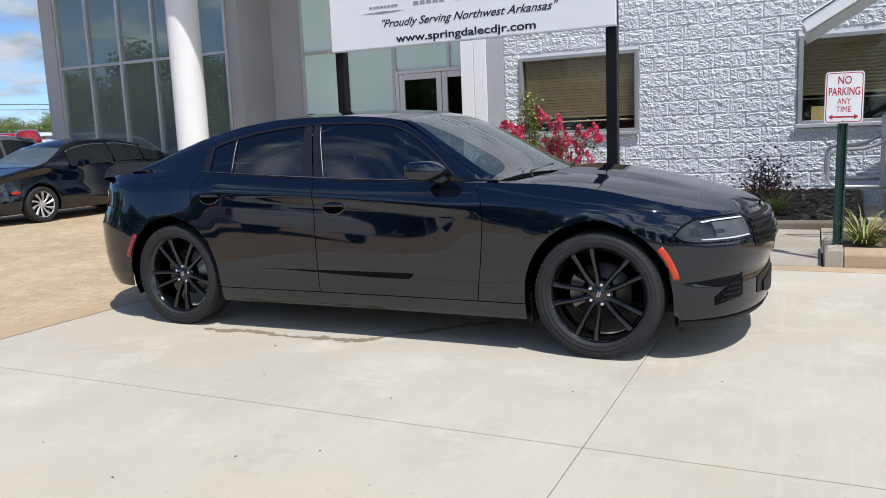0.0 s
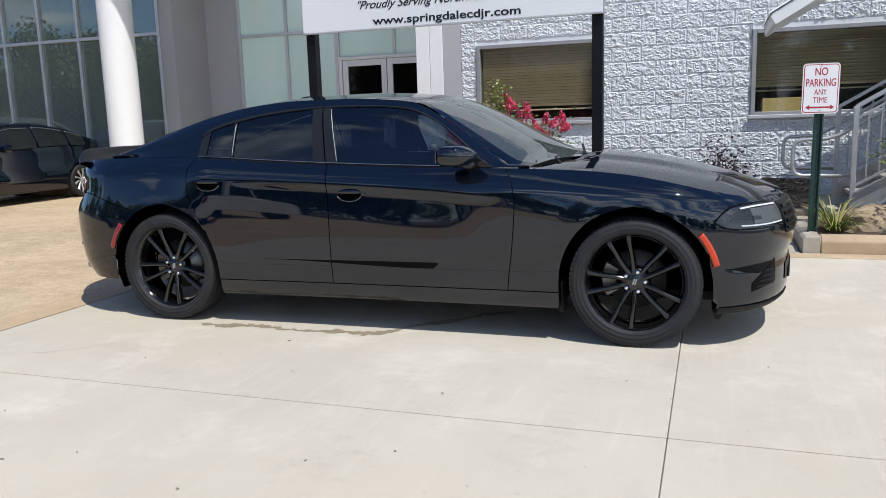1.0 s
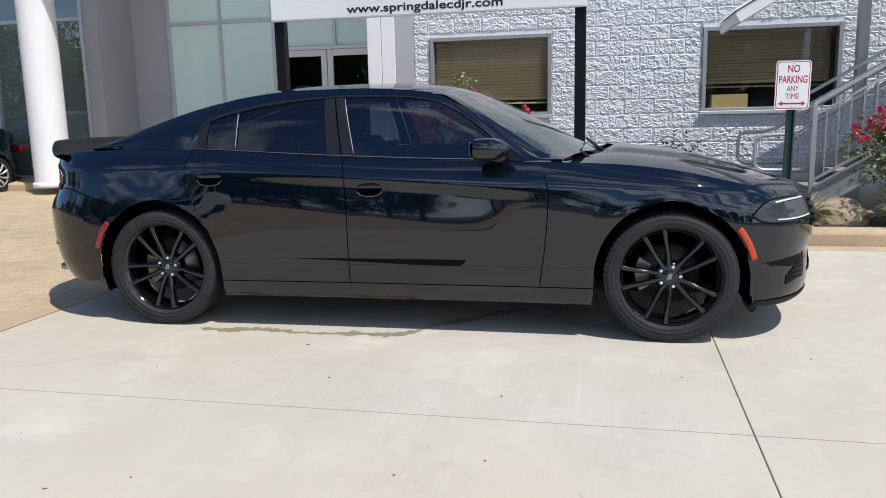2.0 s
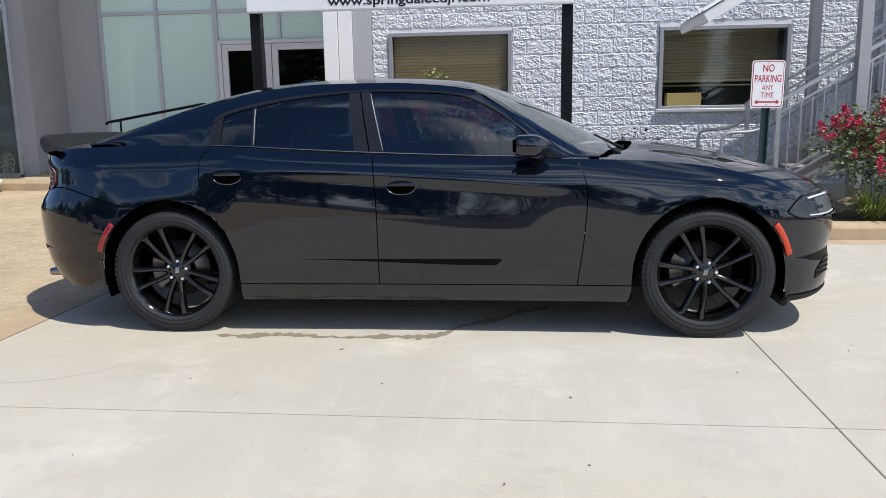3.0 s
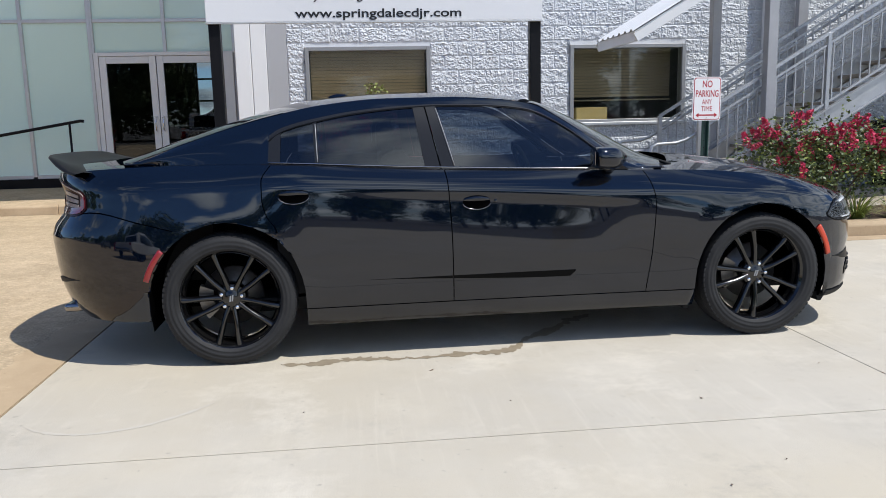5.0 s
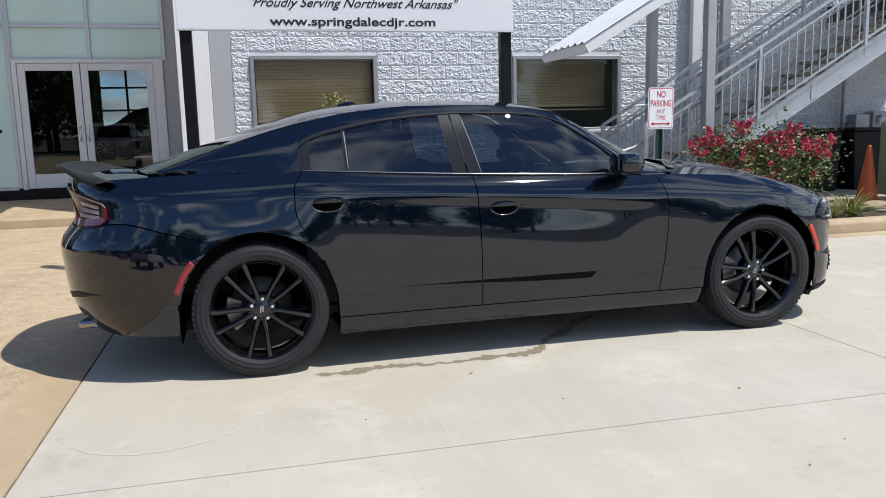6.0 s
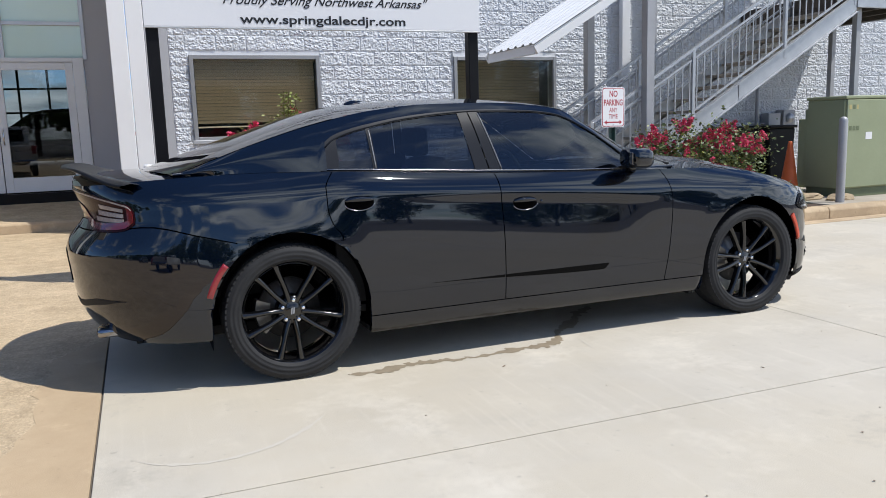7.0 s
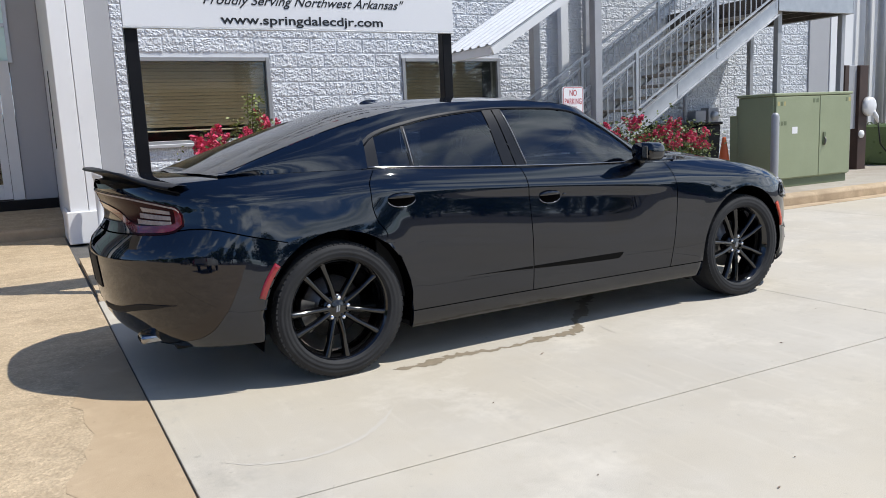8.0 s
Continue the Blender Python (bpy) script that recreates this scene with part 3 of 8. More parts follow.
stair_pad = part("pad_1", box(-0.59, 2.355, 8.87, 11.44, -0.1, 0.14, 0.006), M_WALK)
tagged(stair_pad, "concrete pad at the foot of the stair", "pad", kind="structure")
walk_strip = part("walkway_1", box(-1.06, -0.6, 8.87, 9.785, -0.1, 0.05, 0.006), M_WALK)
tagged(walk_strip, "concrete walkway to the stair foot", "walkway", kind="structure")
porch = part("porch_floor", prism([(12.625, 0.15), (14.43, 0.27), (14.43, -0.1), (12.625, -0.1)], "x", -12.19, -6.19), M_OLD)
tagged(porch, "brown sloping concrete porch floor before the doors", "porch floor", kind="structure")
bay_floor = part("porch_floor_1", box(-18.0, -12.2, 12.625, 13.42, -0.1, 0.15, 0.004), M_OLD)
tagged(bay_floor, "tan concrete strip along the showroom glass", "porch floor", kind="structure")
riser = part("door_riser", box(-12.19, -6.19, 14.435, 14.53, -0.1, 0.43, 0.005), M_BLACKM)
tagged(riser, "black step riser under the entrance glazing", "step", kind="structure")

# ---- building shell ----
WALL_Y, TOP = 11.42, 6.6
WIN = [(-5.215, -3.431, 1.205, 2.36), (-1.362, 0.412, 1.205, 2.35)]


def wall_backing():
    """The wall behind the blocks, with the two window openings."""
    bm = bmesh.new()
    xs = [-5.46, WIN[0][0], WIN[0][1], WIN[1][0], WIN[1][1], 8.1]
    y0, y1 = WALL_Y + 0.0005, WALL_Y + 0.26
    for k in range(5):
        if k in (1, 3):
            w = WIN[k // 2]
            box(xs[k], xs[k + 1], y0, y1, -0.1, w[2], 0, bm)
            box(xs[k], xs[k + 1], y0, y1, w[3], TOP, 0, bm)
        else:
            box(xs[k], xs[k + 1], y0, y1, -0.1, TOP, 0, bm)
    return tagged(part("wall_north", bm, M_MORTAR), "white-painted split-face concrete block wall", "wall", kind="structure")


wall_north = wall_backing()


def plain_wall(name, x0, x1, y0, y1, z0, z1, material, label, bevel=0.006):
    return tagged(part(name, box(x0, x1, y0, y1, z0, z1, bevel), material), label, "wall", kind="structure")


plain_wall("pilaster_1", -6.18, -5.965, 11.40, 14.53, 0.1, TOP, M_STUCCO_W, "white rendered entrance pilaster")
plain_wall("pilaster_2", -5.958, -5.75, 11.40, 11.70, 0.1, TOP, M_STUCCO_W, "white rendered pilaster strip with a vertical joint")
plain_wall("pilaster_3", -5.747, -5.463, 11.415, 11.70, 0.1, TOP, M_STUCCO_G, "grey rendered strip beside the block wall")
plain_wall("slot_trim", -6.19, -6.183, 12.98, 13.06, 1.22, 2.32, M_BLACKM, "thin dark vertical strip on the pilaster side", 0.002)
plain_wall("plinth", -6.23, -5.74, 11.34, 11.398, 0.0, 0.42, M_STUCCO_W, "white pilaster base block", 0.012)
plain_wall("plinth_1", -6.23, -6.183, 11.40, 12.44, 0.0, 0.42, M_STUCCO_W, "white pilaster base block", 0.012)
plain_wall("pier_1", -12.51, -12.2, 13.48, 14.9, 0.0, TOP, M_STUCCO_G, "grey rendered pier between showroom and entrance")
plain_wall("pier_2", -12.197, -11.36, 14.58, 14.9, 0.0, TOP, M_STUCCO_G, "grey rendered return wall beside the entrance glass")
plain_wall("pier_3", -18.12, -17.66, 13.40, 14.2, 0.0, TOP, M_STUCCO_G, "grey rendered corner pier of the showroom")
plain_wall("pier_4", -6.655, -6.183, 14.535, 14.9, 0.0, TOP, M_STUCCO_G, "grey rendered strip beside the entrance doors")
plain_wall("pilaster_4", 8.103, 8.75, 11.38, 11.7, 0.0, TOP, M_STUCCO_G, "grey smooth pilaster at the end of the block wall")
plain_wall("pilaster_5", 8.753, 9.5, 11.36, 11.7, 0.0, TOP, M_STUCCO_W, "white smooth pilaster at the end of the block wall")
plain_wall("wall_east", 9.503, 16.0, 11.44, 11.7, 0.0, TOP, M_STUCCO_W, "white smooth wall beyond the block wall")
roof = tagged(part("roof", box(-19.0, -6.19, 10.75, 15.6, 6.62, 6.95, 0.01), M_STUCCO_W), "white flat roof slab over the entrance and showroom", "roof", kind="structure")
tagged(part("roof_1", box(-6.18, 16.0, 11.38, 24.0, 6.62, 6.8, 0.01), M_STUCCO_W), "flat roof over the office part", "roof", kind="structure")
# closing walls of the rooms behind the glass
plain_wall("wall_back", -18.1, -10.85, 33.0, 33.2, 0.0, TOP, M_INT, "rear wall of the showroom beside its windows, coloured dark as an unlit room")
plain_wall("wall_back_1", -10.85, -6.2, 33.0, 33.2, 3.9, TOP, M_INT, "rear wall of the showroom above its windows, coloured dark as an unlit room")
plain_wall("wall_west", -18.1, -17.9, 14.21, 33.0, 0.0, TOP, M_INT, "side wall of the showroom, coloured dark as an unlit room")
plain_wall("wall_inner", -6.18, -6.0, 14.91, 33.0, 0.0, TOP, M_INT, "side wall of the showroom, coloured dark as an unlit room")
tagged(part("floor", box(-18.0, -6.2, 14.56, 33.0, 0.38, 0.428), M_INT), "showroom floor, coloured dark as an unlit room", "floor", kind="structure")
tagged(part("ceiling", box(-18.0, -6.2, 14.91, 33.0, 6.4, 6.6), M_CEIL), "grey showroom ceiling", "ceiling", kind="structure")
for k in range(5):
    a = -10.84 + k * 0.99
    plain_wall("mullion_%d" % k, a, a + 0.07, 33.0, 33.15, 0.4, 3.9, M_INT, "bar between rear showroom windows, coloured dark as in shade", 0)
for k, z in enumerate((2.25, 3.12)):
    tagged(part("cross_bar_%d" % (k + 1), box(-10.84, -6.2, 33.02, 33.12, z, z + 0.07), M_INT), "cross bar of the rear showroom windows, coloured dark as in shade", "mullion", kind="structure")
office = tagged(part("office_shell", prism([(-5.4, 11.7), (8.0, 11.7), (8.0, 16.0), (-5.4, 16.0)], "z", 0.2, 0.3), M_INT), "office floor, coloured dark as an unlit room", "floor", kind="structure")
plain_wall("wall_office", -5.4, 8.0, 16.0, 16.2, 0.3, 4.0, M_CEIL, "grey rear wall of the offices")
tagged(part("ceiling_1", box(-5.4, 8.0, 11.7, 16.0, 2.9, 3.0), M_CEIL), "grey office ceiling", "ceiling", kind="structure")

# added behind the glass to stand in for the reflection of a column
plain_wall("pier_5", -17.80, -17.05, 14.1, 14.75, 0.43, 6.4, M_STUCCO_W, "white pier added behind the showroom glass in place of a column's reflection")

# round column
col = thing("column", "round white rendered column before the showroom glass", "column", kind="structure")
part("shaft", revolve([(0.31, 0.12), (0.31, 6.62)], (-12.40, 12.10, 0), "z", 64), M_STUCCO_W, col, smooth=True)
part("base", revolve([(0.0, 0.12), (0.345, 0.12), (0.345, 0.2), (0.31, 0.215)], (-12.40, 12.10, 0), "z", 64), M_STUCCO_W, col, smooth=True)


# ---- glazing ----
def glazing(name, y, xs, zs, mw, depth, material, frame_material, label, skip=()):
    ob = thing(name, label, "window", kind="structure")
    for x in xs:
        part("mullion", box(x - mw / 2, x + mw / 2, y - depth / 2, y + depth / 2, zs[0], zs[-1], 0.004), frame_material, ob)
    for i in range(len(xs) - 1):
        for z in zs:
            if (i, z) in skip:
                continue
            part("transom", box(xs[i] + mw / 2 + 0.001, xs[i + 1] - mw / 2 - 0.001, y - depth / 2 + 0.004, y + depth / 2 - 0.004, z - mw / 2, z + mw / 2, 0.003), frame_material, ob)
        for j in range(len(zs) - 1):
            if (i, j, "pane") in skip:
                continue
            p = part("pane", box(xs[i] + mw / 2, xs[i + 1] - mw / 2, y - 0.006, y + 0.006, zs[j] + mw / 2, zs[j + 1] - mw / 2), material, ob)
            p.visible_shadow = False
    return ob


glazing("window_3", 13.5, [-17.64, -16.63, -15.62, -14.58, -13.54, -12.53], [0.18, 3.20, 5.0, 6.55], 0.065, 0.14, M_GLASS_BAY, M_ALU, "tall reflective green-grey showroom glazing in aluminium bars")
glazing("window_4", 14.56, [-11.33, -10.21, -9.08], [0.46, 3.14, 4.35, 6.5], 0.06, 0.12, M_FROST, M_ALU, "frosted grey-green entrance side lights in aluminium bars")
glazing("window_5", 14.56, [-9.045, -7.82, -6.63], [2.57, 3.14, 4.35, 6.5], 0.06, 0.112, M_FROST, M_ALU, "frosted grey-green panes above the entrance doors")


def entrance_door(name, x0, x1, handle_x, label):
    ob = thing(name, label, "door", kind="structure")
    y, z0, z1, s = 14.55, 0.45, 2.53, 0.115
    part("stile", box(x0, x0 + s, y - 0.03, y + 0.03, z0, z1, 0.004), M_WFRAME, ob)
    part("stile", box(x1 - s, x1, y - 0.03, y + 0.03, z0, z1, 0.004), M_WFRAME, ob)
    part("rail", box(x0 + s + 0.001, x1 - s - 0.001, y - 0.028, y + 0.028, z1 - 0.12, z1, 0.004), M_WFRAME, ob)
    part("rail", box(x0 + s + 0.001, x1 - s - 0.001, y - 0.028, y + 0.028, z0, z0 + 0.24, 0.004), M_WFRAME, ob)
    p = part("pane", box(x0 + s, x1 - s, y - 0.005, y + 0.005, z0 + 0.24, z1 - 0.12), M_GLASS_DOOR, ob)
    p.visible_shadow = False
    hx = handle_x
    part("pull_handle", tube([(hx, y - 0.03, 1.22), (hx, y - 0.09, 1.24), (hx, y - 0.09, 1.46), (hx, y - 0.03, 1.48)], 0.013, 8), M_CHROME, ob, "chrome pull handle", True)
    return ob


entrance_door("door_1", -8.96, -8.0, -8.06, "white-framed glass entrance door, closed")
entrance_door("door_2", -7.985, -6.83, -7.93, "white-framed glass entrance door, closed")
dframe = thing("door_frame", "white door frame round the double entrance doors", "door frame", kind="structure")
part("jamb", box(-9.045, -8.966, 14.50, 14.62, 0.435, 2.60, 0.004), M_WFRAME, dframe)
part("jamb", box(-6.824, -6.66, 14.50, 14.62, 0.435, 2.60, 0.004), M_WFRAME, dframe)
part("head", box(-8.965, -6.825, 14.50, 14.62, 2.535, 2.60, 0.004), M_WFRAME, dframe)


# office windows with blinds
def office_window(name, x0, x1, z0, z1, blind_to, label, tilt, box_in=False):
    ob = thing(name, label, "window", kind="structure")
    ya, yb, f = WALL_Y - 0.035, WALL_Y + 0.12, 0.055
    wf = thing("window_frame", "", "")
    wf.parent = ob
    for bmx in (box(x0, x0 + f, ya, yb, z0, z1, 0.004), box(x1 - f, x1, ya, yb, z0, z1, 0.004),
                box(x0 + f + 0.001, x1 - f - 0.001, ya, yb, z1 - f, z1, 0.004), box(x0 + f + 0.001, x1 - f - 0.001, ya, yb, z0, z0 + f, 0.004)):
        part("bar", bmx, M_ALU_D, wf)
    part("window_sill", box(x0 - 0.03, x1 + 0.03, ya - 0.035, ya - 0.002, z0 - 0.035, z0 + 0.012, 0.005), M_ALU, ob)
    p = part("pane", box(x0 + f, x1 - f, WALL_Y + 0.012, WALL_Y + 0.020, z0 + f, z1 - f), M_GLASS_DARK, ob)
    p.visible_shadow = False
    return ob


office_window("window_1", *WIN[0], 1.36, "grey aluminium office window with tan blinds lowered", 0.6)
office_window("window_2", *WIN[1], 1.52, "grey aluminium office window with tan blinds partly lowered", 0.6)


def blind(x0, x1, yb, ztop, zbot, label):
    ob = thing("window_blind", label, "blind", group="blinds in the office windows")
    part("headrail", box(x0, x1, yb - 0.025, yb + 0.025, ztop - 0.05, ztop, 0.004), M_BLIND, ob)
    n = int((ztop - 0.06 - zbot) / 0.046)
    bm = bmesh.new()
    rows = [[(x, -0.025 + 0.05 * k / 4, 0.004 * math.sin(math.pi * k / 4)) for k in range(5)] for x in (x0 + 0.005, x1 - 0.005)]
    me = link_mesh("slat", sheet(rows), M_BLIND, True)
    for k in range(n):
        s = new("slat", me)
        s.parent = ob
        s.matrix_local = Matrix.Translation((0, yb, ztop - 0.075 - 0.046 * k)) @ Euler((radians(-55 + 3 * math.sin(k * 1.7)), 0, 0)).to_matrix().to_4x4()
    part("bottom_rail", box(x0, x1, yb - 0.017, yb + 0.018, zbot - 0.02, zbot, 0.004), M_BLIND, ob)
    return ob


blind(-5.15, -3.50, WALL_Y + 0.075, 2.32, 1.40, "tan horizontal slat blind lowered almost to the sill")
blind(-1.34, 0.39, WALL_Y + 0.50, 2.34, 1.56, "tan horizontal slat blind hanging part way down the window")
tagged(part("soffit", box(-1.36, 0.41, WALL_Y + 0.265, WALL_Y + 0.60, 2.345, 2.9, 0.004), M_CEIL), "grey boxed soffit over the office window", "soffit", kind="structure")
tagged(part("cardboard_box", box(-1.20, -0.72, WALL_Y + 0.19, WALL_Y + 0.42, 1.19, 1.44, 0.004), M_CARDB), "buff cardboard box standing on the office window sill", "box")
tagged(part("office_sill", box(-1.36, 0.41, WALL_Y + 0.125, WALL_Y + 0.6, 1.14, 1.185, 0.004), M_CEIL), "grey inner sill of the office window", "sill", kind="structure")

# ---- the black saloon ----
CAR = pose(-5.285, 5.082, 0.0, 0, 0, 0.507)
UF0, URF, UR0, URR = 2.80, 3.90, -0.20, -1.10      # where the nose and the tail begin to round, and where they end
HUBS, HZ, ARX, ARZ = (0.0, 3.052), 0.362, 0.412, 0.430

c_half = curve([(-1.12, 0.90), (-0.5, 0.938), (0.0, 0.952), (0.45, 0.948), (0.9, 0.938), (1.3, 0.934), (1.9, 0.934), (2.4, 0.940), (3.05, 0.954), (3.5, 0.95), (3.92, 0.93)])
c_nose = curve([(0.14, 3.74), (0.19, 3.84), (0.23, 3.89), (0.30, 3.905), (0.40, 3.905), (0.47, 3.90), (0.52, 3.925), (0.60, 3.935), (0.655, 3.93), (0.70, 3.915), (0.76, 3.885), (0.80, 3.835), (0.85, 3.79)])
c_tail = curve([(0.18, -0.90), (0.26, -0.96), (0.32, -1.02), (0.40, -1.06), (0.50, -1.085), (0.62, -1.098), (0.70, -1.105), (0.735, -1.10), (0.765, -1.082), (0.80, -1.05), (0.84, -1.02), (0.88, -1.005), (0.93, -1.005), (1.0, -1.03), (1.05, -1.045), (1.09, -1.05)])
c_shoulder = curve([(-1.12, 1.045), (-0.9, 1.065), (-0.6, 1.085), (-0.2, 1.092), (0.25, 1.083), (0.7, 1.058), (1.22, 1.030), (2.0, 1.004), (2.4, 0.998), (2.7, 0.985), (3.05, 0.955), (3.4, 0.892), (3.6, 0.848), (3.75, 0.815), (3.9, 0.795)])
c_crease = curve([(-1.12, 0.93), (-0.6, 0.955), (0.0, 0.965), (0.35, 0.955), (0.8, 0.938), (1.3, 0.912), (1.7, 0.885), (2.0, 0.862), (2.2, 0.845), (2.6, 0.86), (3.05, 0.85), (3.5, 0.80), (3.9, 0.765)])
c_in = curve([(-1.12, 0.040), (-0.8, 0.062), (-0.4, 0.068), (0.0, 0.054), (0.22, 0.046), (0.45, 0.048), (0.75, 0.050), (2.0, 0.048), (2.5, 0.046), (3.0, 0.076), (3.5, 0.086), (3.9, 0.05)])
c_dent = curve([(0.15, 0.0), (0.5, 0.10), (1.0, 0.45), (1.5, 0.85), (1.9, 1.0), (2.08, 0.95), (2.2, 0.35), (2.27, 0.0)])
c_low = curve([(0.14, -0.10), (0.19, -0.060), (0.215, -0.034), (0.25, -0.026), (0.30, -0.0175), (0.37, -0.0085), (0.45, -0.003), (0.60, 0.0), (0.68, -0.0005), (0.73, -0.003), (0.78, -0.0085), (0.83, -0.0155), (0.88, -0.0235), (0.93, -0.0325), (0.98, -0.044), (1.03, -0.060), (1.08, -0.078), (1.12, -0.09)])

c_half, c_shoulder, c_in = soft(c_half, -1.12, 3.92, 0.10), soft(c_shoulder, -1.12, 3.9, 0.08), soft(c_in, -1.12, 3.9, 0.12)
c_crease = soft(c_crease, -1.12, 3.9, 0.10)
c_low = soft(c_low, 0.14, 1.12, 0.022)


def arch_z(u):
    for h in HUBS:
        t = (u - h) / ARX
        if abs(t) < 1.0:
            return HZ + ARZ * math.sqrt(1 - t * t)
    return 0.0


def low_z(u):
    if -ARX <= u <= ARX or HUBS[1] - ARX <= u <= HUBS[1] + ARX:
        return arch_z(u) or HZ
    if u < -ARX:
        return 0.266 + 0.11 * smooth(-0.82, -1.06, u)
    if u > HUBS[1] + ARX:
        return 0.200 + 0.01 * smooth(3.7, 3.5, u)
    return 0.20


def relief(u, z):
    """How far the flank stands in or out from its plain half width."""
    rear = smooth(0.45, -0.05, u)
    d = (c_low(z) if z < 0.62 else 0.0) - (0.18 + 0.08 * rear + 0.26 * smooth(2.25, 2.85, u)) * max(0.0, z - (0.66 - 0.14 * rear)) ** 2
    zc, zs = c_crease(u), c_shoulder(u)
    if z > zc:
        d -= c_in(u) * ((z - zc) / (zs - zc)) ** 2.0
    dent = c_dent(u)
    if dent > 0:
        k = zc - z
        d -= dent * 0.0135 * smooth(0.0, 0.045, k) * (1 - smooth(0.05, 0.38, k))
    for h in HUBS:
        r = math.hypot((u - h) / ARX, (z - HZ) / ARZ)
        if r < 1.35:
            d += 0.0035 * (1 - smooth(1.0, 1.34, r)) * smooth(0.36, 0.60, z)
    return d


def flank(c, z):
    """(u, w) of the skin at the column c and the height z; columns past the rounding gather on the nose or tail."""
    if c > UF0:
        t = min((c - UF0) / (URF - UF0), 1.0)
        u = UF0 + t * (c_nose(z) - UF0)
        g = (1 - t ** (3.9 + 0.9 * (1 - smooth(0.34, 0.62, z)))) ** (1 / 2.1)
    elif c < UR0:
        t = min((UR0 - c) / (UR0 - URR), 1.0)
        u = UR0 - t * (UR0 - c_tail(z))
        g = (1 - t ** 3.6) ** (1 / 2.2)
    else:
        u, g = c, 1.0
    return u, max(0.0, (c_half(u) + relief(u, z))) * g


def col_of(u, z):
    """The column that passes the place u at the height z."""
    if u > UF0:
        return UF0 + (u - UF0) / (c_nose(z) - UF0) * (URF - UF0)
    if u < UR0:
        return UR0 - (UR0 - u) / (UR0 - c_tail(z)) * (UR0 - URR)
    return u


s_rear = curve([(0.1, 0.22), (0.55, 0.22), (0.74, 0.272), (0.82, 0.222), (0.908, 0.202), (1.0, 0.202), (1.1, 0.262)])
s_mid = curve([(0.1, 1.228), (0.6, 1.224), (0.96, 1.206), (1.1, 1.18)])
s_front = curve([(0.1, 2.335), (0.3, 2.344), (0.55, 2.375), (0.82, 2.392), (0.92, 2.37), (1.02, 2.318)])


def warp(c, z):
    if c <= -0.2 or c >= 2.62:
        return c
    return float(np.interp(c, [-0.2, 0.22, 1.22, 2.36, 2.62], [-0.2, s_rear(z), s_mid(z), s_front(z), 2.62]))


G = 0.0028
cols = set()
for k in range(17):
    cols.add(UR0 + (URR - UR0) * math.sin(math.pi / 2 * k / 16))
    cols.add(UF0 + (URF - UF0) * math.sin(math.pi / 2 * k / 16))
for h in HUBS:
    for k in range(23):
        cols.add(h + ARX * math.cos(math.pi * k / 22))
    cols |= {h - ARX - 0.0015, h + ARX + 0.0015, h + ARX + 0.04, h - ARX - 0.04, h + ARX + 0.09, h - ARX - 0.09}
for c in (0.22, 1.22, 2.36):
    cols |= {c - G, c + G, c - 0.02, c + 0.02}
for k in range(28):
    cols.add(0.5 + 2.1 * k / 27)
cols = sorted(cols)
cols = [c for i, c in enumerate(cols) if i == 0 or c - cols[i - 1] > 0.0009]
GAPCOL = {i for i in range(len(cols) - 1) if any(abs((cols[i] + cols[i + 1]) / 2 - c) < 1e-4 for c in (0.22, 1.22, 2.36))}
ZLOW = [0.14, 0.17, 0.19, 0.205, 0.22, 0.25, 0.275, 0.2965, 0.3025, 0.32, 0.345, 0.37, 0.395, 0.408, 0.420, 0.432, 0.446, 0.48, 0.52, 0.56, 0.60, 0.6225, 0.6275, 0.66, 0.6985, 0.7025]
NUP, NSH = 12, 8
c_seam = curve([(-1.12, 0.12), (-0.9, 0.14), (-0.74, 0.158), (-0.45, 0.10), (-0.25, 0.05), (-0.05, 0.0)])     # how far the rear bumper joint rises
NROW = len(ZLOW) + NUP + NSH


def row_z(j, u):
    up = c_seam(u) if u < 0.0 else 0.0
    if j < len(ZLOW):
        return ZLOW[j] + up * max(0.0, (ZLOW[j] - 0.48) / 0.2225)
    zc, zs = c_crease(u), c_shoulder(u)
    j -= len(ZLOW)
    if j < NUP:
        return 0.7025 + up + (zc - 0.7025 - up) * (j + 1) / NUP
    return zc + (zs - zc) * (j + 1 - NUP) / NSH


def skin_grid(side):
    grid = []
    for c in cols:
        col_pts = []
        for j in range(NROW):
            u0 = c if UR0 <= c <= UF0 else flank(c, 0.6)[0]
            z = row_z(j, u0)
            cc = warp(c, z)
            u, w = flank(cc, z)
            lo = low_z(u)
            if z < lo:
                z = lo
                cc = warp(c, z)
                u, w = flank(cc, z)
            col_pts.append((u, side * w, z))
        grid.append(col_pts)
    return grid


def panel_of(i, j):
    """Which panel a quad of the flank belongs to; None is an open joint."""
    c = (cols[i] + cols[i + 1]) / 2
    z = row_z(j, min(max(c, -1.0), 3.8)) + 0.001
    if i in GAPCOL and not (c < 0.5 and z < 0.7) and j >= 8:
        return None
    if c > HUBS[1] + ARX + 0.001:
        return "front_bumper" if j < 22 else "fender"
    if c < -0.26:
        if j < 24:
            return "rear_bumper"
        return None if j == 24 else "quarter_panel"
    if ARX < c < HUBS[1] - ARX:
        if j < 7:
            return "sill"
        if j == 7:
            return None
    if c < 0.22:
        return "quarter_panel"
    if c < 1.22:
        return "rear_door"
    if c < 2.36:
        return "front_door"
    return "fender"


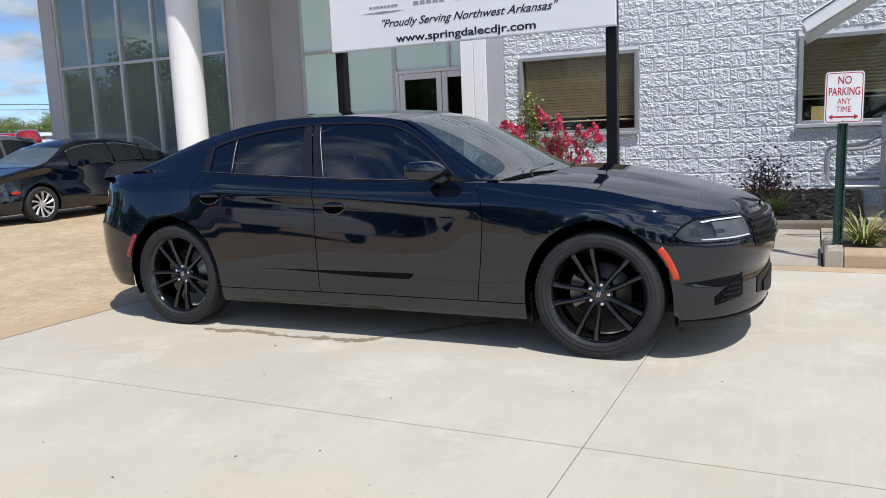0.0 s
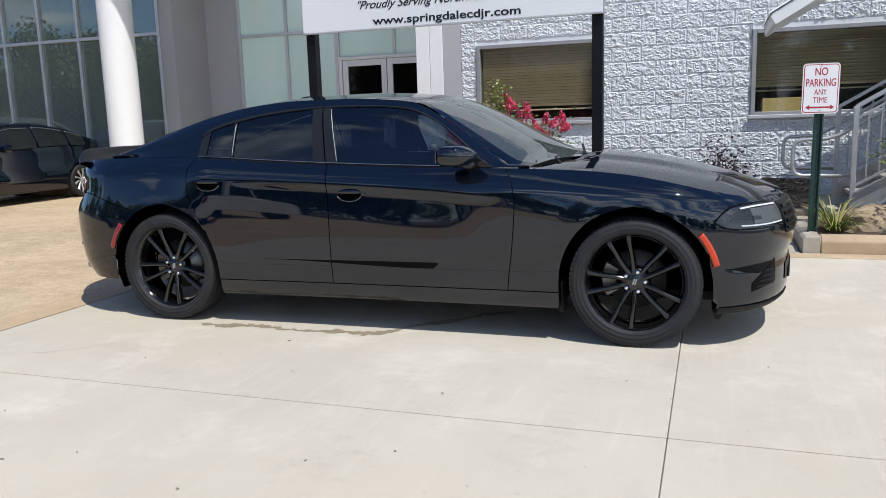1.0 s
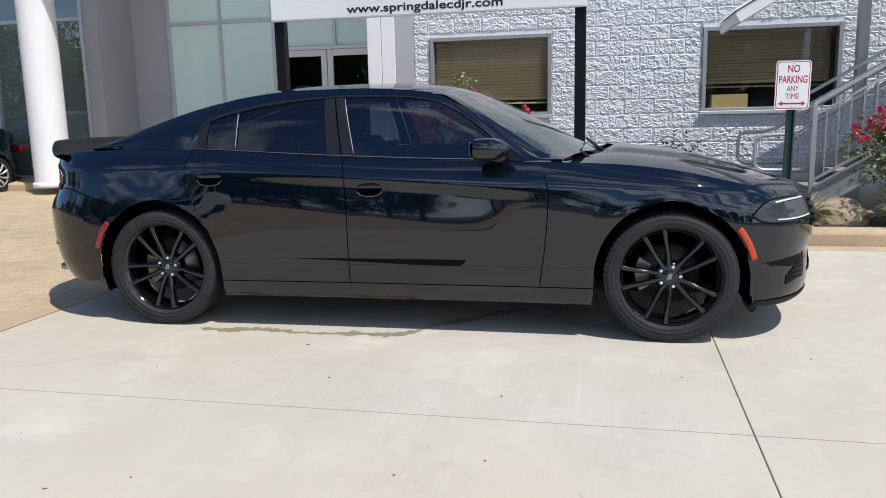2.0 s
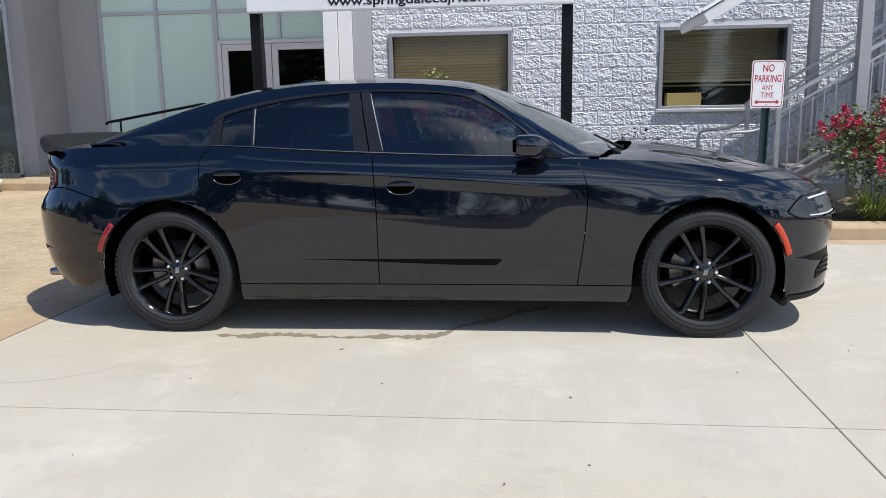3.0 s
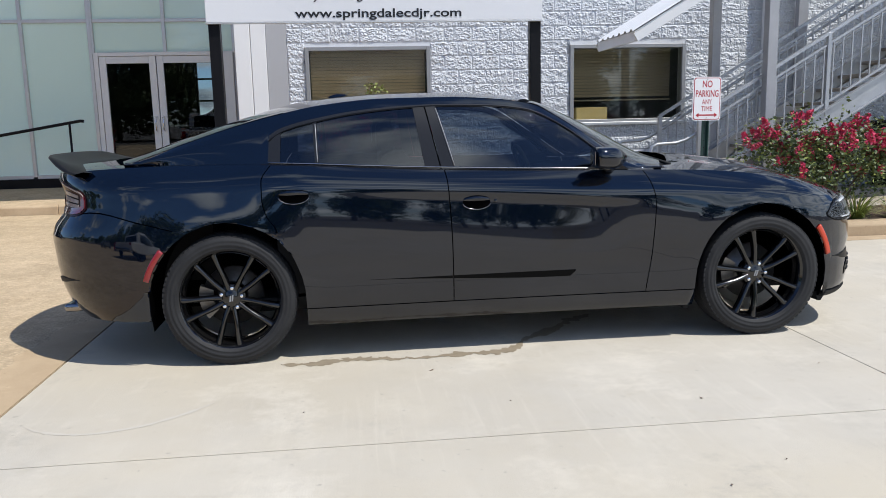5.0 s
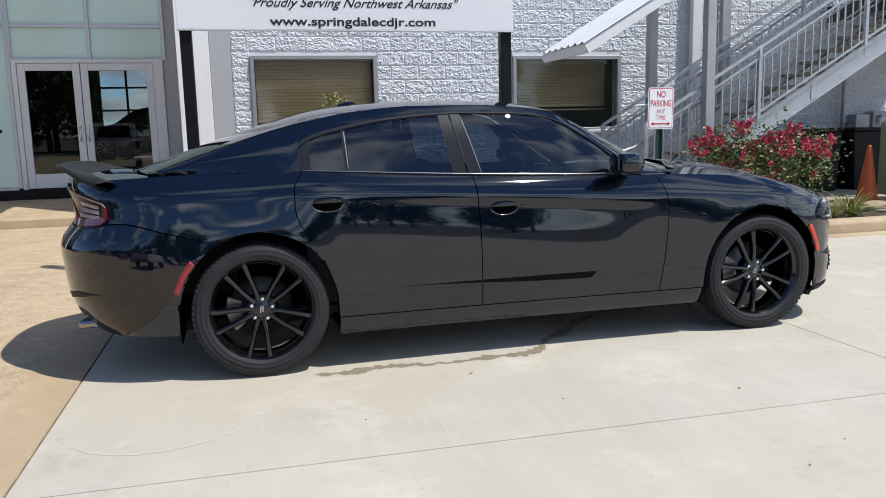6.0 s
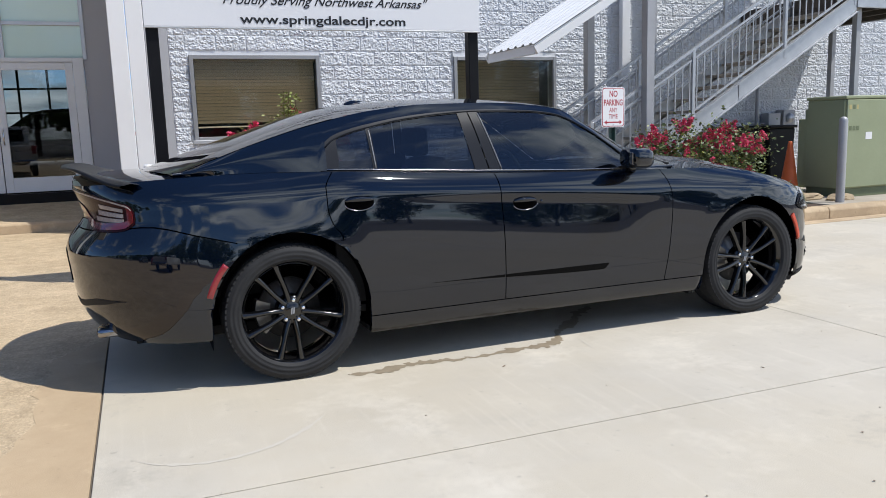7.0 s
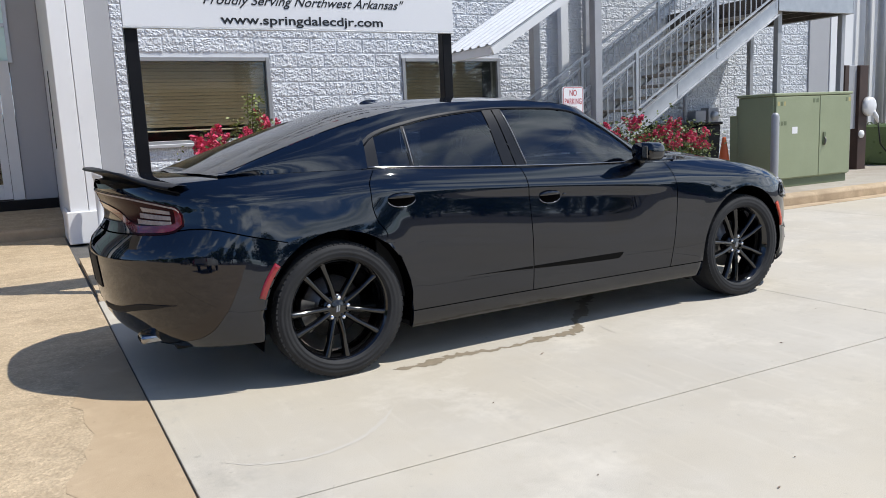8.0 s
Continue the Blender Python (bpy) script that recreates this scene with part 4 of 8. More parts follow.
car = thing("car", "glossy black four-door saloon with black alloy wheels, parked on pale concrete", "car", CAR)
PANEL_LABEL = {"sill": "gloss black sill strip", "front_door": "closed front door panel with a scalloped flank"}
panels = {}
for side in (-1, 1):
    grid = skin_grid(side)
    faces = {}
    for i in range(len(cols) - 1):
        for j in range(NROW - 1):
            p = panel_of(i, j)
            if p:
                faces.setdefault(p, []).append((i, j))
    for p, quads in faces.items():
        bm = bmesh.new()
        vmap = {}

        def vert(i, j):
            if (i, j) not in vmap:
                vmap[(i, j)] = bm.verts.new(grid[i][j])
            return vmap[(i, j)]
        for i, j in quads:
            q, keep = [(i, j), (i + 1, j), (i + 1, j + 1), (i, j + 1)], []
            for a in q:
                if all((Vector(grid[a[0]][a[1]]) - Vector(grid[b[0]][b[1]])).length > 2e-5 for b in keep):
                    keep.append(a)
            if len(keep) > 2:
                f = [vert(*a) for a in keep]
                bm.faces.new(f if side < 0 else f[::-1])
        bmesh.ops.remove_doubles(bm, verts=bm.verts, dist=2e-5)
        rim = [e for e in bm.edges if e.is_boundary]
        for e in rim:
            e.smooth = False
        ret = bmesh.ops.extrude_edge_only(bm, edges=rim)
        for v in [v for v in ret["geom"] if isinstance(v, bmesh.types.BMVert)]:
            v.co.y -= side * 0.014
        ob = part(p, bm, M_PAINT, car, PANEL_LABEL.get(p, ""), True)
        panels.setdefault(p, []).append(ob)

# bonnet, boot lid and the ledges beside the glasshouse
c_top = curve([(-1.12, 1.088), (-0.9, 1.100), (-0.66, 1.106), (-0.2, 1.11), (2.4, 1.02), (2.75, 1.036), (3.0, 1.014), (3.37, 0.948), (3.6, 0.893), (3.74, 0.85), (3.87, 0.80)])
c_base = curve([(-0.62, 0.70), (-0.5, 0.728), (-0.2, 0.778), (0.2, 0.832), (0.5, 0.851), (0.8, 0.858), (1.6, 0.860), (2.2, 0.852), (2.42, 0.838)])


def inner_w(u):
    """Half width at which the bonnet, ledge or boot lid ends under the glasshouse; 0 beyond it."""
    if u < -0.66 or u > 2.74:
        return 0.0
    if u > 2.42:
        return 0.845 * math.sqrt(max(0.0, (2.74 - u) / 0.32))
    if u < -0.5:
        return 0.728 * math.sqrt(max(0.0, (u + 0.66) / 0.16))
    return c_base(u)


def edge_of(c):
    """Place, half width and height of the shoulder line at a column."""
    zs = c_shoulder(c if UR0 <= c <= UF0 else flank(c, 0.6)[0])
    return *flank(warp(c, zs), zs), zs


def top_z(u, w, we, zs):
    zc = max(c_top(u), zs)
    r = min(w / we, 1.0) if we > 1e-4 else 0.0
    z = zc + (zs - zc) * r ** (2.6 if u > 1 else 3.2)
    if u > 2.4:
        dome = (1 - smooth(0.30, 0.38, w)) * smooth(3.72, 3.1, u)
        z += 0.016 * dome - 0.004 * smooth(0.36, 0.42, w) * (1 - smooth(0.42, 0.6, w)) * smooth(3.7, 3.2, u)
    return z


SEAM = 0.775


def top_surface(side, lo, hi, r0, r1, name, label=""):
    us = [c for c in cols if lo <= c <= hi]
    rows = []
    for c in us:
        u, we, zs = edge_of(c)
        wi = inner_w(u)
        row = []
        q0 = min(SEAM / max(we, 0.01), 1.0) if r0 is None else r0
        if q0 > 0.985:
            continue
        for k in range(19):
            r = q0 + (r1 - q0) * k / 18
            w = max(we * r, wi if wi < we * r1 else we * r1)
            row.append((u, side * w, top_z(u, w, we, zs)))
        rows.append(row)
    bm = sheet(rows, flip=side > 0)
    ob = part(name, bm, M_PAINT, car, label, True)
    return ob


for side in (-1, 1):
    top_surface(side, 2.3, 3.9, None, 1.0, "fender_top")
    top_surface(side, -1.1, 0.24, 0.80, 1.0, "quarter_top")


def full_top(lo, hi, rmax, name, label):
    """A lid across both sides, from column lo to hi."""
    us = [c for c in cols if lo <= c <= hi]
    rows = []
    for c in us:
        u, we, zs = edge_of(c)
        wi, wo = inner_w(u), (we * rmax - 0.004 if rmax else (SEAM - 0.002 if we * 0.985 > SEAM else we))
        if wi >= wo:
            continue
        n = 14
        left = [wi + (wo - wi) * k / n for k in range(n + 1)]
        rows.append([(u, -w, top_z(u, w, we, zs)) for w in left[::-1]] + [(u, w, top_z(u, w, we, zs)) for w in left])
    bm = sheet(rows)
    # open the part under the glass
    dead = [f for f in bm.faces if abs(f.calc_center_median().y) < inner_w(f.calc_center_median().x) - 0.004]
    bmesh.ops.delete(bm, geom=dead, context="FACES")
    return part(name, bm, M_PAINT, car, label, True)


full_top(2.43, 3.8995, None, "bonnet", "black bonnet with a raised centre dome")
full_top(-1.085, -0.505, 0.80, "boot_lid", "black boot lid with a lip spoiler")
for side in (-1, 1):
    rows = []
    for k in range(50):
        u = 0.2 + 2.2 * k / 49
        we = flank(u, c_shoulder(u))[1]
        wb = c_base(u) - 0.03
        rows.append([(u, side * (we + (wb - we) * t), c_shoulder(u) + 0.006 * math.sin(math.pi * min(t, 0.5))) for t in (0, 0.25, 0.6, 1.0)])
    part("belt_moulding", sheet(rows, flip=side < 0), M_GLOSSB, car, "gloss black belt moulding", True)

# glasshouse
c_rail = curve([(-0.54, 1.095), (-0.3, 1.178), (-0.13, 1.236), (0.22, 1.338), (0.56, 1.405), (0.9, 1.432), (1.23, 1.434), (1.56, 1.415), (1.75, 1.385), (1.87, 1.320), (1.963, 1.259), (2.064, 1.191), (2.165, 1.123), (2.264, 1.056), (2.36, 1.007), (2.46, 1.001)])
c_railw = curve([(-0.54, 0.70), (-0.3, 0.685), (0.0, 0.668), (0.3, 0.655), (0.6, 0.648), (0.9, 0.646), (1.2, 0.646), (1.5, 0.648), (1.75, 0.650), (1.87, 0.662), (1.963, 0.688), (2.064, 0.708), (2.165, 0.727), (2.264, 0.745), (2.36, 0.765), (2.46, 0.80)])
c_mid = curve([(-0.68, 1.10), (-0.5, 1.16), (-0.3, 1.232), (0.0, 1.33), (0.25, 1.405), (0.4, 1.438), (0.6, 1.462), (0.9, 1.480), (1.2, 1.484), (1.5, 1.472), (1.7, 1.452), (1.82, 1.422), (1.975, 1.362), (2.27, 1.218), (2.5, 1.095), (2.70, 0.995)])
c_bow = curve([(-0.54, -0.13), (-0.2, -0.10), (0.25, -0.06), (0.6, 0.0), (1.5, 0.0), (1.75, 0.055), (2.0, 0.11), (2.46, 0.18)])
d_top = curve([(0.20, 1.16), (0.25, 1.215), (0.28, 1.242), (0.38, 1.280), (0.48, 1.303), (0.7, 1.343), (1.04, 1.374), (1.2, 1.380), (1.5, 1.374), (1.70, 1.352), (1.80, 1.314), (1.90, 1.255), (2.05, 1.140), (2.16, 1.045), (2.22, 0.995)])


def base_z(u):
    return c_shoulder(u) + 0.002


def house_side(u, z):
    """Half width of the glasshouse flank."""
    zb, zr, wb, wr = base_z(u), c_rail(u), c_base(min(u, 2.42)) - 0.012, c_railw(u)
    t = (z - zb) / max(zr - zb, 0.02)
    return wb + (wr - wb) * t + 0.055 * (min(max(t, 0), 1) - min(max(t, 0), 1) ** 5)


GC = sorted({-0.54 + 3.0 * k / 70 for k in range(71)} | {0.26, 0.30, 0.478, 0.497, 1.04, 1.18, 2.17})
g_refs = [-0.54, 0.240, 0.300, 0.478, 0.497, 1.06, 1.130, 1.138, 1.21, 2.17, 2.46]


def g_warp(c, z):
    t = (z - 1.05) / 0.33
    at = [-0.54, 0.232 + 0.020 * t, 0.298 + 0.014 * t, 0.490 - 0.012 * t, 0.512 - 0.012 * t, 1.090 - 0.050 * t, 1.172 - 0.068 * t, 1.180 - 0.068 * t, 1.258 - 0.088 * t, 2.17, 2.46]
    return float(np.interp(c, g_refs, at))


GC = sorted(set(GC) - {0.26, 1.04, 1.18} | set(g_refs))
GC = [c for i, c in enumerate(GC) if i == 0 or c - GC[i - 1] > 0.004 or c in g_refs]
NB, NG, NT = 3, 10, 4


def house_col(c):
    """Points up the flank at one column: sill frame rows, glass rows, header rows."""
    pts = []
    zb, zr = base_z(c), c_rail(c)
    z0 = zb + 0.012
    zt = min(d_top(c), zr - 0.012) if c > 0.20 else zb + 0.02
    zt = max(zt, z0 + 0.002)
    zs = [zb + (z0 - zb) * k / NB for k in range(NB)] + [z0 + (zt - z0) * k / NG for k in range(NG)] + [zt + (max(zr, zt + 0.002) - zt) * k / NT for k in range(NT + 1)]
    for z in zs:
        u = g_warp(c, z)
        pts.append((u, house_side(u, z), z))
    return pts


WINDOWS = (("quarter_glass", 0.300, 0.478), ("rear_door_glass", 0.497, 1.06), ("front_door_glass", 1.21, 2.17))
for side in (-1, 1):
    columns = [[(u, side * w, z) for u, w, z in house_col(c)] for c in GC]
    bm = bmesh.new()
    trims = {k: bmesh.new() for k in range(6)}
    glass = {n: [] for n, *_ in WINDOWS}
    for i in range(len(GC) - 1):
        mid = (GC[i] + GC[i + 1]) / 2
        win = [n for n, a, b in WINDOWS if a - 1e-6 <= mid <= b + 1e-6]
        for j in range(NB + NG + NT):
            q = [columns[i][j], columns[i + 1][j], columns[i + 1][j + 1], columns[i][j + 1]]
            if win and NB <= j < NB + NG:
                glass[win[0]].append(q)
                continue
            upright = (0.240 < mid < 0.300 or 0.478 < mid < 0.497 or 1.06 < mid < 1.21) and NB <= j < NB + NG
            if 1.130 < mid < 1.138 and j < NB + NG:
                q = [(p[0], p[1] - side * 0.012, p[2]) for p in q]      # the joint between the two doors
                target = trims[4]
            elif upright:
                target = trims[2 if mid < 0.4 else 0 if mid < 0.8 else 1 if mid < 1.134 else 3]
            elif 0.240 < mid < 2.17 and j == NB + NG:
                target = trims[5]
            else:
                target = bm
            f = [target.verts.new(p) for p in (q if side < 0 else q[::-1])]
            target.faces.new(f)
    for b in (bm, *trims.values()):
        bmesh.ops.remove_doubles(b, verts=b.verts, dist=1e-4)
        bmesh.ops.dissolve_degenerate(b, edges=b.edges, dist=1e-5)
    part("pillar", bm, M_PAINT, car, "black roof rail and pillars", True)
    for k, b in trims.items():
        if k == 4:
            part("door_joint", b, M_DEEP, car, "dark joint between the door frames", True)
        elif k == 5:
            part("window_frame", b, M_SATINB, car, "satin black frame over the side windows", True)
        else:
            part("pillar_trim", b, M_SATINB, car, "satin black window pillar trim", True)
    for n, quads in glass.items():
        g = bmesh.new()
        for q in quads:
            f = [g.verts.new((p[0], p[1] - side * 0.005, p[2])) for p in (q if side < 0 else q[::-1])]
            g.faces.new(f)
        bmesh.ops.remove_doubles(g, verts=g.verts, dist=1e-4)
        bmesh.ops.dissolve_degenerate(g, edges=g.edges, dist=1e-5)
        gob = part(n, g, M_TINT if n.startswith("front") else M_TINT_R, car, "dark tinted side glass", True)
    # bright bead round the side glass
    bead = []
    for c in [x for x in GC if 0.240 <= x <= 2.17]:
        z = base_z(c) + 0.010
        u = g_warp(c, z)
        bead.append((u, side * (house_side(u, z) + 0.004), z))
    if side < 0:
        part("belt_bead", tube(bead, 0.0042, 8), M_DCHROME, car, "thin dark chrome belt bead", True)
    top_bead = []
    for c in [x for x in GC if 0.240 <= x <= 2.17]:
        z = max(min(d_top(c), c_rail(c) - 0.012), base_z(c) + 0.014) + 0.006
        u = g_warp(c, z)
        top_bead.append((u, side * (house_side(u, z) + 0.001), z))
    for cc in ((0.490, 1.207) if side < 0 else ()):
        zt = min(d_top(cc), c_rail(cc) - 0.012)
        run = [base_z(cc) + 0.02 + (zt - base_z(cc) - 0.03) * k / 8 for k in range(9)]
        part("glass_run", tube([(g_warp(cc, z), side * (house_side(g_warp(cc, z), z) + 0.002), z) for z in run], 0.0030, 6), M_RUN, car, "thin bright glass run strip", True)
    part("frame_bead", tube(top_bead, 0.0045, 6), M_SATINB, car, "gloss black bead round the side windows", True)


def roof_rows(lo, hi, win, wout):
    rows = []
    for c in [x for x in GC if lo - 1e-6 <= x <= hi + 1e-6]:
        wr = c_railw(c)
        n = 12
        ws = [wr * (win + (wout - win) * k / n) for k in range(n + 1)]
        row = []
        for w in ws:
            r = w / wr
            u = c + c_bow(c) * (1 - r * r)
            z = c_rail(c) + (max(c_mid(u), c_rail(c) - 0.01) - c_rail(c)) * (1 - r ** 1.8)
            row.append((u, w, z))
        rows.append([(u, -w, z) for u, w, z in row[::-1]] + [(u, w, z) for u, w, z in (row[1:] if win == 0 else row)])
    return rows


HEAD_F, HEAD_R = [min(GC, key=lambda c: abs(c - v)) for v in (1.72, 0.32)]
part("roof_panel", sheet(roof_rows(HEAD_R, HEAD_F, 0, 1.0)), M_PAINT, car, "black roof panel", True)
ws_in = 0.925
part("windscreen", sheet(roof_rows(HEAD_F, 2.46, 0, ws_in)), M_WSGLASS, car, "clear laminated windscreen", True)
part("rear_screen", sheet(roof_rows(-0.54, HEAD_R, 0, 0.90)), M_BACKGL, car, "dark tinted rear screen", True)
for side in (-1, 1):
    for lo, hi, wi, nm in ((HEAD_F, 2.46, ws_in, "windscreen_pillar"), (-0.54, HEAD_R, 0.90, "rear_pillar")):
        rows = []
        for c in [x for x in GC if lo - 1e-6 <= x <= hi + 1e-6]:
            wr = c_railw(c)
            row = []
            for k in range(5):
                r = wi + (1 - wi) * k / 4
                u = c + c_bow(c) * (1 - r * r)
                z = c_rail(c) + (max(c_mid(u), c_rail(c) - 0.01) - c_rail(c)) * (1 - r ** 1.8)
                row.append((u, side * wr * r, z + 0.003))
            rows.append(row)
        part(nm, sheet(rows, flip=side < 0), M_PAINT, car, "", True)

# cowl, wipers
rows = []
for k in range(21):
    w = -0.80 + 1.6 * k / 20
    u0 = 2.46 + 0.18 * (1 - (w / 0.82) ** 2)
    rows.append([(u0 - 0.02, w, 0.99), (u0 + 0.04, w, 0.99), (u0 + 0.15, w, 0.996)])
part("cowl", sheet(rows), M_PLASTB, car, "matt black cowl panel", True)
for y0, u0, ln in ((-0.62, 2.57, 0.56), (-0.02, 2.66, 0.56)):
    pts = [(u0 + 0.03, y0, 1.01), (u0 - 0.02, y0 + 0.12, 1.035), (u0 - 0.05 + (0.04 if y0 < -0.3 else -0.05), y0 + ln, 1.06 if y0 < -0.3 else 1.075)]
    part("wiper", tube(pts, 0.010, 6), M_PLASTB, car, "black windscreen wiper arm", True)


def patch(name, lo, hi, ztop, zbot, material, label="", out=0.004, n=24, m=8, sides=(-1, 1), parent=None, thick=0.012):
    """A piece of trim or lamp that lies on the skin between two columns and two height lines; returns its left and right copy."""
    made = {}
    for side in sides:
        rows = []
        for i in range(n + 1):
            c = lo + (hi - lo) * i / n
            row = []
            for j in range(m + 1):
                z = zbot(c) + (ztop(c) - zbot(c)) * j / m
                e = 0.004
                a, b = Vector((*flank(c - e, z), z)), Vector((*flank(c + e, z), z))
                d, f = Vector((*flank(c, z - e), z - e)), Vector((*flank(c, z + e), z + e))
                nrm = (b - a).cross(f - d)
                nrm = nrm.normalized() if nrm.length > 1e-9 else Vector((0, 1, 0))
                u, w = flank(c, z)
                if nrm.dot(Vector((0, 1, 0)) if UR0 < c < UF0 else Vector((u - 1.4, w, 0))) < 0:
                    nrm = -nrm
                p = Vector((u, w, z)) + nrm * out
                row.append((p.x, side * max(p.y, 0.0), p.z))
            rows.append(row)
        bm = sheet(rows, flip=side > 0)
        rim = [e for e in bm.edges if e.is_boundary and any(abs(v.co.y) > 0.002 for v in e.verts)]
        for e in rim:
            e.smooth = False
        ret = bmesh.ops.extrude_edge_only(bm, edges=rim)
        for v in [v for v in ret["geom"] if isinstance(v, bmesh.types.BMVert)]:
            v.co.y -= side * thick
            v.co.x += -thick if v.co.x > 1.4 else thick
        made[side] = part(name, bm, material, parent[side] if parent else car, label, True)
    return made


def flat(v):
    return lambda c: v


# lamps and nose
h_top = curve([(3.46, 0.706), (3.52, 0.752), (3.60, 0.778), (3.70, 0.784), (3.86, 0.780)])
h_bot = curve([(3.46, 0.700), (3.50, 0.676), (3.56, 0.664), (3.70, 0.660), (3.86, 0.666)])
lamp_f = patch("headlamp", 3.46, 3.80, h_top, h_bot, M_LAMPIN, "clear headlamp with white light guides", 0.002)
patch("light_guide", 3.60, 3.790, lambda c: h_top(c) - 0.011, lambda c: h_top(c) - 0.0165, M_LAMPW, "white light guide", 0.009, m=2, parent=lamp_f)
patch("light_guide", 3.58, 3.790, lambda c: h_bot(c) + 0.0165, lambda c: h_bot(c) + 0.0105, M_LAMPW, "white light guide", 0.009, m=2, parent=lamp_f)
patch("headlamp_lens", 3.465, 3.80, lambda c: h_top(c) + 0.004, lambda c: h_bot(c) - 0.004, M_LENS, "clear lamp lens", 0.016, parent=lamp_f)
patch("headlamp_frame", 3.452, 3.812, lambda c: h_top(c) + 0.009, lambda c: h_bot(c) - 0.009, M_DEEP, "black lamp surround", 0.0008, parent=lamp_f)
patch("headlamp_pod", 3.535, 3.645, lambda c: h_top(c) - 0.024, lambda c: h_bot(c) + 0.030, M_GLOSSB, "dark lamp chamber", 0.006, m=3, parent=lamp_f)
for k in range(3):
    patch("lamp_rib", 3.50 + 0.012 * k, 3.635, lambda c, k=k: h_bot(c) + 0.040 + 0.018 * k, lambda c, k=k: h_bot(c) + 0.036 + 0.018 * k, M_LAMPIN, "", 0.008, n=10, m=2, parent=lamp_f)
patch("headlamp_cell", 3.648, 3.795, lambda c: h_top(c) - 0.021, lambda c: h_bot(c) + 0.021, M_LAMPGREY, "grey lamp chamber", 0.006, n=10, m=3, parent=lamp_f)
patch("headlamp_bulb", 3.648, 3.69, flat(0.724), flat(0.704), M_LAMPIN, "dark projector", 0.0085, n=6, m=3, parent=lamp_f)
grille = patch("grille", 3.815, 3.9, flat(0.775), flat(0.60), M_PLASTB, "black radiator grille", 0.003, n=14)
for z in (0.745, 0.705, 0.665, 0.63):
    patch("grille_bar", 3.818, 3.9, flat(z + 0.007), flat(z - 0.007), M_GLOSSB, "gloss black grille bar", 0.014, n=14, m=2, parent=grille)
patch("intake", 3.85, 3.9, lambda c: 0.445 - 0.6 * (3.9 - c), lambda c: 0.30 + 0.5 * (3.9 - c), M_DEEP, "black lower intake", 0.003, n=14)
recess = patch("fog_recess", 3.66, 3.785, lambda c: 0.36 + 0.9 * (c - 3.66), lambda c: 0.315 + 0.25 * (c - 3.66), M_DEEP, "black slatted bumper recess", 0.003, m=6)
for k in range(4):
    patch("recess_slat", 3.680 + 0.014 * k, 3.77, lambda c, k=k: 0.345 + 0.026 * k, lambda c, k=k: 0.340 + 0.026 * k, M_SATINB, "", 0.010, n=10, m=2, parent=recess)

# no fold in the skin here: a dark patch paints the crease's shade
patch("bumper_crease", 3.525, 3.772, lambda c: 0.450 + 0.012 * smooth(3.52, 3.72, c), lambda c: 0.448 - 0.036 * smooth(3.52, 3.705, c) + 0.044 * smooth(3.70, 3.772, c), M_DEEP, "dark wedge laid on the bumper as the shade of its crease", 0.0035, m=4)
patch("splitter", 3.50, 3.9, lambda c: 0.236, lambda c: 0.205, M_PLASTB, "matt black front splitter", 0.008, m=3)
patch("bumper_tip", 3.872, 3.9, lambda c: 0.405 - 1.2 * (3.9 - c), lambda c: 0.285 + 1.2 * (3.9 - c), M_PLASTB, "matt black bumper guard", 0.010, n=8, m=6)
# strip on the door skin; its dark colour paints the shade of a slit
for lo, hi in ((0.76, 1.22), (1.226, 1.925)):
    patch("flank_slit", lo, hi, lambda c: 0.447 + 0.004 * smooth(0.76, 1.9, c), lambda c: 0.446 - 0.032 * smooth(0.70, 1.85, c) * (1 - 0.9 * smooth(1.89, 1.925, c)), M_DEEP, "dark strip laid on the door as the shade of a slit", 0.001, m=3)
# tail
t_top = curve([(-1.10, 1.040), (-1.0, 1.018), (-0.95, 1.004), (-0.86, 0.978), (-0.82, 0.962), (-0.80, 0.925)])
t_bot = curve([(-1.10, 0.930), (-1.06, 0.895), (-1.02, 0.845), (-0.985, 0.826), (-0.90, 0.830), (-0.84, 0.840), (-0.80, 0.872)])
T0, T1 = -1.0999, -0.80
lamp_r = patch("tail_lamp", T0, T1, t_top, t_bot, M_SMOKE, "smoked red wraparound tail lamp", 0.004)
patch("lamp_band", T0, T1 - 0.03, lambda c: t_bot(c) + 0.046, lambda c: t_bot(c) + 0.010, M_TAILRED, "red lamp band", 0.009, m=3, parent=lamp_r)
for k, (a, b) in enumerate(((0.30, 0.42), (0.47, 0.60), (0.66, 0.78))):
    patch("lamp_guide", -0.990 + 0.012 * k, -0.852, lambda c, b=b: t_bot(c) + (t_top(c) - t_bot(c)) * b, lambda c, a=a: t_bot(c) + (t_top(c) - t_bot(c)) * a, M_LAMPSEG, "pale lamp segment", 0.008, n=10, m=2, parent=lamp_r)
patch("lamp_band", -0.832, -0.805, lambda c: t_top(c) - 0.014, lambda c: t_bot(c) + 0.012, M_TAILRED, "", 0.0085, n=8, m=5, parent=lamp_r)
patch("lamp_rim", T0, T1 - 0.012, lambda c: t_top(c) - 0.006, lambda c: t_top(c) - 0.014, M_LAMPSEG, "pale lamp edge", 0.008, m=2, parent=lamp_r)

patch("bumper_vent", -1.095, -0.82, lambda c: 0.490 - 0.05 * smooth(-0.95, -1.1, c), lambda c: 0.488 - 0.05 * smooth(-0.95, -1.1, c) - 0.030 * smooth(-0.82, -0.98, c), M_PLASTB, "black bumper slot", 0.003, m=3)

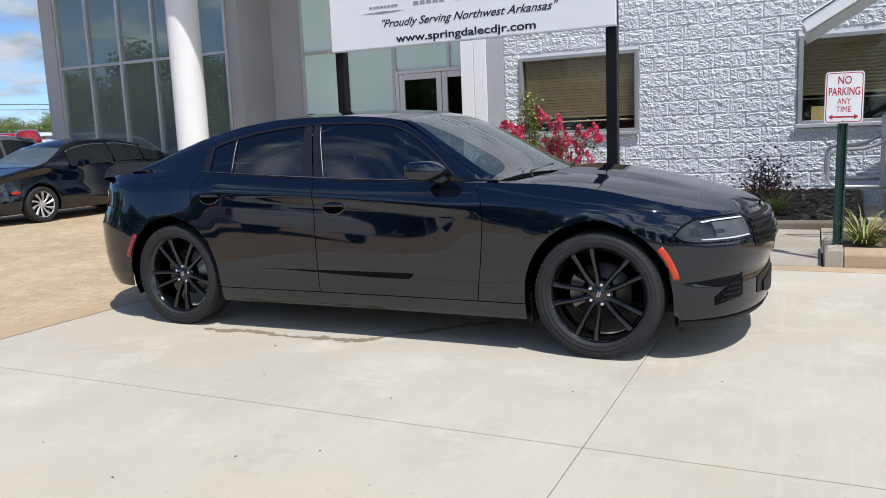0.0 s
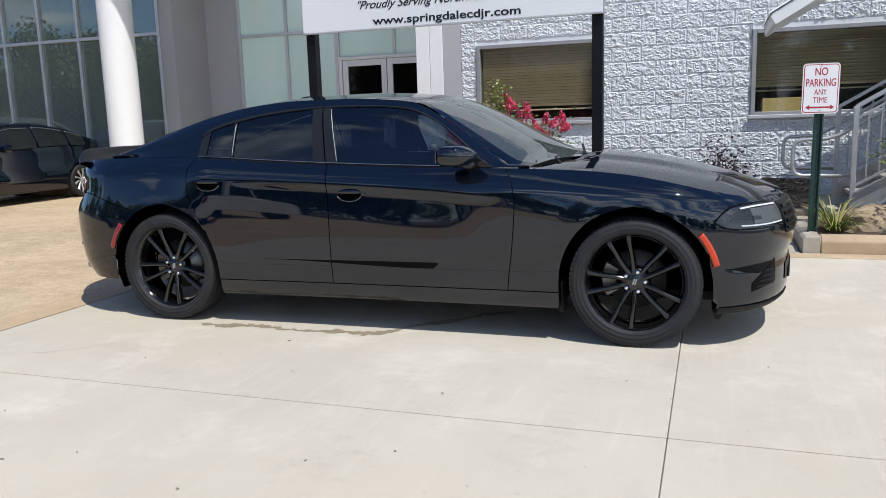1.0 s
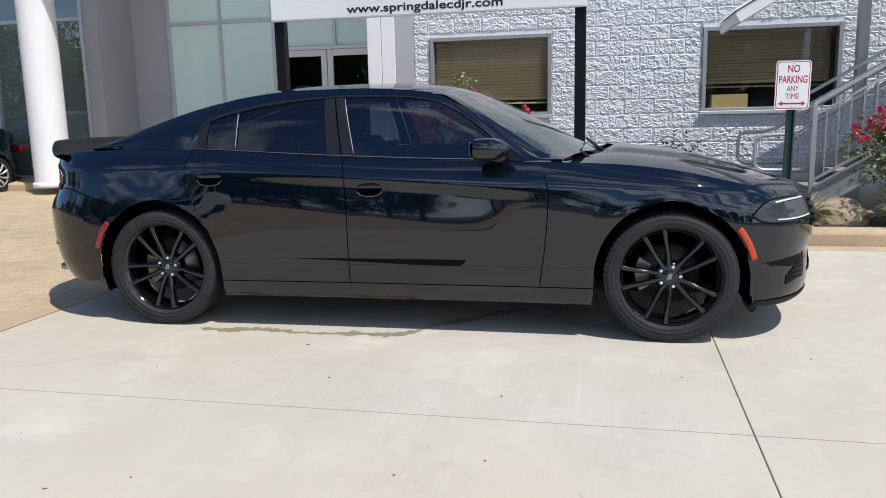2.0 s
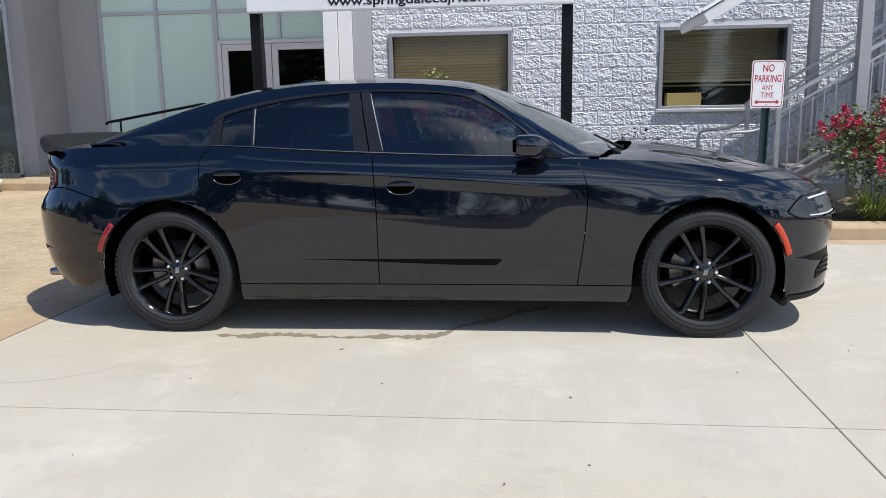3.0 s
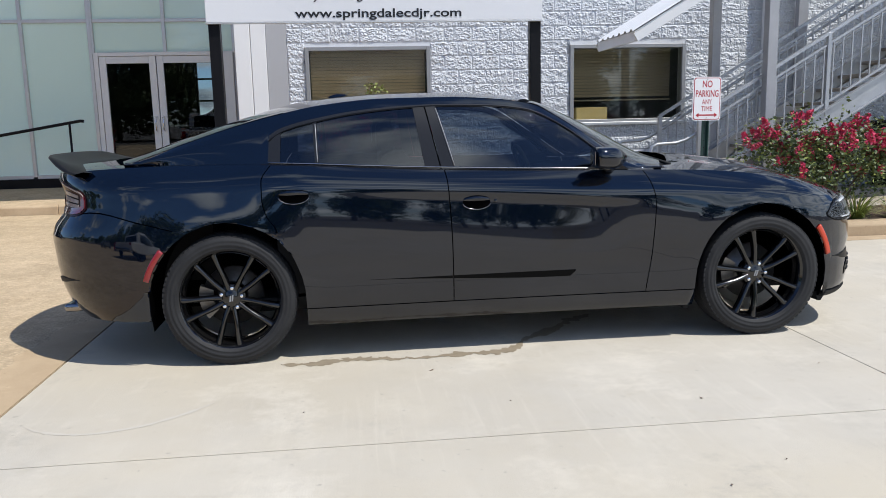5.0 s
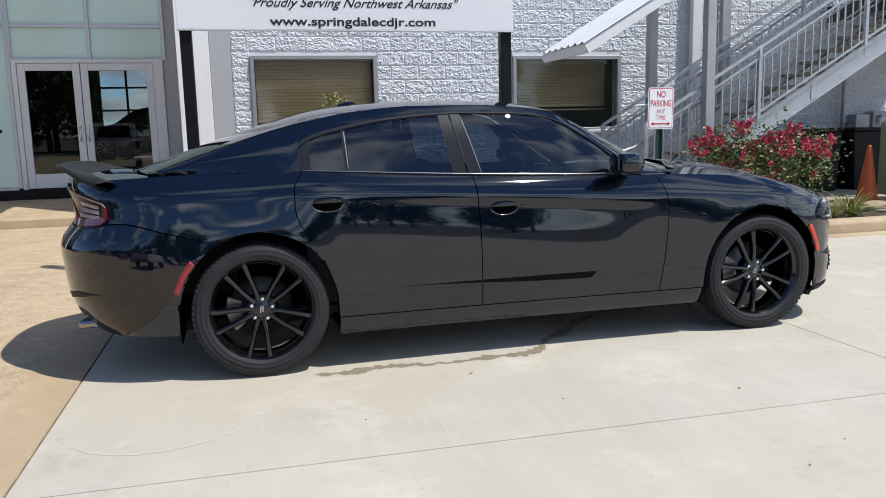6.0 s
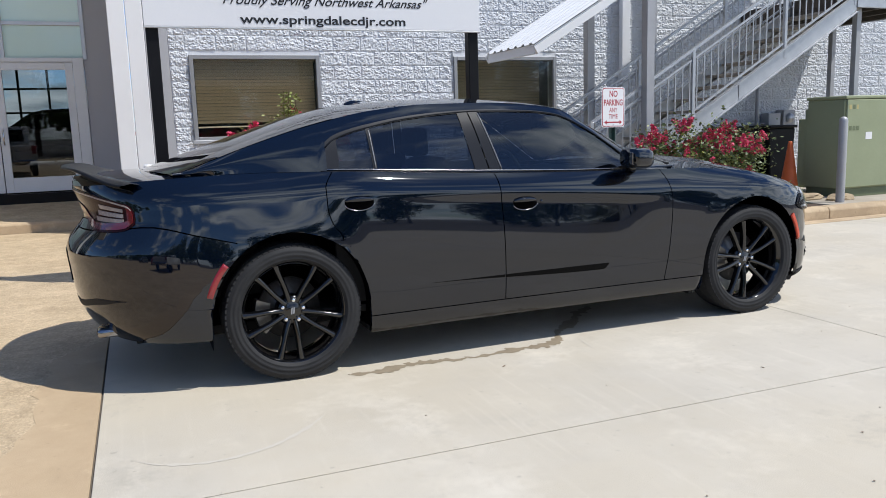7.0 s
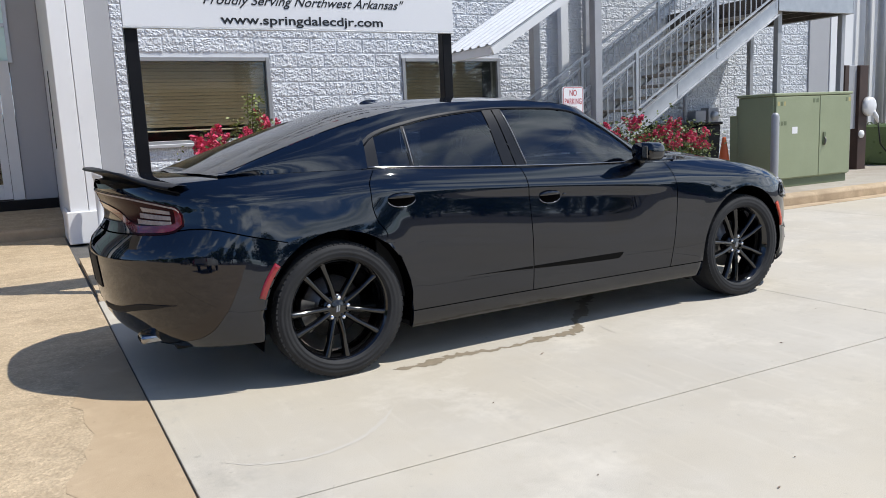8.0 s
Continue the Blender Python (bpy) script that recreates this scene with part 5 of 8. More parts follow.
patch("plate_recess", T0, -1.088, flat(0.70), flat(0.53), M_PLASTB, "dark number plate recess", 0.004, m=4)


def arc_patch(name, hub, r0, r1, a0, a1, material, label):
    for side in (-1, 1):
        rows = []
        for i in range(13):
            a = radians(a0 + (a1 - a0) * i / 12)
            row = []
            for j in range(4):
                r = r0 + (r1 - r0) * j / 3
                z, u = HZ + r * math.sin(a), hub + r * math.cos(a)
                w = flank(col_of(u, z), z)[1] + 0.009
                row.append((u, side * w, z))
            rows.append(row)
        bm = sheet(rows, flip=side > 0)
        bmesh.ops.recalc_face_normals(bm, faces=bm.faces)
        ret = bmesh.ops.extrude_edge_only(bm, edges=[e for e in bm.edges if e.is_boundary])
        for v in [v for v in ret["geom"] if isinstance(v, bmesh.types.BMVert)]:
            v.co.y -= side * 0.012
        part(name, bm, material, car, label, True)


arc_patch("side_marker", HUBS[1], 0.425, 0.458, 14, 39, M_AMBER, "orange side marker lamp")
arc_patch("side_reflector", HUBS[0], 0.427, 0.457, 139, 163, M_REDLENS, "red side reflector")

# wheel wells and underside
for side in (-1, 1):
    for h in HUBS:
        rows = []
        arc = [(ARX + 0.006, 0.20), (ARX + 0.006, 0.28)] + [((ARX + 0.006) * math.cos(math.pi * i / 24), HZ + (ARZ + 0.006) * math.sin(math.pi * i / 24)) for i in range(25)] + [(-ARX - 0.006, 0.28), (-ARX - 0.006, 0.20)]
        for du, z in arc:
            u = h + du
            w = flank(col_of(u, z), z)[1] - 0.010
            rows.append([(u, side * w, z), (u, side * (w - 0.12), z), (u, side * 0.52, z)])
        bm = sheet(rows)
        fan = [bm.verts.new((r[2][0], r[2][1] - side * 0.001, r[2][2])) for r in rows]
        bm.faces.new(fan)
        # liner colour includes the shade inside the arch
        part("wheel_well", bm, M_CAVITY, car, "black wheel arch liner, coloured darker for the shade in the arch", True)
ub = box(-0.78, 3.7, -0.52, 0.52, 0.20, 0.25)
box(0.41, 2.64, -0.86, 0.86, 0.205, 0.23, 0, ub)
# unseen boxes in boot and engine bay, added to stop sun leaking through
box(-0.78, -0.12, -0.58, 0.58, 0.42, 0.98, 0, ub)
box(2.76, 3.60, -0.50, 0.50, 0.30, 0.84, 0, ub)
part("underside", ub, M_PLASTB, car, "dark underside tray and unseen boxes added to block sunlight")
for side in (-1, 1):
    part("mud_flap", prism([(2.62, 0.16), (2.65, 0.16), (2.645, 0.34), (2.625, 0.34)], "y", side * 0.74 - 0.08, side * 0.74 + 0.08), M_PLASTB, car)
    part("air_flap", prism([(3.48, 0.165), (3.50, 0.165), (3.53, 0.22), (3.46, 0.22)], "y", side * 0.72 - 0.1, side * 0.72 + 0.1), M_PLASTB, car)
    tip = box(-0.965, -0.80, side * 0.555 - 0.065, side * 0.555 + 0.065, 0.274, 0.322, 0.018, seg=3)
    part("exhaust_tip", tip, M_DCHROME, car, "flat chrome exhaust tip", True)
    # dark plug on the tip, coloured as the shade in the bore
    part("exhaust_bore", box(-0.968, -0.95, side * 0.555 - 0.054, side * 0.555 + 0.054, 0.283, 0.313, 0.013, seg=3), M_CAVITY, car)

# spoiler
rows = []
for k in range(41):
    w = -0.77 + 1.54 * k / 40
    e = abs(w) / 0.77
    q = 1 - 0.55 * e ** 5
    back = -1.085 + 0.30 * e ** 2.8
    lift = 0.060 * (1 - smooth(0.60, 1.0, e)) + 0.012
    z0 = 1.082 - 0.03 * e ** 3
    rows.append([(back + 0.20 * q, w, z0 + 0.012), (back + 0.10 * q, w, z0 + 0.016 + 0.5 * lift * 0.5), (back + 0.03 * q, w, z0 + lift * 0.9), (back, w, z0 + lift), (back - 0.006, w, z0 + lift - 0.010), (back + 0.03 * q, w, z0 + lift - 0.020), (back + 0.09 * q, w, z0 + lift * 0.6 - 0.020), (back + 0.12 * q, w, z0 - 0.025)])
part("spoiler", sheet(rows), M_SPOIL, car, "black lip spoiler on the boot lid", True)

# door handles and mirrors
for side in (-1, 1):
    for u0, u1, zc in ((0.285, 0.458, 0.922), (1.280, 1.448, 0.856)):
        um = (u0 + u1) / 2
        w = flank(um, zc)[1]
        rows = []
        for i in range(6):
            q = i / 5
            row = []
            for j in range(41):
                a = 2 * math.pi * j / 40
                ca, sa = math.cos(a), math.sin(a)
                x, y = math.copysign(abs(ca) ** 0.75, ca), math.copysign(abs(sa) ** 0.85, sa)
                u, z = um + q * x * (u1 - u0) / 2, zc - 0.004 + q * y * 0.040
                row.append((u, side * (flank(u, z)[1] + (0.003 if i < 5 else -0.002)), z))
            rows.append(row)
        # oval lies on the uncut skin; its colour paints the shade of a recess
        handle = part("door_handle", sheet(rows, flip=side > 0), M_CAVITY, car, "black pull handle over an oval coloured as the shade of its recess", True)
        grip = []
        for i in range(17):
            q = i / 16
            u = u0 + 0.008 + (u1 - u0 - 0.016) * q
            arch = math.sin(math.pi * q) ** 0.5
            zt, zd = zc + 0.012 + 0.018 * arch, zc + 0.004 - 0.002 * arch
            wo = flank(u, zc)[1]
            o = 0.004 + 0.020 * arch
            grip.append([(u, side * (wo - 0.001), zt), (u, side * (wo + o * 0.8), zt - 0.002), (u, side * (wo + o), (zt * 0.55 + zd * 0.45)), (u, side * (wo + o * 0.75), zd + 0.001), (u, side * (wo - 0.001), zd - 0.001)])
        part("grip", sheet(grip, flip=side > 0), M_PAINT, handle, "", True)
        lip = []
        for i in range(21):
            a = math.pi * (1.06 + 0.88 * i / 20)
            u, z = um + 0.94 * math.cos(a) * (u1 - u0) / 2, zc - 0.004 + math.sin(a) * 0.040
            lip.append((u, side * (flank(u, z)[1] + 0.002), z))
        part("recess_lip", tube(lip, 0.0022, 6), M_DCHROME, handle, "", True)
        if u0 > 1.0:
            part("key_lock", revolve([(0.0, -0.006), (0.008, -0.006), (0.010, 0.0)], (u1 + 0.022, side * flank(u1 + 0.022, zc)[1], zc), "y", 14), M_PAINT, handle, "", True)
    # mirror: a rounded housing on a short foot
    bm = bmesh.new()
    rows = []
    for i in range(17):
        a = i / 16
        u = 2.005 + 0.185 * a
        grow = math.sin(math.pi * (0.06 + 0.44 * min(1, (1 - a) * 1.9))) if a > 0.45 else math.sin(math.pi * min(0.5, 0.36 + 0.3 * a))
        hw, hz = 0.104 * grow, 0.060 * grow ** 0.8
        cy, cz = 0.985 + 0.035 * (1 - a), 1.083 - 0.006 * a
        ring = []
        for k in range(20):
            t = 2 * math.pi * k / 20
            cx, sz = math.copysign(abs(math.cos(t)) ** 0.62, math.cos(t)), math.copysign(abs(math.sin(t)) ** 0.62, math.sin(t))
            ring.append((u, side * (cy + hw * cx), cz + hz * sz))
        ring.append(ring[0])
        rows.append(ring)
    sheet(rows, bm, flip=side < 0)
    bmesh.ops.holes_fill(bm, edges=[e for e in bm.edges if e.is_boundary])
    mirror = part("door_mirror", bm, M_PAINT, car, "glossy black door mirror", True)
    mg = box(-0.003, 0.003, -0.074, 0.074, -0.036, 0.036, 0.002)
    bmesh.ops.rotate(mg, verts=mg.verts, cent=(0, 0, 0), matrix=Matrix.Rotation(side * radians(20), 3, "Z"))
    bmesh.ops.translate(mg, verts=mg.verts, vec=(2.008, side * 1.02, 1.083))
    part("mirror_glass", mg, M_MIRROR, mirror, "mirror glass")
    part("mirror_foot", tube([(2.08, side * 0.93, 1.045), (2.12, side * 0.89, 1.02), (2.15, side * 0.84, 1.01)], [0.028, 0.03, 0.035], 8), M_GLOSSB, mirror, "", True)
    part("mirror_sail", prism([(1.99, 1.012), (2.25, 1.006), (2.16, 1.06)], "y", side * 0.862 - 0.006, side * 0.862 + 0.006), M_GLOSSB, car, "black mirror sail panel")

fin = bmesh.new()
sheet([[(0.56 + 0.13 * t, s * 0.02 * math.sin(math.pi * min(1, t * 0.9 + 0.05)) * (1 - h), 1.455 + 0.02 * t + 0.020 * h * math.sin(math.pi * min(1.0, (1 - t) * 0.8))) for h in (0, 0.5, 0.9, 1)] for t in [k / 10 for k in range(11)] for s in (-1,)], fin)
sheet([[(0.56 + 0.13 * t, s * 0.02 * math.sin(math.pi * min(1, t * 0.9 + 0.05)) * (1 - h), 1.455 + 0.02 * t + 0.020 * h * math.sin(math.pi * min(1.0, (1 - t) * 0.8))) for h in (0, 0.5, 0.9, 1)] for t in [k / 10 for k in range(11)] for s in (1,)], fin, True)
part("roof_aerial", fin, M_PAINT, car, "small black roof aerial", True)


# cabin
def seat(u, y):
    bm = box(u - 0.25, u + 0.28, y - 0.25, y + 0.25, 0.42, 0.58, 0.05, seg=2)
    back = box(-0.08, 0.08, y - 0.25, y + 0.25, 0.0, 0.60, 0.05, seg=2)
    bmesh.ops.rotate(back, verts=back.verts, cent=(0, 0, 0), matrix=Matrix.Rotation(radians(-20), 3, "Y"))
    bmesh.ops.translate(back, verts=back.verts, vec=(u - 0.24, 0, 0.55))
    me = bpy.data.meshes.new("tmp")
    back.to_mesh(me)
    bm.from_mesh(me)
    bpy.data.meshes.remove(me)
    back.free()
    s = part("seat", bm, M_SEAT, car, "black cloth front seat", True)
    hd = box(-0.05, 0.05, y - 0.13, y + 0.13, 0.0, 0.17, 0.03, seg=2)
    bmesh.ops.translate(hd, verts=hd.verts, vec=(u - 0.49, 0, 1.13))
    part("headrest", hd, M_SEAT, s, "", True)


seat(1.38, -0.38), seat(1.38, 0.38)
rb = box(0.18, 0.65, -0.64, 0.64, 0.42, 0.58, 0.05)
box(0.02, 0.2, -0.62, 0.62, 0.55, 1.08, 0.05, rb)
part("rear_bench", rb, M_SEAT, car, "black cloth rear bench", True)
part("dashboard", prism([(2.05, 0.70), (2.0, 0.88), (2.08, 0.96), (2.45, 0.98), (2.5, 0.70)], "y", -0.78, 0.78, bevel=0.02), M_PLASTB, car, "black dashboard", True)
ring = [(1.93 - 0.06 * math.sin(a), 0.38 + 0.185 * math.cos(a), 0.93 + 0.175 * math.sin(a)) for a in [2 * math.pi * k / 28 for k in range(28)]]
wheel_bm = tube(ring, 0.016, 8, closed=True)
tube([(1.95, 0.38, 0.93), (2.06, 0.38, 0.88)], 0.03, 8, wheel_bm)
tube([(1.94, 0.21, 0.93), (1.95, 0.55, 0.93)], 0.014, 6, wheel_bm)
part("steering_wheel", wheel_bm, M_PLASTB, car, "black steering wheel", True)
for side in (-1, 1):
    part("door_card", box(0.26, 2.2, min(side * 0.80, side * 0.815), max(side * 0.80, side * 0.815), 0.36, 1.03, 0.004), M_PLASTB, car, "black inner door panel")
    part("door_card", box(0.30, 1.08, min(side * 0.792, side * 0.812), max(side * 0.792, side * 0.812), 1.031, 1.07, 0.008), M_PLASTB, car)
tray = box(-0.55, 0.04, -0.66, 0.66, 1.02, 1.04)
box(0.0, 2.5, -0.80, 0.80, 0.30, 0.34, 0, tray)
part("cabin_floor", tray, M_PLASTB, car, "dark cabin floor and rear shelf")


# wheels
def wheel(parent, turn):
    tyre_p = [(0.272, -0.095), (0.281, -0.106), (0.284, -0.111), (0.290, -0.113), (0.292, -0.1115), (0.302, -0.117), (0.314, -0.1195), (0.3155, -0.1175), (0.325, -0.121), (0.336, -0.1185), (0.3375, -0.1165), (0.345, -0.115), (0.356, -0.102), (0.3605, -0.085), (0.362, -0.05), (0.362, 0.05), (0.3605, 0.085), (0.345, 0.115), (0.30, 0.118), (0.272, 0.10)]
    t = part("tyre", revolve(tyre_p, sides=80), M_RUBBER, parent, "low-profile black tyre", True)
    tb = bmesh.new()
    for k in range(72):
        a0 = 2 * math.pi * k / 72
        for y0, y1, sk in ((-0.112, -0.068, 0.035), (-0.060, -0.014, 0.03), (0.014, 0.060, -0.03), (0.068, 0.112, -0.035)):
            vs = []
            for rr in (0.350, 0.3635):
                for (yy, da) in ((y0, 0.0), (y1, sk)):
                    for aw in (0.010, 0.068):
                        r2 = rr - (0.0075 if abs(yy) > 0.1 else 0.0)
                        a = a0 + aw + da
                        vs.append(tb.verts.new((r2 * math.cos(a), yy, r2 * math.sin(a))))
            for f in ((0, 1, 3, 2), (4, 6, 7, 5), (0, 4, 5, 1), (2, 3, 7, 6), (0, 2, 6, 4), (1, 5, 7, 3)):
                tb.faces.new([vs[i] for i in f])
    tagged(part("tread", tb, M_RUBBER, parent, "tread blocks"), kind="stuff")
    part("rim", revolve([(0.272, 0.10), (0.265, 0.085), (0.245, 0.05), (0.245, -0.04), (0.258, -0.075), (0.266, -0.088), (0.277, -0.100), (0.284, -0.106), (0.287, -0.103), (0.273, -0.085)], sides=72), M_RIM, parent, "gloss black alloy rim", True)
    for k in range(5):
        for s in (-1, 1):
            a_c = radians(turn + 72 * k)
            bm = bmesh.new()
            rows = []
            for i in range(13):
                q = i / 12
                r = 0.050 + 0.214 * q
                a = a_c + s * radians(15.0 - 2.4 * q + 0.5 * math.sin(2 * math.pi * q))
                d, n = Vector((math.cos(a), 0, math.sin(a))), Vector((-math.sin(a), 0, math.cos(a)))
                hw = 0.0175 - 0.0030 * math.sin(math.pi * q) + 0.002 * q ** 4
                y = -0.062 - 0.006 * math.sin(math.pi * q) - 0.014 * q ** 2 + 0.012 * (1 - q) ** 2
                c = d * r
                prof = ((-1.0, 0.034), (-1.0, 0.008), (-0.5, -0.003), (0.0, -0.006), (0.5, -0.003), (1.0, 0.008), (1.0, 0.034))
                rows.append([tuple(c + n * hw * w + Vector((0, y + h, 0))) for w, h in prof])
            sheet(rows, bm)
            bmesh.ops.recalc_face_normals(bm, faces=bm.faces)
            part("spoke", bm, M_RIM, parent, "", True)
    hub = part("hub", revolve([(0.0, -0.052), (0.03, -0.054), (0.034, -0.050), (0.055, -0.050), (0.078, -0.044), (0.085, -0.02), (0.085, 0.02)], sides=40), M_RIM, parent, "gloss black hub with a grey centre badge", True)
    bd = bmesh.new()
    for o in (-0.006, 0.006):
        prism([(-0.004 + o - 0.005, -0.016), (0.004 + o - 0.005, -0.016), (0.004 + o + 0.005, 0.016), (-0.004 + o + 0.005, 0.016)], "y", -0.056, -0.053, bd)
    part("badge", bd, M_GREYINK, parent, "two grey slashes on the hub cap")
    for k in range(5):
        a = radians(turn + 36 + 72 * k)
        n = revolve([(0.0, -0.062), (0.008, -0.062), (0.0115, -0.057), (0.0125, -0.036)], (0.0575 * math.cos(a), 0, 0.0575 * math.sin(a)), sides=12)
        part("lug_nut", n, M_CHROME, parent, "chrome lug nut", True)
    part("brake_disc", revolve([(0.0, 0.02), (0.08, 0.02), (0.085, 0.035), (0.165, 0.035), (0.168, 0.055), (0.0, 0.055)], sides=48), M_STEEL, parent, "grey brake disc", True)
    cal = revolve([(0.11, 0.015), (0.185, 0.015), (0.19, 0.075), (0.11, 0.075), (0.11, 0.015)], sides=10, a0=radians(150), a1=radians(212))
    part("brake_caliper", cal, M_STEEL, parent, "grey brake caliper")


wheel_f = thing("wheel", "", "")
wheel(wheel_f, 38)
wheel_f.parent = car
wheel_f.matrix_local = pose(HUBS[1], -0.805, 0.362)
copy_thing(wheel_f, pose(HUBS[0], -0.805, 0.362, 0, -10, 0))
for u in HUBS:
    copy_thing(wheel_f, pose(u, 0.805, 0.362, 0, 20, 180))

# ---- board with lettering on two posts ----
board = thing("sign_board", "white sign board with black lettering on two black posts", "sign", pose(0, 0, 0))
part("panel", box(-5.83, -2.795, 7.235, 7.265, 2.20, 3.66, 0.003), M_SIGN, board, "white panel")
part("edge_trim", box(-5.835, -2.79, 7.231, 7.269, 2.186, 2.198, 0.002), M_ALU, board, "thin metal edge")
for x in (-5.77, -2.85):
    part("post", box(x - 0.05, x + 0.05, 7.27, 7.37, 0.0, 3.70, 0.006), M_BLACKM, board, "black square post")
lettering("web_line", "www.springdalecdjr.com", -4.295, 7.2335, 2.236, 0.075, M_INK, board, weight=0.0016, width=1.50)
lettering("motto_line", '"Proudly Serving Northwest Arkansas"', -4.295, 7.2335, 2.395, 0.078, M_INK, board, shear=0.42, weight=0.0008, width=1.88)
for x, w, n, h, mt in ((-5.18, 0.34, 8, 0.022, M_GREYINK), (-4.66, 0.36, 5, 0.034, M_GREYINK), (-4.02, 0.30, 4, 0.055, M_INK), (-3.40, 0.26, 3, 0.045, M_INK)):
    for k in range(n):
        c = x - w / 2 + w * (k + 0.5) / n
        part("logo_bar", box(c - 0.38 * w / n, c + 0.38 * w / n, 7.2315, 7.2345, 2.60 - h / 2, 2.60 + h / 2), mt, board, "plain logo shape")
part("logo_wing", prism([(-5.42, 2.548), (-5.20, 2.535), (-5.16, 2.535), (-4.94, 2.548), (-5.14, 2.556), (-5.22, 2.556)], "y", 7.2315, 7.2345), M_GREYINK, board, "grey winged logo shape")
for o in (0.0, 0.035):
    part("logo_slash", prism([(-4.36 + o, 2.58), (-4.335 + o, 2.58), (-4.30 + o, 2.625), (-4.325 + o, 2.625)], "y", 7.2315, 7.2345), M_RED, board, "red slash logo shape")

# ---- no-parking sign ----
sgn = thing("parking_sign", "white and red no-parking sign on a dark green post", "sign", pose(-0.942, 7.77, 0.0, 0, 0.6, 0.0))


def rounded(x0, x1, z0, z1, r, y0, y1):
    pts = []
    for cx, cz, a0 in ((x1 - r, z1 - r, 0), (x0 + r, z1 - r, 90), (x0 + r, z0 + r, 180), (x1 - r, z0 + r, 270)):
        for k in range(6):
            a = radians(a0 + 18 * k)
            pts.append((cx + r * math.cos(a), cz + r * math.sin(a)))
    return prism(pts, "y", y0, y1)


part("plate", rounded(-0.152, 0.152, 1.235, 1.68, 0.03, -0.002, 0.002), M_SIGN, sgn, "white plate")
part("border", rounded(-0.143, 0.143, 1.244, 1.671, 0.026, -0.0032, -0.0022), M_RED, sgn, "red border line")
part("field", rounded(-0.136, 0.136, 1.251, 1.664, 0.022, -0.0042, -0.0034), M_SIGN, sgn, "white field")
for txt, z, h, w in (("NO", 1.575, 0.068, 0.105), ("PARKING", 1.478, 0.068, 0.245), ("ANY", 1.402, 0.052, 0.105), ("TIME", 1.332, 0.052, 0.118)):
    lettering("word", txt, 0.0, -0.0048, z, h, M_RED, sgn, weight=0.0012 if h > 0.06 else 0.0, width=w, depth=0.0006)
part("arrow", prism([(-0.118, 1.291), (-0.085, 1.268), (-0.085, 1.284), (0.085, 1.284), (0.085, 1.268), (0.118, 1.291), (0.085, 1.314), (0.085, 1.298), (-0.085, 1.298), (-0.085, 1.314)], "y", -0.0056, -0.0044), M_RED, sgn, "red double arrow")
pst = prism([(-0.042, 0.0), (-0.030, -0.004), (-0.016, 0.026), (0.016, 0.026), (0.030, -0.004), (0.042, 0.0), (0.024, 0.036), (-0.024, 0.036)], "z", 0.02, 1.66)
bmesh.ops.translate(pst, verts=pst.verts, vec=(0, 0.008, 0))
part("post", pst, M_GREENPOST, sgn, "dark green channel post with bolt holes")
for k in range(14):
    part("bolt_hole", revolve([(0.0, 0.0295), (0.005, 0.0295), (0.005, 0.0335)], (0, 0, 0.28 + 0.075 * k), "y", 8), M_PLASTB, sgn)
for z in (1.262, 1.655):
    part("bolt", revolve([(0.0, -0.008), (0.006, -0.008), (0.007, -0.003)], (0, 0, z), "y", 8), M_GALV, sgn)

# ---- stair with canopy ----
stair = thing("stair", "galvanised steel outside stair with barred railings", "stair", pose(0, 0, 0))
SL = 0.587                                  # rise per metre of run
SY = (8.99, 10.22)
SX1 = 4.08


def string_top(x):
    return 0.62 + (x - 0.0) * SL


for y in SY:
    a, b = -0.42, SX1
    poly = [(a, string_top(a) + 0.03), (a, 0.15), (a + 0.05, 0.14), (b, string_top(b) - 0.215), (b, string_top(b) + 0.03)]
    part("stringer", prism(poly, "y", y - 0.02, y + 0.02), M_GALV, stair, "galvanised channel stringer")
    part("stringer_flange", bar((a, y - 0.03, string_top(a) + 0.03), (b, y - 0.03, string_top(b) + 0.03), 0.07, 0.012), M_GALV, stair)
    part("stringer_flange", bar((a + 0.1, y - 0.03, string_top(a + 0.1) - 0.225), (b, y - 0.03, string_top(b) - 0.225), 0.07, 0.012), M_GALV, stair)
    part("splice_plate", prism([(1.93, string_top(1.93) - 0.20), (2.02, string_top(2.02) - 0.20), (2.02, string_top(2.02) + 0.01), (1.93, string_top(1.93) + 0.01)], "y", y - 0.028, y - 0.0205), M_GALV, stair)
for k in range(15):
    x = -0.36 + k * 0.305
    z = string_top(x) - 0.06
    part("tread", box(x, x + 0.29, SY[0] + 0.021, SY[1] - 0.021, z - 0.04, z, 0.004), M_TREAD, stair, "grey concrete-filled tread" if k == 0 else "")


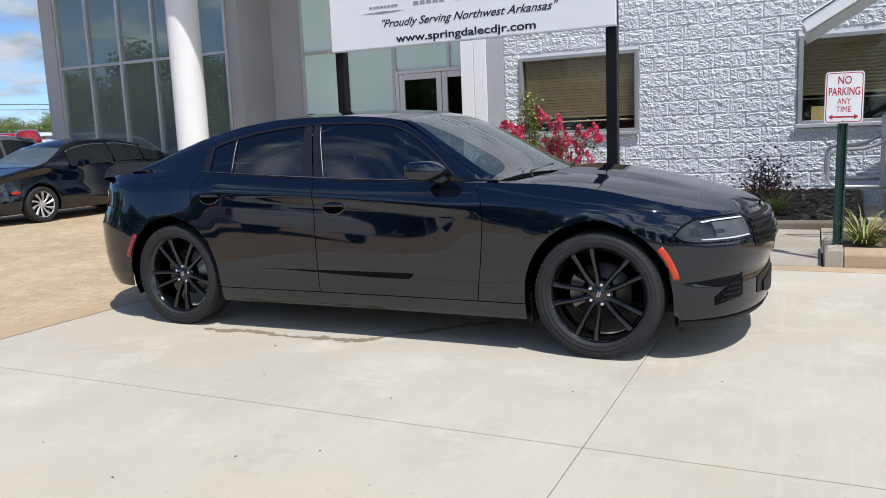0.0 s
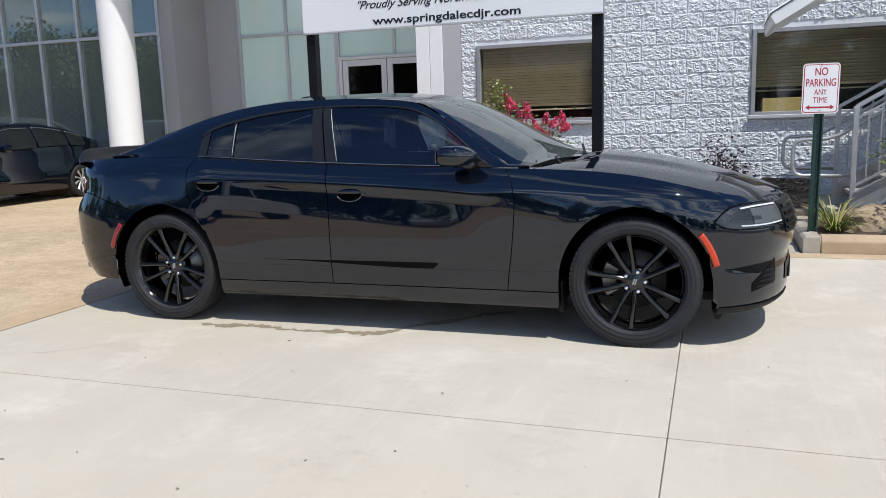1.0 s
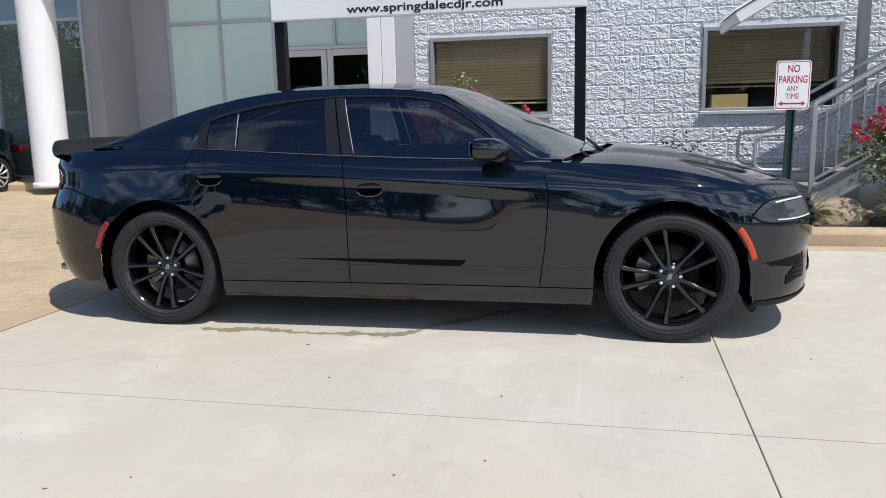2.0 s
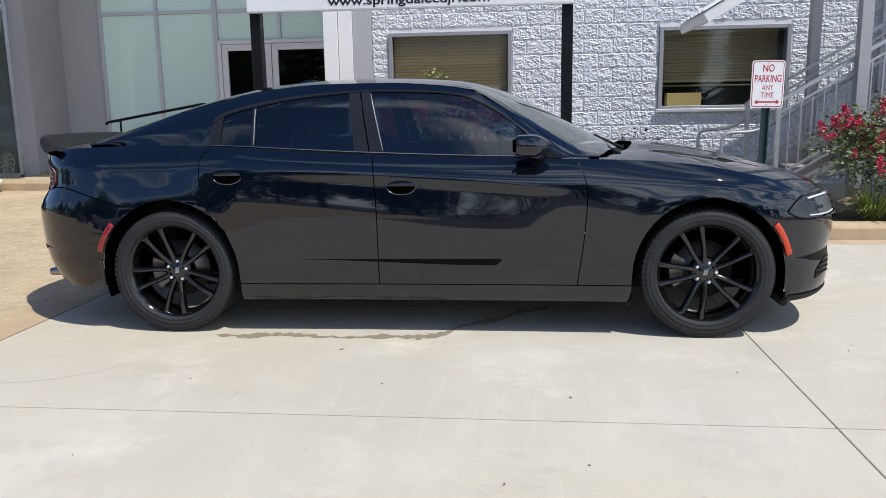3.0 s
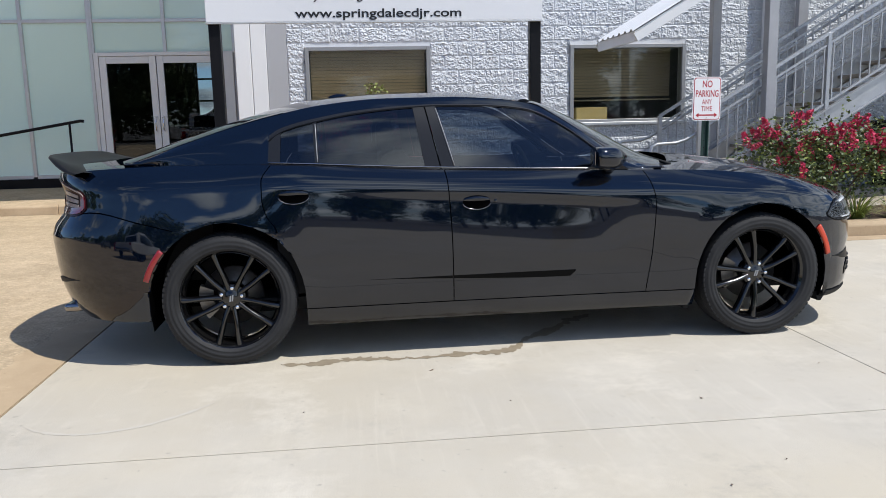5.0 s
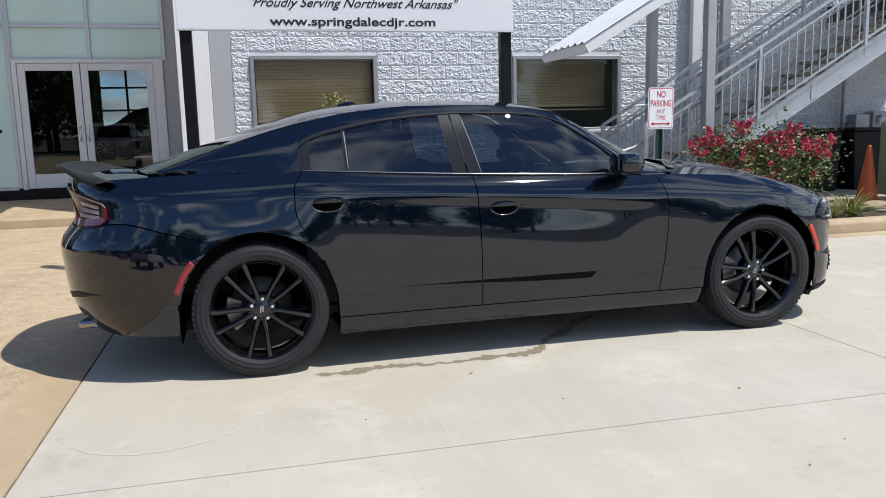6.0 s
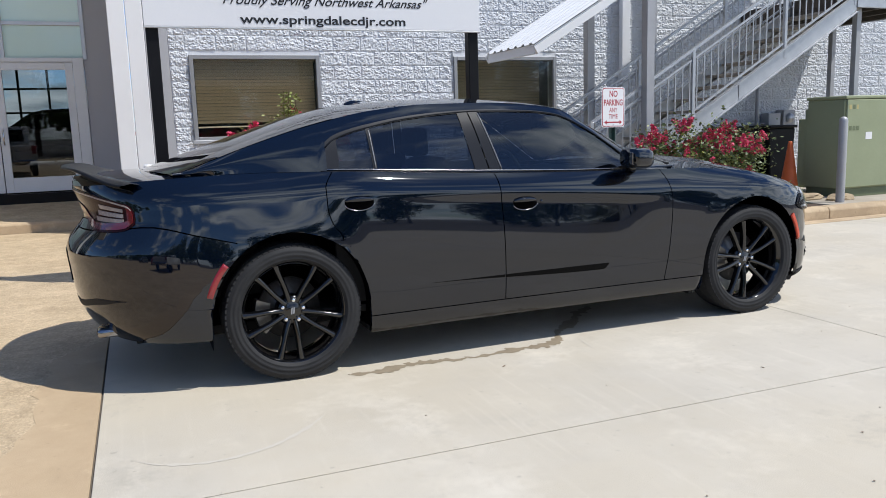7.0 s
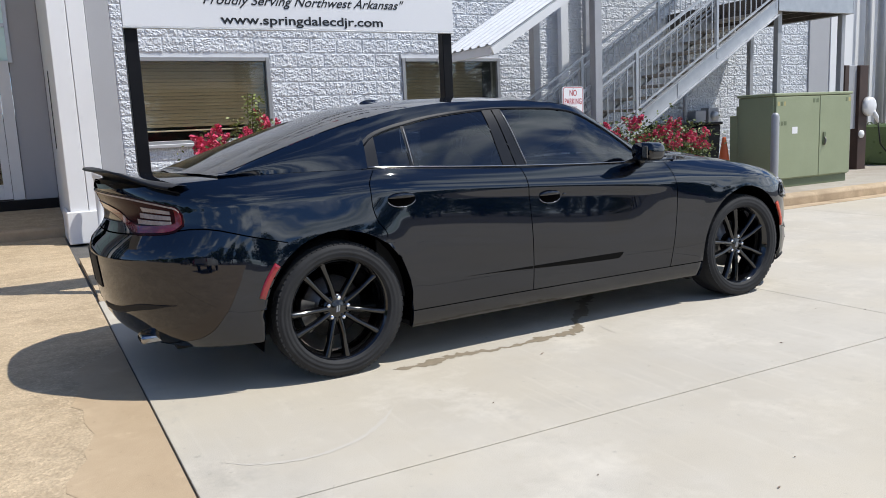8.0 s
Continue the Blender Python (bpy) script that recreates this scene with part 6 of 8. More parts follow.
def railing(y, x0, x1, posts):
    """Sloping railing: posts, top and bottom rails and upright bars."""
    rz = lambda x: string_top(x) + 0.93
    for p in posts:
        part("rail_post", box(p - 0.025, p + 0.025, y - 0.025, y + 0.025, string_top(p) - 0.12 if p > -0.4 else 0.14, rz(p), 0.003), M_GALV, stair)
    for dz, wd in ((0.0, 0.045), (-0.83, 0.03), (-0.13, 0.028)):
        part("rail", bar((x0, y, rz(x0) + dz), (x1, y, rz(x1) + dz), wd, wd * 0.8), M_GALV, stair)
    n = int((x1 - x0) / 0.118)
    for k in range(1, n):
        x = x0 + (x1 - x0) * k / n
        if min(abs(x - p) for p in posts) > 0.04:
            part("baluster", box(x - 0.007, x + 0.007, y - 0.007, y + 0.007, rz(x) - 0.83, rz(x) - 0.14), M_GALV, stair)
    # hand rail with a return loop at the foot
    yy = y + (0.06 if y > 9.5 else 0.06)
    hz = lambda x: string_top(x) + 0.72
    xe = -0.58
    loop = [(x1, yy, hz(x1)), (xe, yy, hz(xe)), (xe - 0.12, yy, hz(xe) - 0.035), (-0.94, yy, hz(xe) - 0.045), (-1.0, yy, hz(xe) - 0.075), (-1.02, yy, hz(xe) - 0.14), (-1.02, yy, 0.66), (-0.99, yy, 0.60), (-0.93, yy, 0.575), (-0.44, yy, 0.57)]
    part("hand_rail", tube(loop, 0.021, 10), M_GALV, stair, "round galvanised hand rail with a return loop", True)


for y in SY:
    railing(y, -0.44, SX1, (-0.44, 1.16, 2.75, 4.05))
# landing
LX0, LX1 = 4.085, 5.93
part("landing", box(LX0, LX1, 8.955, 9.005, 2.85, 3.12, 0.004), M_GALV, stair, "galvanised landing edge channel")
part("landing_edge", box(LX1 + 0.001, LX1 + 0.04, 8.955, 11.36, 2.85, 3.12, 0.004), M_GALV, stair)
part("landing_deck", box(LX0, LX1, 9.006, 11.36, 2.95, 3.12, 0.004), M_DECK, stair, "dark rusty underside of the landing deck")
for x in (LX0 + 0.03, 4.7, 5.3, LX1 - 0.05):
    part("deck_joist", box(x - 0.025, x + 0.025, 9.007, 11.35, 2.86, 2.949, 0.003), M_DECK, stair)
for x, y in ((4.27, 9.12), (5.87, 9.12), (5.72, 10.88)):
    part("landing_post", box(x - 0.045, x + 0.045, y - 0.045, y + 0.045, 0.14, 2.859, 0.004), M_GALV_D, stair, "grey square steel post")
for x in (4.14, 5.0, 5.9):
    part("rail_post", box(x - 0.025, x + 0.025, 8.965, 9.0, 3.121, 4.1, 0.003), M_GALV, stair)
part("rail", bar((4.14, 8.98, 4.1), (5.9, 8.98, 4.1), 0.045, 0.036), M_GALV, stair)

canopy = thing("stair_canopy", "white corrugated metal canopy on grey posts over the stair", "canopy", pose(0, 0, 0))
CX0, CZ0, CX1 = -1.30, 2.275, 5.6
rows = []
for k in range(2):
    x = (CX0, CX1)[k]
    row = []
    n = 7 * 9
    for j in range(n + 1):
        y = 8.93 + 1.46 * j / n
        ph = (j % 9)
        rib = 0.024 if ph in (3, 4, 5) else (0.0)
        row.append((x, y, CZ0 + (x - CX0) * SL + rib))
    rows.append(row)
rb = sheet(rows)
part("roof_sheet", rb, M_ROOFW, canopy, "white ribbed metal roof sheet")
part("underlay", prism([(CX0 + 0.02, CZ0 - 0.004), (CX1, CZ0 + (CX1 - CX0) * SL - 0.018), (CX1, CZ0 + (CX1 - CX0) * SL - 0.03), (CX0 + 0.02, CZ0 - 0.02)], "y", 8.95, 10.38), M_WFRAME, canopy)
for y in (8.95, 10.38):
    part("edge_beam", bar((CX0 + 0.03, y, CZ0 - 0.075), (CX1, y, CZ0 - 0.075 + (CX1 - CX0 - 0.03) * SL), 0.04, 0.10), M_WFRAME, canopy, "white canopy edge beam")
part("eave_beam", box(CX0 + 0.03, CX0 + 0.07, 8.975, 10.355, CZ0 - 0.115, CZ0 - 0.015, 0.004), M_WFRAME, canopy, "white canopy eave beam")
for x, y in ((0.38, 9.0 - 0.075), (0.34, 10.30)):
    part("post", box(x - 0.06, x + 0.06, y - 0.06, y + 0.06, 0.14, CZ0 - 0.12 + (x - CX0) * SL, 0.004), M_GALV_D, canopy, "grey square canopy post")
for x, y in ((1.64, 11.30), (2.15, 11.28)):
    part("post", box(x - 0.075, x + 0.075, y - 0.05, y + 0.05, 0.14, 6.4, 0.004), M_WFRAME if x < 2 else M_GALV_D, canopy, "tall square post against the wall")

# ---- entrance hand rail ----
er = thing("ramp_rail", "black steel ramp hand rail at the entrance", "hand rail", pose(0, 0, 0))
part("rail", tube([(-11.14, 14.06, 1.08), (-11.1, 14.06, 1.118), (-9.22, 14.06, 1.425), (-9.16, 14.06, 1.42)], 0.026, 8), M_BLACKM, er, "", True)
for x in (-10.85, -9.40):
    part("post", tube([(x, 14.06, 0.24), (x, 14.06, 1.118 + (x + 11.1) * 0.163)], 0.02, 8), M_BLACKM, er, "", True)

# ---- transformer cabinet and its neighbours ----
tr = thing("utility_cabinet", "olive green steel transformer cabinet with two doors", "utility cabinet", pose(3.15, 8.25, 0.145))
part("body", box(0.0, 1.78, 0.02, 0.66, 0.12, 1.36, 0.012), M_TRANS, tr, "olive green steel housing")
part("base", box(0.02, 1.74, 0.03, 0.65, 0.0, 0.12, 0.004), M_TRANS_D, tr, "dark olive base")
part("lid", box(-0.015, 1.795, -0.015, 0.68, 1.361, 1.405, 0.01), M_TRANS, tr)
part("cooling_box", box(0.04, 1.70, 0.662, 0.74, 0.10, 1.24, 0.01), M_TRANS, tr, "dark green cooling box")
part("cooling_box", box(0.06, 1.66, 0.742, 0.88, 0.10, 1.10, 0.01), M_TRANS, tr)
for x0, x1 in ((0.02, 1.005), (1.015, 1.76)):
    part("door", box(x0, x1, -0.012, 0.018, 0.14, 1.35, 0.006), M_TRANS, tr, "olive green steel door")
part("latch", box(1.09, 1.15, -0.03, -0.013, 0.60, 0.80, 0.008), M_TRANS_D, tr, "dark padlocked latch")
part("padlock", tube([(1.12, -0.035, 0.72), (1.12, -0.05, 0.66), (1.09, -0.045, 0.60)], 0.012, 6), M_STEEL, tr, "", True)
for x, z, w in ((0.05, 1.22, 0.045), (0.12, 1.22, 0.045), (0.19, 1.22, 0.03), (0.84, 1.25, 0.05), (0.92, 1.25, 0.05), (1.62, 1.25, 0.04), (1.69, 1.25, 0.05)):
    part("label_bar", box(x, x + w, -0.0145, -0.0125, z, z + 0.06), M_YELLOW if int(x * 100) % 2 else M_TRANS_D, tr)
for x, z in ((0.06, 0.93), (0.13, 0.93), (0.20, 0.93)):
    part("label_bar", box(x, x + 0.05, -0.0145, -0.0125, z, z + 0.06), M_TRANS_D, tr)
part("sticker", box(0.38, 0.50, -0.0145, -0.0125, 0.80, 0.90), M_SIGN, tr, "small white sticker")

boll = thing("pipe_bollard", "grey galvanised pipe bollard in front of the cabinet", "bollard", pose(2.68, 7.86, 0.0))
part("pipe", revolve([(0.0, 1.27), (0.03, 1.265), (0.05, 1.24), (0.055, 1.21), (0.055, 0.10)], axis="z", sides=24), M_GALV_D, boll, "", True)
cone = thing("traffic_cone", "orange rubber traffic cone under the stair", "cone", pose(2.86, 8.92, 0.145))
part("cone_body", revolve([(0.0, 0.79), (0.025, 0.79), (0.03, 0.77), (0.14, 0.04)], axis="z", sides=28), M_CONE, cone, "", True)
part("cone_base", box(-0.18, 0.18, -0.18, 0.18, 0.0, 0.04, 0.012), M_CONE, cone)
bin_ = thing("bin", "black plastic wheeled bin under the stair", "bin", pose(4.47, 10.97, 0.145))
bb = prism([(-0.24, 0.0), (0.24, 0.0), (0.30, 0.95), (-0.30, 0.95)], "y", -0.27, 0.27, bevel=0.02)
part("tub", bb, M_PLASTB, bin_)
part("lid", box(-0.32, 0.32, -0.31, 0.30, 0.951, 1.0, 0.02), M_PLASTB, bin_)
copy_thing(bin_, pose(3.66, 10.97, 0.145))
meter = thing("meter_box", "grey electrical boxes fixed low on the block wall", "meter box", pose(4.92, 11.30, 0.16))
part("case", box(-0.28, 0.0, -0.10, 0.10, 0.85, 1.2, 0.01), M_GALV_D, meter)
part("case", box(0.06, 0.34, -0.10, 0.10, 0.95, 1.25, 0.01), M_GALV_D, meter)
part("meter_dome", revolve([(0.0, -0.17), (0.07, -0.16), (0.09, -0.12), (0.09, -0.10)], (0.2, 0, 1.1), "y", 20), M_GALV, meter, "", True)
part("conduit", tube([(-0.42, 0, 1.0), (-0.2, 0, 1.02), (0.1, 0, 1.1)], 0.02, 8), M_GALV_D, meter, "", True)
part("conduit", tube([(-0.46, 0, -0.015), (-0.46, 0, 2.6)], 0.035, 8), M_GALV_D, meter, "", True)

ev = thing("charging_post", "dark brown board post with a white charging unit and cable", "charging post", pose(7.2, 9.6, 0.0))
part("board_post", box(-0.17, 0.08, -0.08, 0.08, 0.1, 2.05, 0.006), M_BROWNW, ev, "dark brown timber post")
part("board_face", box(-0.479, -0.171, -0.02, 0.02, 0.9, 2.05, 0.004), M_GALV_D, ev, "grey backing board")
part("board_post", box(-0.60, -0.48, -0.08, 0.08, 0.1, 2.05, 0.006), M_BROWNW, ev)
part("charger", revolve([(0.0, -0.18), (0.12, -0.18), (0.17, -0.15), (0.18, -0.085), (0.0, -0.085)], (0.08, 0.0, 1.30), "y", 28), M_WHITEP, ev, "white round charging unit", True)
part("plug", tube([(0.14, -0.15, 1.2), (0.24, -0.16, 1.1), (0.30, -0.16, 1.0)], [0.05, 0.04, 0.02], 8), M_WHITEP, ev, "", True)
part("cable", tube([(0.30, -0.16, 1.0), (0.36, -0.18, 0.6), (0.7, -0.25, 0.25), (1.1, -0.4, 0.17), (1.5, -0.5, 0.17)], 0.014, 6), M_PLASTB, ev, "", True)
part("outlet", revolve([(0.0, -0.12), (0.07, -0.11), (0.075, -0.085)], (-0.09, 0, 0.80), "y", 16), M_WHITEP, ev, "", True)
for x, y, r, mt in ((9.85, 11.25, 0.06, M_GALV_D), (10.25, 11.2, 0.09, M_GALV_D), (10.6, 11.3, 0.05, M_GALV_D)):
    dn = thing("downpipe", "grey downpipe on the white wall", "pipe", pose(x, y, 0.0), group="pipes on the white wall")
    part("pipe", tube([(0, 0, 0.14), (0, 0, 6.5)], r, 12), mt, dn, "", True)
sp = thing("standpipe", "white-painted standpipe with a cap beside the pilaster", "pipe", pose(-5.85, 11.10, 0.0))
part("pipe", revolve([(0.0, 0.93), (0.05, 0.93), (0.055, 0.90), (0.055, 0.85), (0.042, 0.845), (0.042, 0.16), (0.07, 0.14), (0.085, 0.10), (0.09, 0.0)], axis="z", sides=20), M_WFRAME, sp, "", True)

# ---- water stain ----
def stain():
    rows = []
    rng = random.Random(3)
    path = [(-5.02, 4.12), (-4.85, 4.10), (-4.6, 4.15), (-4.3, 4.10), (-4.05, 4.13), (-3.80, 4.14), (-3.68, 4.20), (-3.62, 4.34), (-3.5, 4.46), (-3.36, 4.56), (-3.25, 4.72), (-3.05, 4.86)]
    n = 220
    for i in range(n + 1):
        t = i / n * (len(path) - 1)
        k = min(int(t), len(path) - 2)
        f = t - k
        x, y = path[k][0] + (path[k + 1][0] - path[k][0]) * f, path[k][1] + (path[k + 1][1] - path[k][1]) * f
        hw = 0.034 + 0.040 * noise.noise((x * 8, 1.3, 0)) + 0.030 * noise.noise((x * 31, 4.3, 0))
        hw = max(0.012, hw) * (smooth(0, 6, i) * smooth(0, 6, n - i) + 0.02)
        o = 0.03 * noise.noise((x * 14, 7.0, 0)) + 0.02 * noise.noise((x * 47, 2.0, 0))
        j = 0.03 * noise.noise((x * 60, 9.0, 0))
        rows.append([(x + j, y + o - hw, 0.0015), (x, y + o, 0.003), (x - j, y + o + hw, 0.0015)])
    ob = part("water_stain", sheet(rows), M_STAIN)
    return tagged(ob, "brown damp drip stain on the concrete beside the car", "stain", kind="structure")


M_STAIN = surf("damp_concrete", (0.235, 0.19, 0.13), (0.29, 0.24, 0.17), rough=0.6, scale=18, fine=150)
stain()


def litter():
    """Dark bits of leaf and grit lying on the paving."""
    rng = random.Random(17)
    bm = bmesh.new()
    for k in range(34):
        x, y = rng.uniform(-5.9, 1.6), rng.uniform(1.0, 4.0)
        m = pose(x, y, 0.003, rng.gauss(0, 6), rng.gauss(0, 6), rng.uniform(0, 360))
        l, w = rng.choice((0.005, 0.007, 0.010, 0.018)) * rng.uniform(0.7, 1.2), rng.uniform(0.003, 0.005)
        vs = [bm.verts.new(m @ Vector(p)) for p in ((-l, 0, 0), (0, -w, 0.002), (l, 0, 0.004), (0, w, 0.003), (0, 0, -0.002))]
        for f in ((0, 1, 3), (1, 2, 3), (0, 4, 1), (1, 4, 2), (2, 4, 3), (3, 4, 0)):
            bm.faces.new([vs[i] for i in f])
    ob = part("grit", bm, M_CHIP)
    tagged(ob, "small dark bits of leaf and grit on the paving", "grit", kind="stuff")


litter()


def scuff(pts, width, label):
    """A pale rubbed mark on the paving along a curve."""
    fx, fy = curve([(i, p[0]) for i, p in enumerate(pts)]), curve([(i, p[1]) for i, p in enumerate(pts)])
    rows, n = [], 60
    for k in range(n + 1):
        t = (len(pts) - 1) * k / n
        a, b = Vector((fx(t - 0.05), fy(t - 0.05))), Vector((fx(t + 0.05), fy(t + 0.05)))
        d = (b - a).normalized()
        w = width * (0.55 + 0.6 * noise.noise((t * 5, 3.0, width * 90))) * (smooth(0, 8, k) * smooth(0, 8, n - k) + 0.03)
        rows.append([(fx(t) - d.y * w, fy(t) + d.x * w, 0.0012), (fx(t) + d.y * w, fy(t) - d.x * w, 0.0012)])
    tagged(part("scuff_mark", sheet(rows), M_SCUFF), label, "scuff mark", kind="structure")


scuff([(-6.10, 3.43), (-5.97, 3.33), (-5.78, 3.28), (-5.59, 3.32), (-5.40, 3.45), (-5.25, 3.62)], 0.016, "pale curved scuff on the concrete")
scuff([(-3.60, 3.95), (-3.55, 4.17), (-3.44, 4.19)], 0.013, "pale scrape on the concrete")

def worn_strip():
    """A smooth brown band where the old paving meets the new slabs."""
    rows, n = [], 90
    for k in range(n + 1):
        y = -3.0 + 8.6 * k / n
        w = (0.30 + 0.16 * noise.noise((y * 1.3, 5.0, 0)) + 0.07 * noise.noise((y * 6.0, 8.0, 0))) * (smooth(0, 5, k) * smooth(0, 5, n - k) + 0.05)
        rows.append([(-6.251 - w * q, y + 0.02 * noise.noise((y * 9, q * 5, 1)), 0.0) for q in (0.0, 0.4, 0.75, 1.0)])
    tagged(part("worn_strip", sheet(rows), M_STRIP), "smooth brown worn band along the edge of the old paving", "paving", kind="structure")


M_STRIP = concrete("brown_worn_paving", (0.53, 0.405, 0.265), (0.47, 0.35, 0.22), (0.40, 0.29, 0.18))
worn_strip()

# ---- plants ----
def leaf_cloud(name, pts, size, material, parent, rng, flat=0.5, kind="stuff", label=""):
    """Many small pointed leaves at the given places, as one part."""
    verts, faces = [], []
    for p in pts:
        d = Vector((rng.gauss(0, 1), rng.gauss(0, 1), rng.gauss(0, flat))).normalized()
        s = d.cross(Vector((rng.gauss(0, 1), rng.gauss(0, 1), rng.gauss(0, 1)))).normalized()
        k = size * rng.uniform(0.6, 1.3)
        p = Vector(p)
        n = len(verts)
        verts += [p, p + d * k * 0.5 + s * k * 0.28, p + d * k, p + d * k * 0.5 - s * k * 0.28]
        faces.append((n, n + 1, n + 2, n + 3))
    me = bpy.data.meshes.new(name)
    me.from_pydata(verts, [], faces)
    me.materials.append(material)
    ob = new(name, me)
    ob.parent = parent
    return tagged(ob, label, kind=kind)


def panicle_mesh(seed):
    """A cone-shaped cluster of crinkled petals."""
    rng = random.Random(seed)
    bm = bmesh.new()
    for k in range(110):
        t = rng.random()
        r = 0.052 * (1 - t * 0.75) * math.sqrt(rng.random())
        a = rng.uniform(0, 2 * math.pi)
        c = Vector((r * math.cos(a), r * math.sin(a), 0.16 * t))
        d = (Vector((math.cos(a), math.sin(a), 0.4)) + Vector((rng.gauss(0, 0.5), rng.gauss(0, 0.5), rng.gauss(0, 0.5)))).normalized()
        s = d.cross(Vector((rng.gauss(0, 1), rng.gauss(0, 1), rng.gauss(0, 1)))).normalized()
        k2 = rng.uniform(0.010, 0.021)
        bm.faces.new([bm.verts.new(v) for v in (c - s * k2, c + d * k2, c + s * k2, c - d * k2 * 0.5)])
    return link_mesh("blossom", bm, M_PINK)


PANICLES = [panicle_mesh(s) for s in range(6)]


def crape(name, label, x, y, z, rx, ry, h, flowers, leaves, seed, shoots=0, lean=0.0, reach=0.0):
    rng = random.Random(seed)
    ob = thing(name, label, "flowering shrub", pose(x, y, z), group="crimson flowering shrubs")
    tips, leafpts, newpts = [], [], []
    for k in range(16):
        a, q = rng.uniform(0, 2 * math.pi), math.sqrt(rng.random())
        top = Vector((rx * q * math.cos(a) + lean, ry * q * math.sin(a) - reach, h * rng.uniform(0.72, 1.0) * (1 - 0.35 * q * q)))
        base = Vector((rng.uniform(-0.08, 0.08), rng.uniform(-0.08, 0.08), -0.03))
        mid = base.lerp(top, 0.5) + Vector((rng.gauss(0, 0.05), rng.gauss(0, 0.05), 0.06))
        part("stem", tube([base, mid, top], [0.014, 0.009, 0.004], 5), M_BARK, ob)
        for t in range(3):
            f = rng.uniform(0.35, 0.75)
            b0 = base.lerp(mid, f * 2) if f < 0.5 else mid.lerp(top, f * 2 - 1)
            tips.append(b0 + Vector((rng.gauss(0, rx * 0.4), rng.gauss(0, ry * 0.4), rng.uniform(0.05, 0.3) * h)))
        tips.append(top)
    for p in tips:
        for k in range(leaves // len(tips)):
            q = p + Vector((rng.gauss(0, 0.10), rng.gauss(0, 0.10), rng.gauss(-0.05, 0.13)))
            if q.z > 0.02:
                leafpts.append(q)
    for k in range(shoots):
        b0 = rng.choice(tips)
        for j in range(26):
            newpts.append(b0 + Vector((rng.gauss(0, 0.03), rng.gauss(0, 0.03), 0.30 * j / 26 + rng.gauss(0, 0.015))))
    leaf_cloud("foliage", leafpts, 0.05, M_LEAF, ob, rng, label="small green leaves")
    if newpts:
        leaf_cloud("new_shoots", newpts, 0.04, M_LEAF_Y, ob, rng, label="yellow-green young shoots")
    leaf_cloud("young_foliage", [p + Vector((0, 0, 0.03)) for p in leafpts[::4]], 0.045, M_LEAF_Y, ob, rng)
    order = sorted(tips, key=lambda p: -p.z + rng.gauss(0, 0.12))
    for k in range(flowers):
        p = order[k % len(order)] + Vector((rng.gauss(0, 0.05), rng.gauss(0, 0.05), rng.gauss(0, 0.03)))
        f = new("blossom", rng.choice(PANICLES))
        f.parent = ob
        s = rng.uniform(0.7, 1.3) if y < 9 else rng.uniform(0.85, 1.4)
        f.matrix_local = pose(*p, rng.gauss(0, 35), rng.gauss(0, 35), rng.uniform(0, 360)) @ Matrix.Diagonal((s, s, s, 1))
    return ob


crape("flowering_shrub", "crimson-flowered shrub in the island beside the stair", 0.66, 8.12, 0.12, 0.80, 0.45, 1.18, 95, 6500, 11, 3)
crape("flowering_shrub", "crimson-flowered shrub before the office window", -4.30, 10.0, 0.13, 0.66, 0.26, 1.43, 78, 1500, 12, 2, reach=0.75)


def shoots(x, y, z, h):
    """A tuft of thin upright stems with yellow-green young leaves."""
    rng = random.Random(41)
    ob = thing("young_shoots", "tall yellow-green young shoots growing beside the crimson shrub", "shrub", pose(x, y, z))
    pts = []
    for k in range(7):
        a = rng.uniform(0, 6.28)
        top = Vector((0.16 * math.cos(a), 0.10 * math.sin(a) - 0.75, h * rng.uniform(0.78, 1.0)))
        mid = Vector((top.x * 0.6, top.y * 0.8, top.z * 0.5))
        part("stem", tube([(0, 0, -0.03), mid, top], [0.008, 0.006, 0.003], 5), M_BARK, ob)
        for j in range(120):
            pts.append(mid.lerp(top, rng.uniform(0.15, 1.0)) + Vector((rng.gauss(0, 0.022), rng.gauss(0, 0.022), 0)))
    leaf_cloud("foliage", pts, 0.045, M_LEAF_Y, ob, rng)


shoots(-4.38, 9.98, 0.13, 1.64)
sm = crape("flowering_shrub", "small sparse dull purple shrub against the wall", -1.72, 10.75, 0.22, 0.24, 0.16, 0.56, 0, 700, 13)
for ob in sm.children:
    if "foliage" in ob.name:
        ob.data.materials[0] = M_LEAF_P


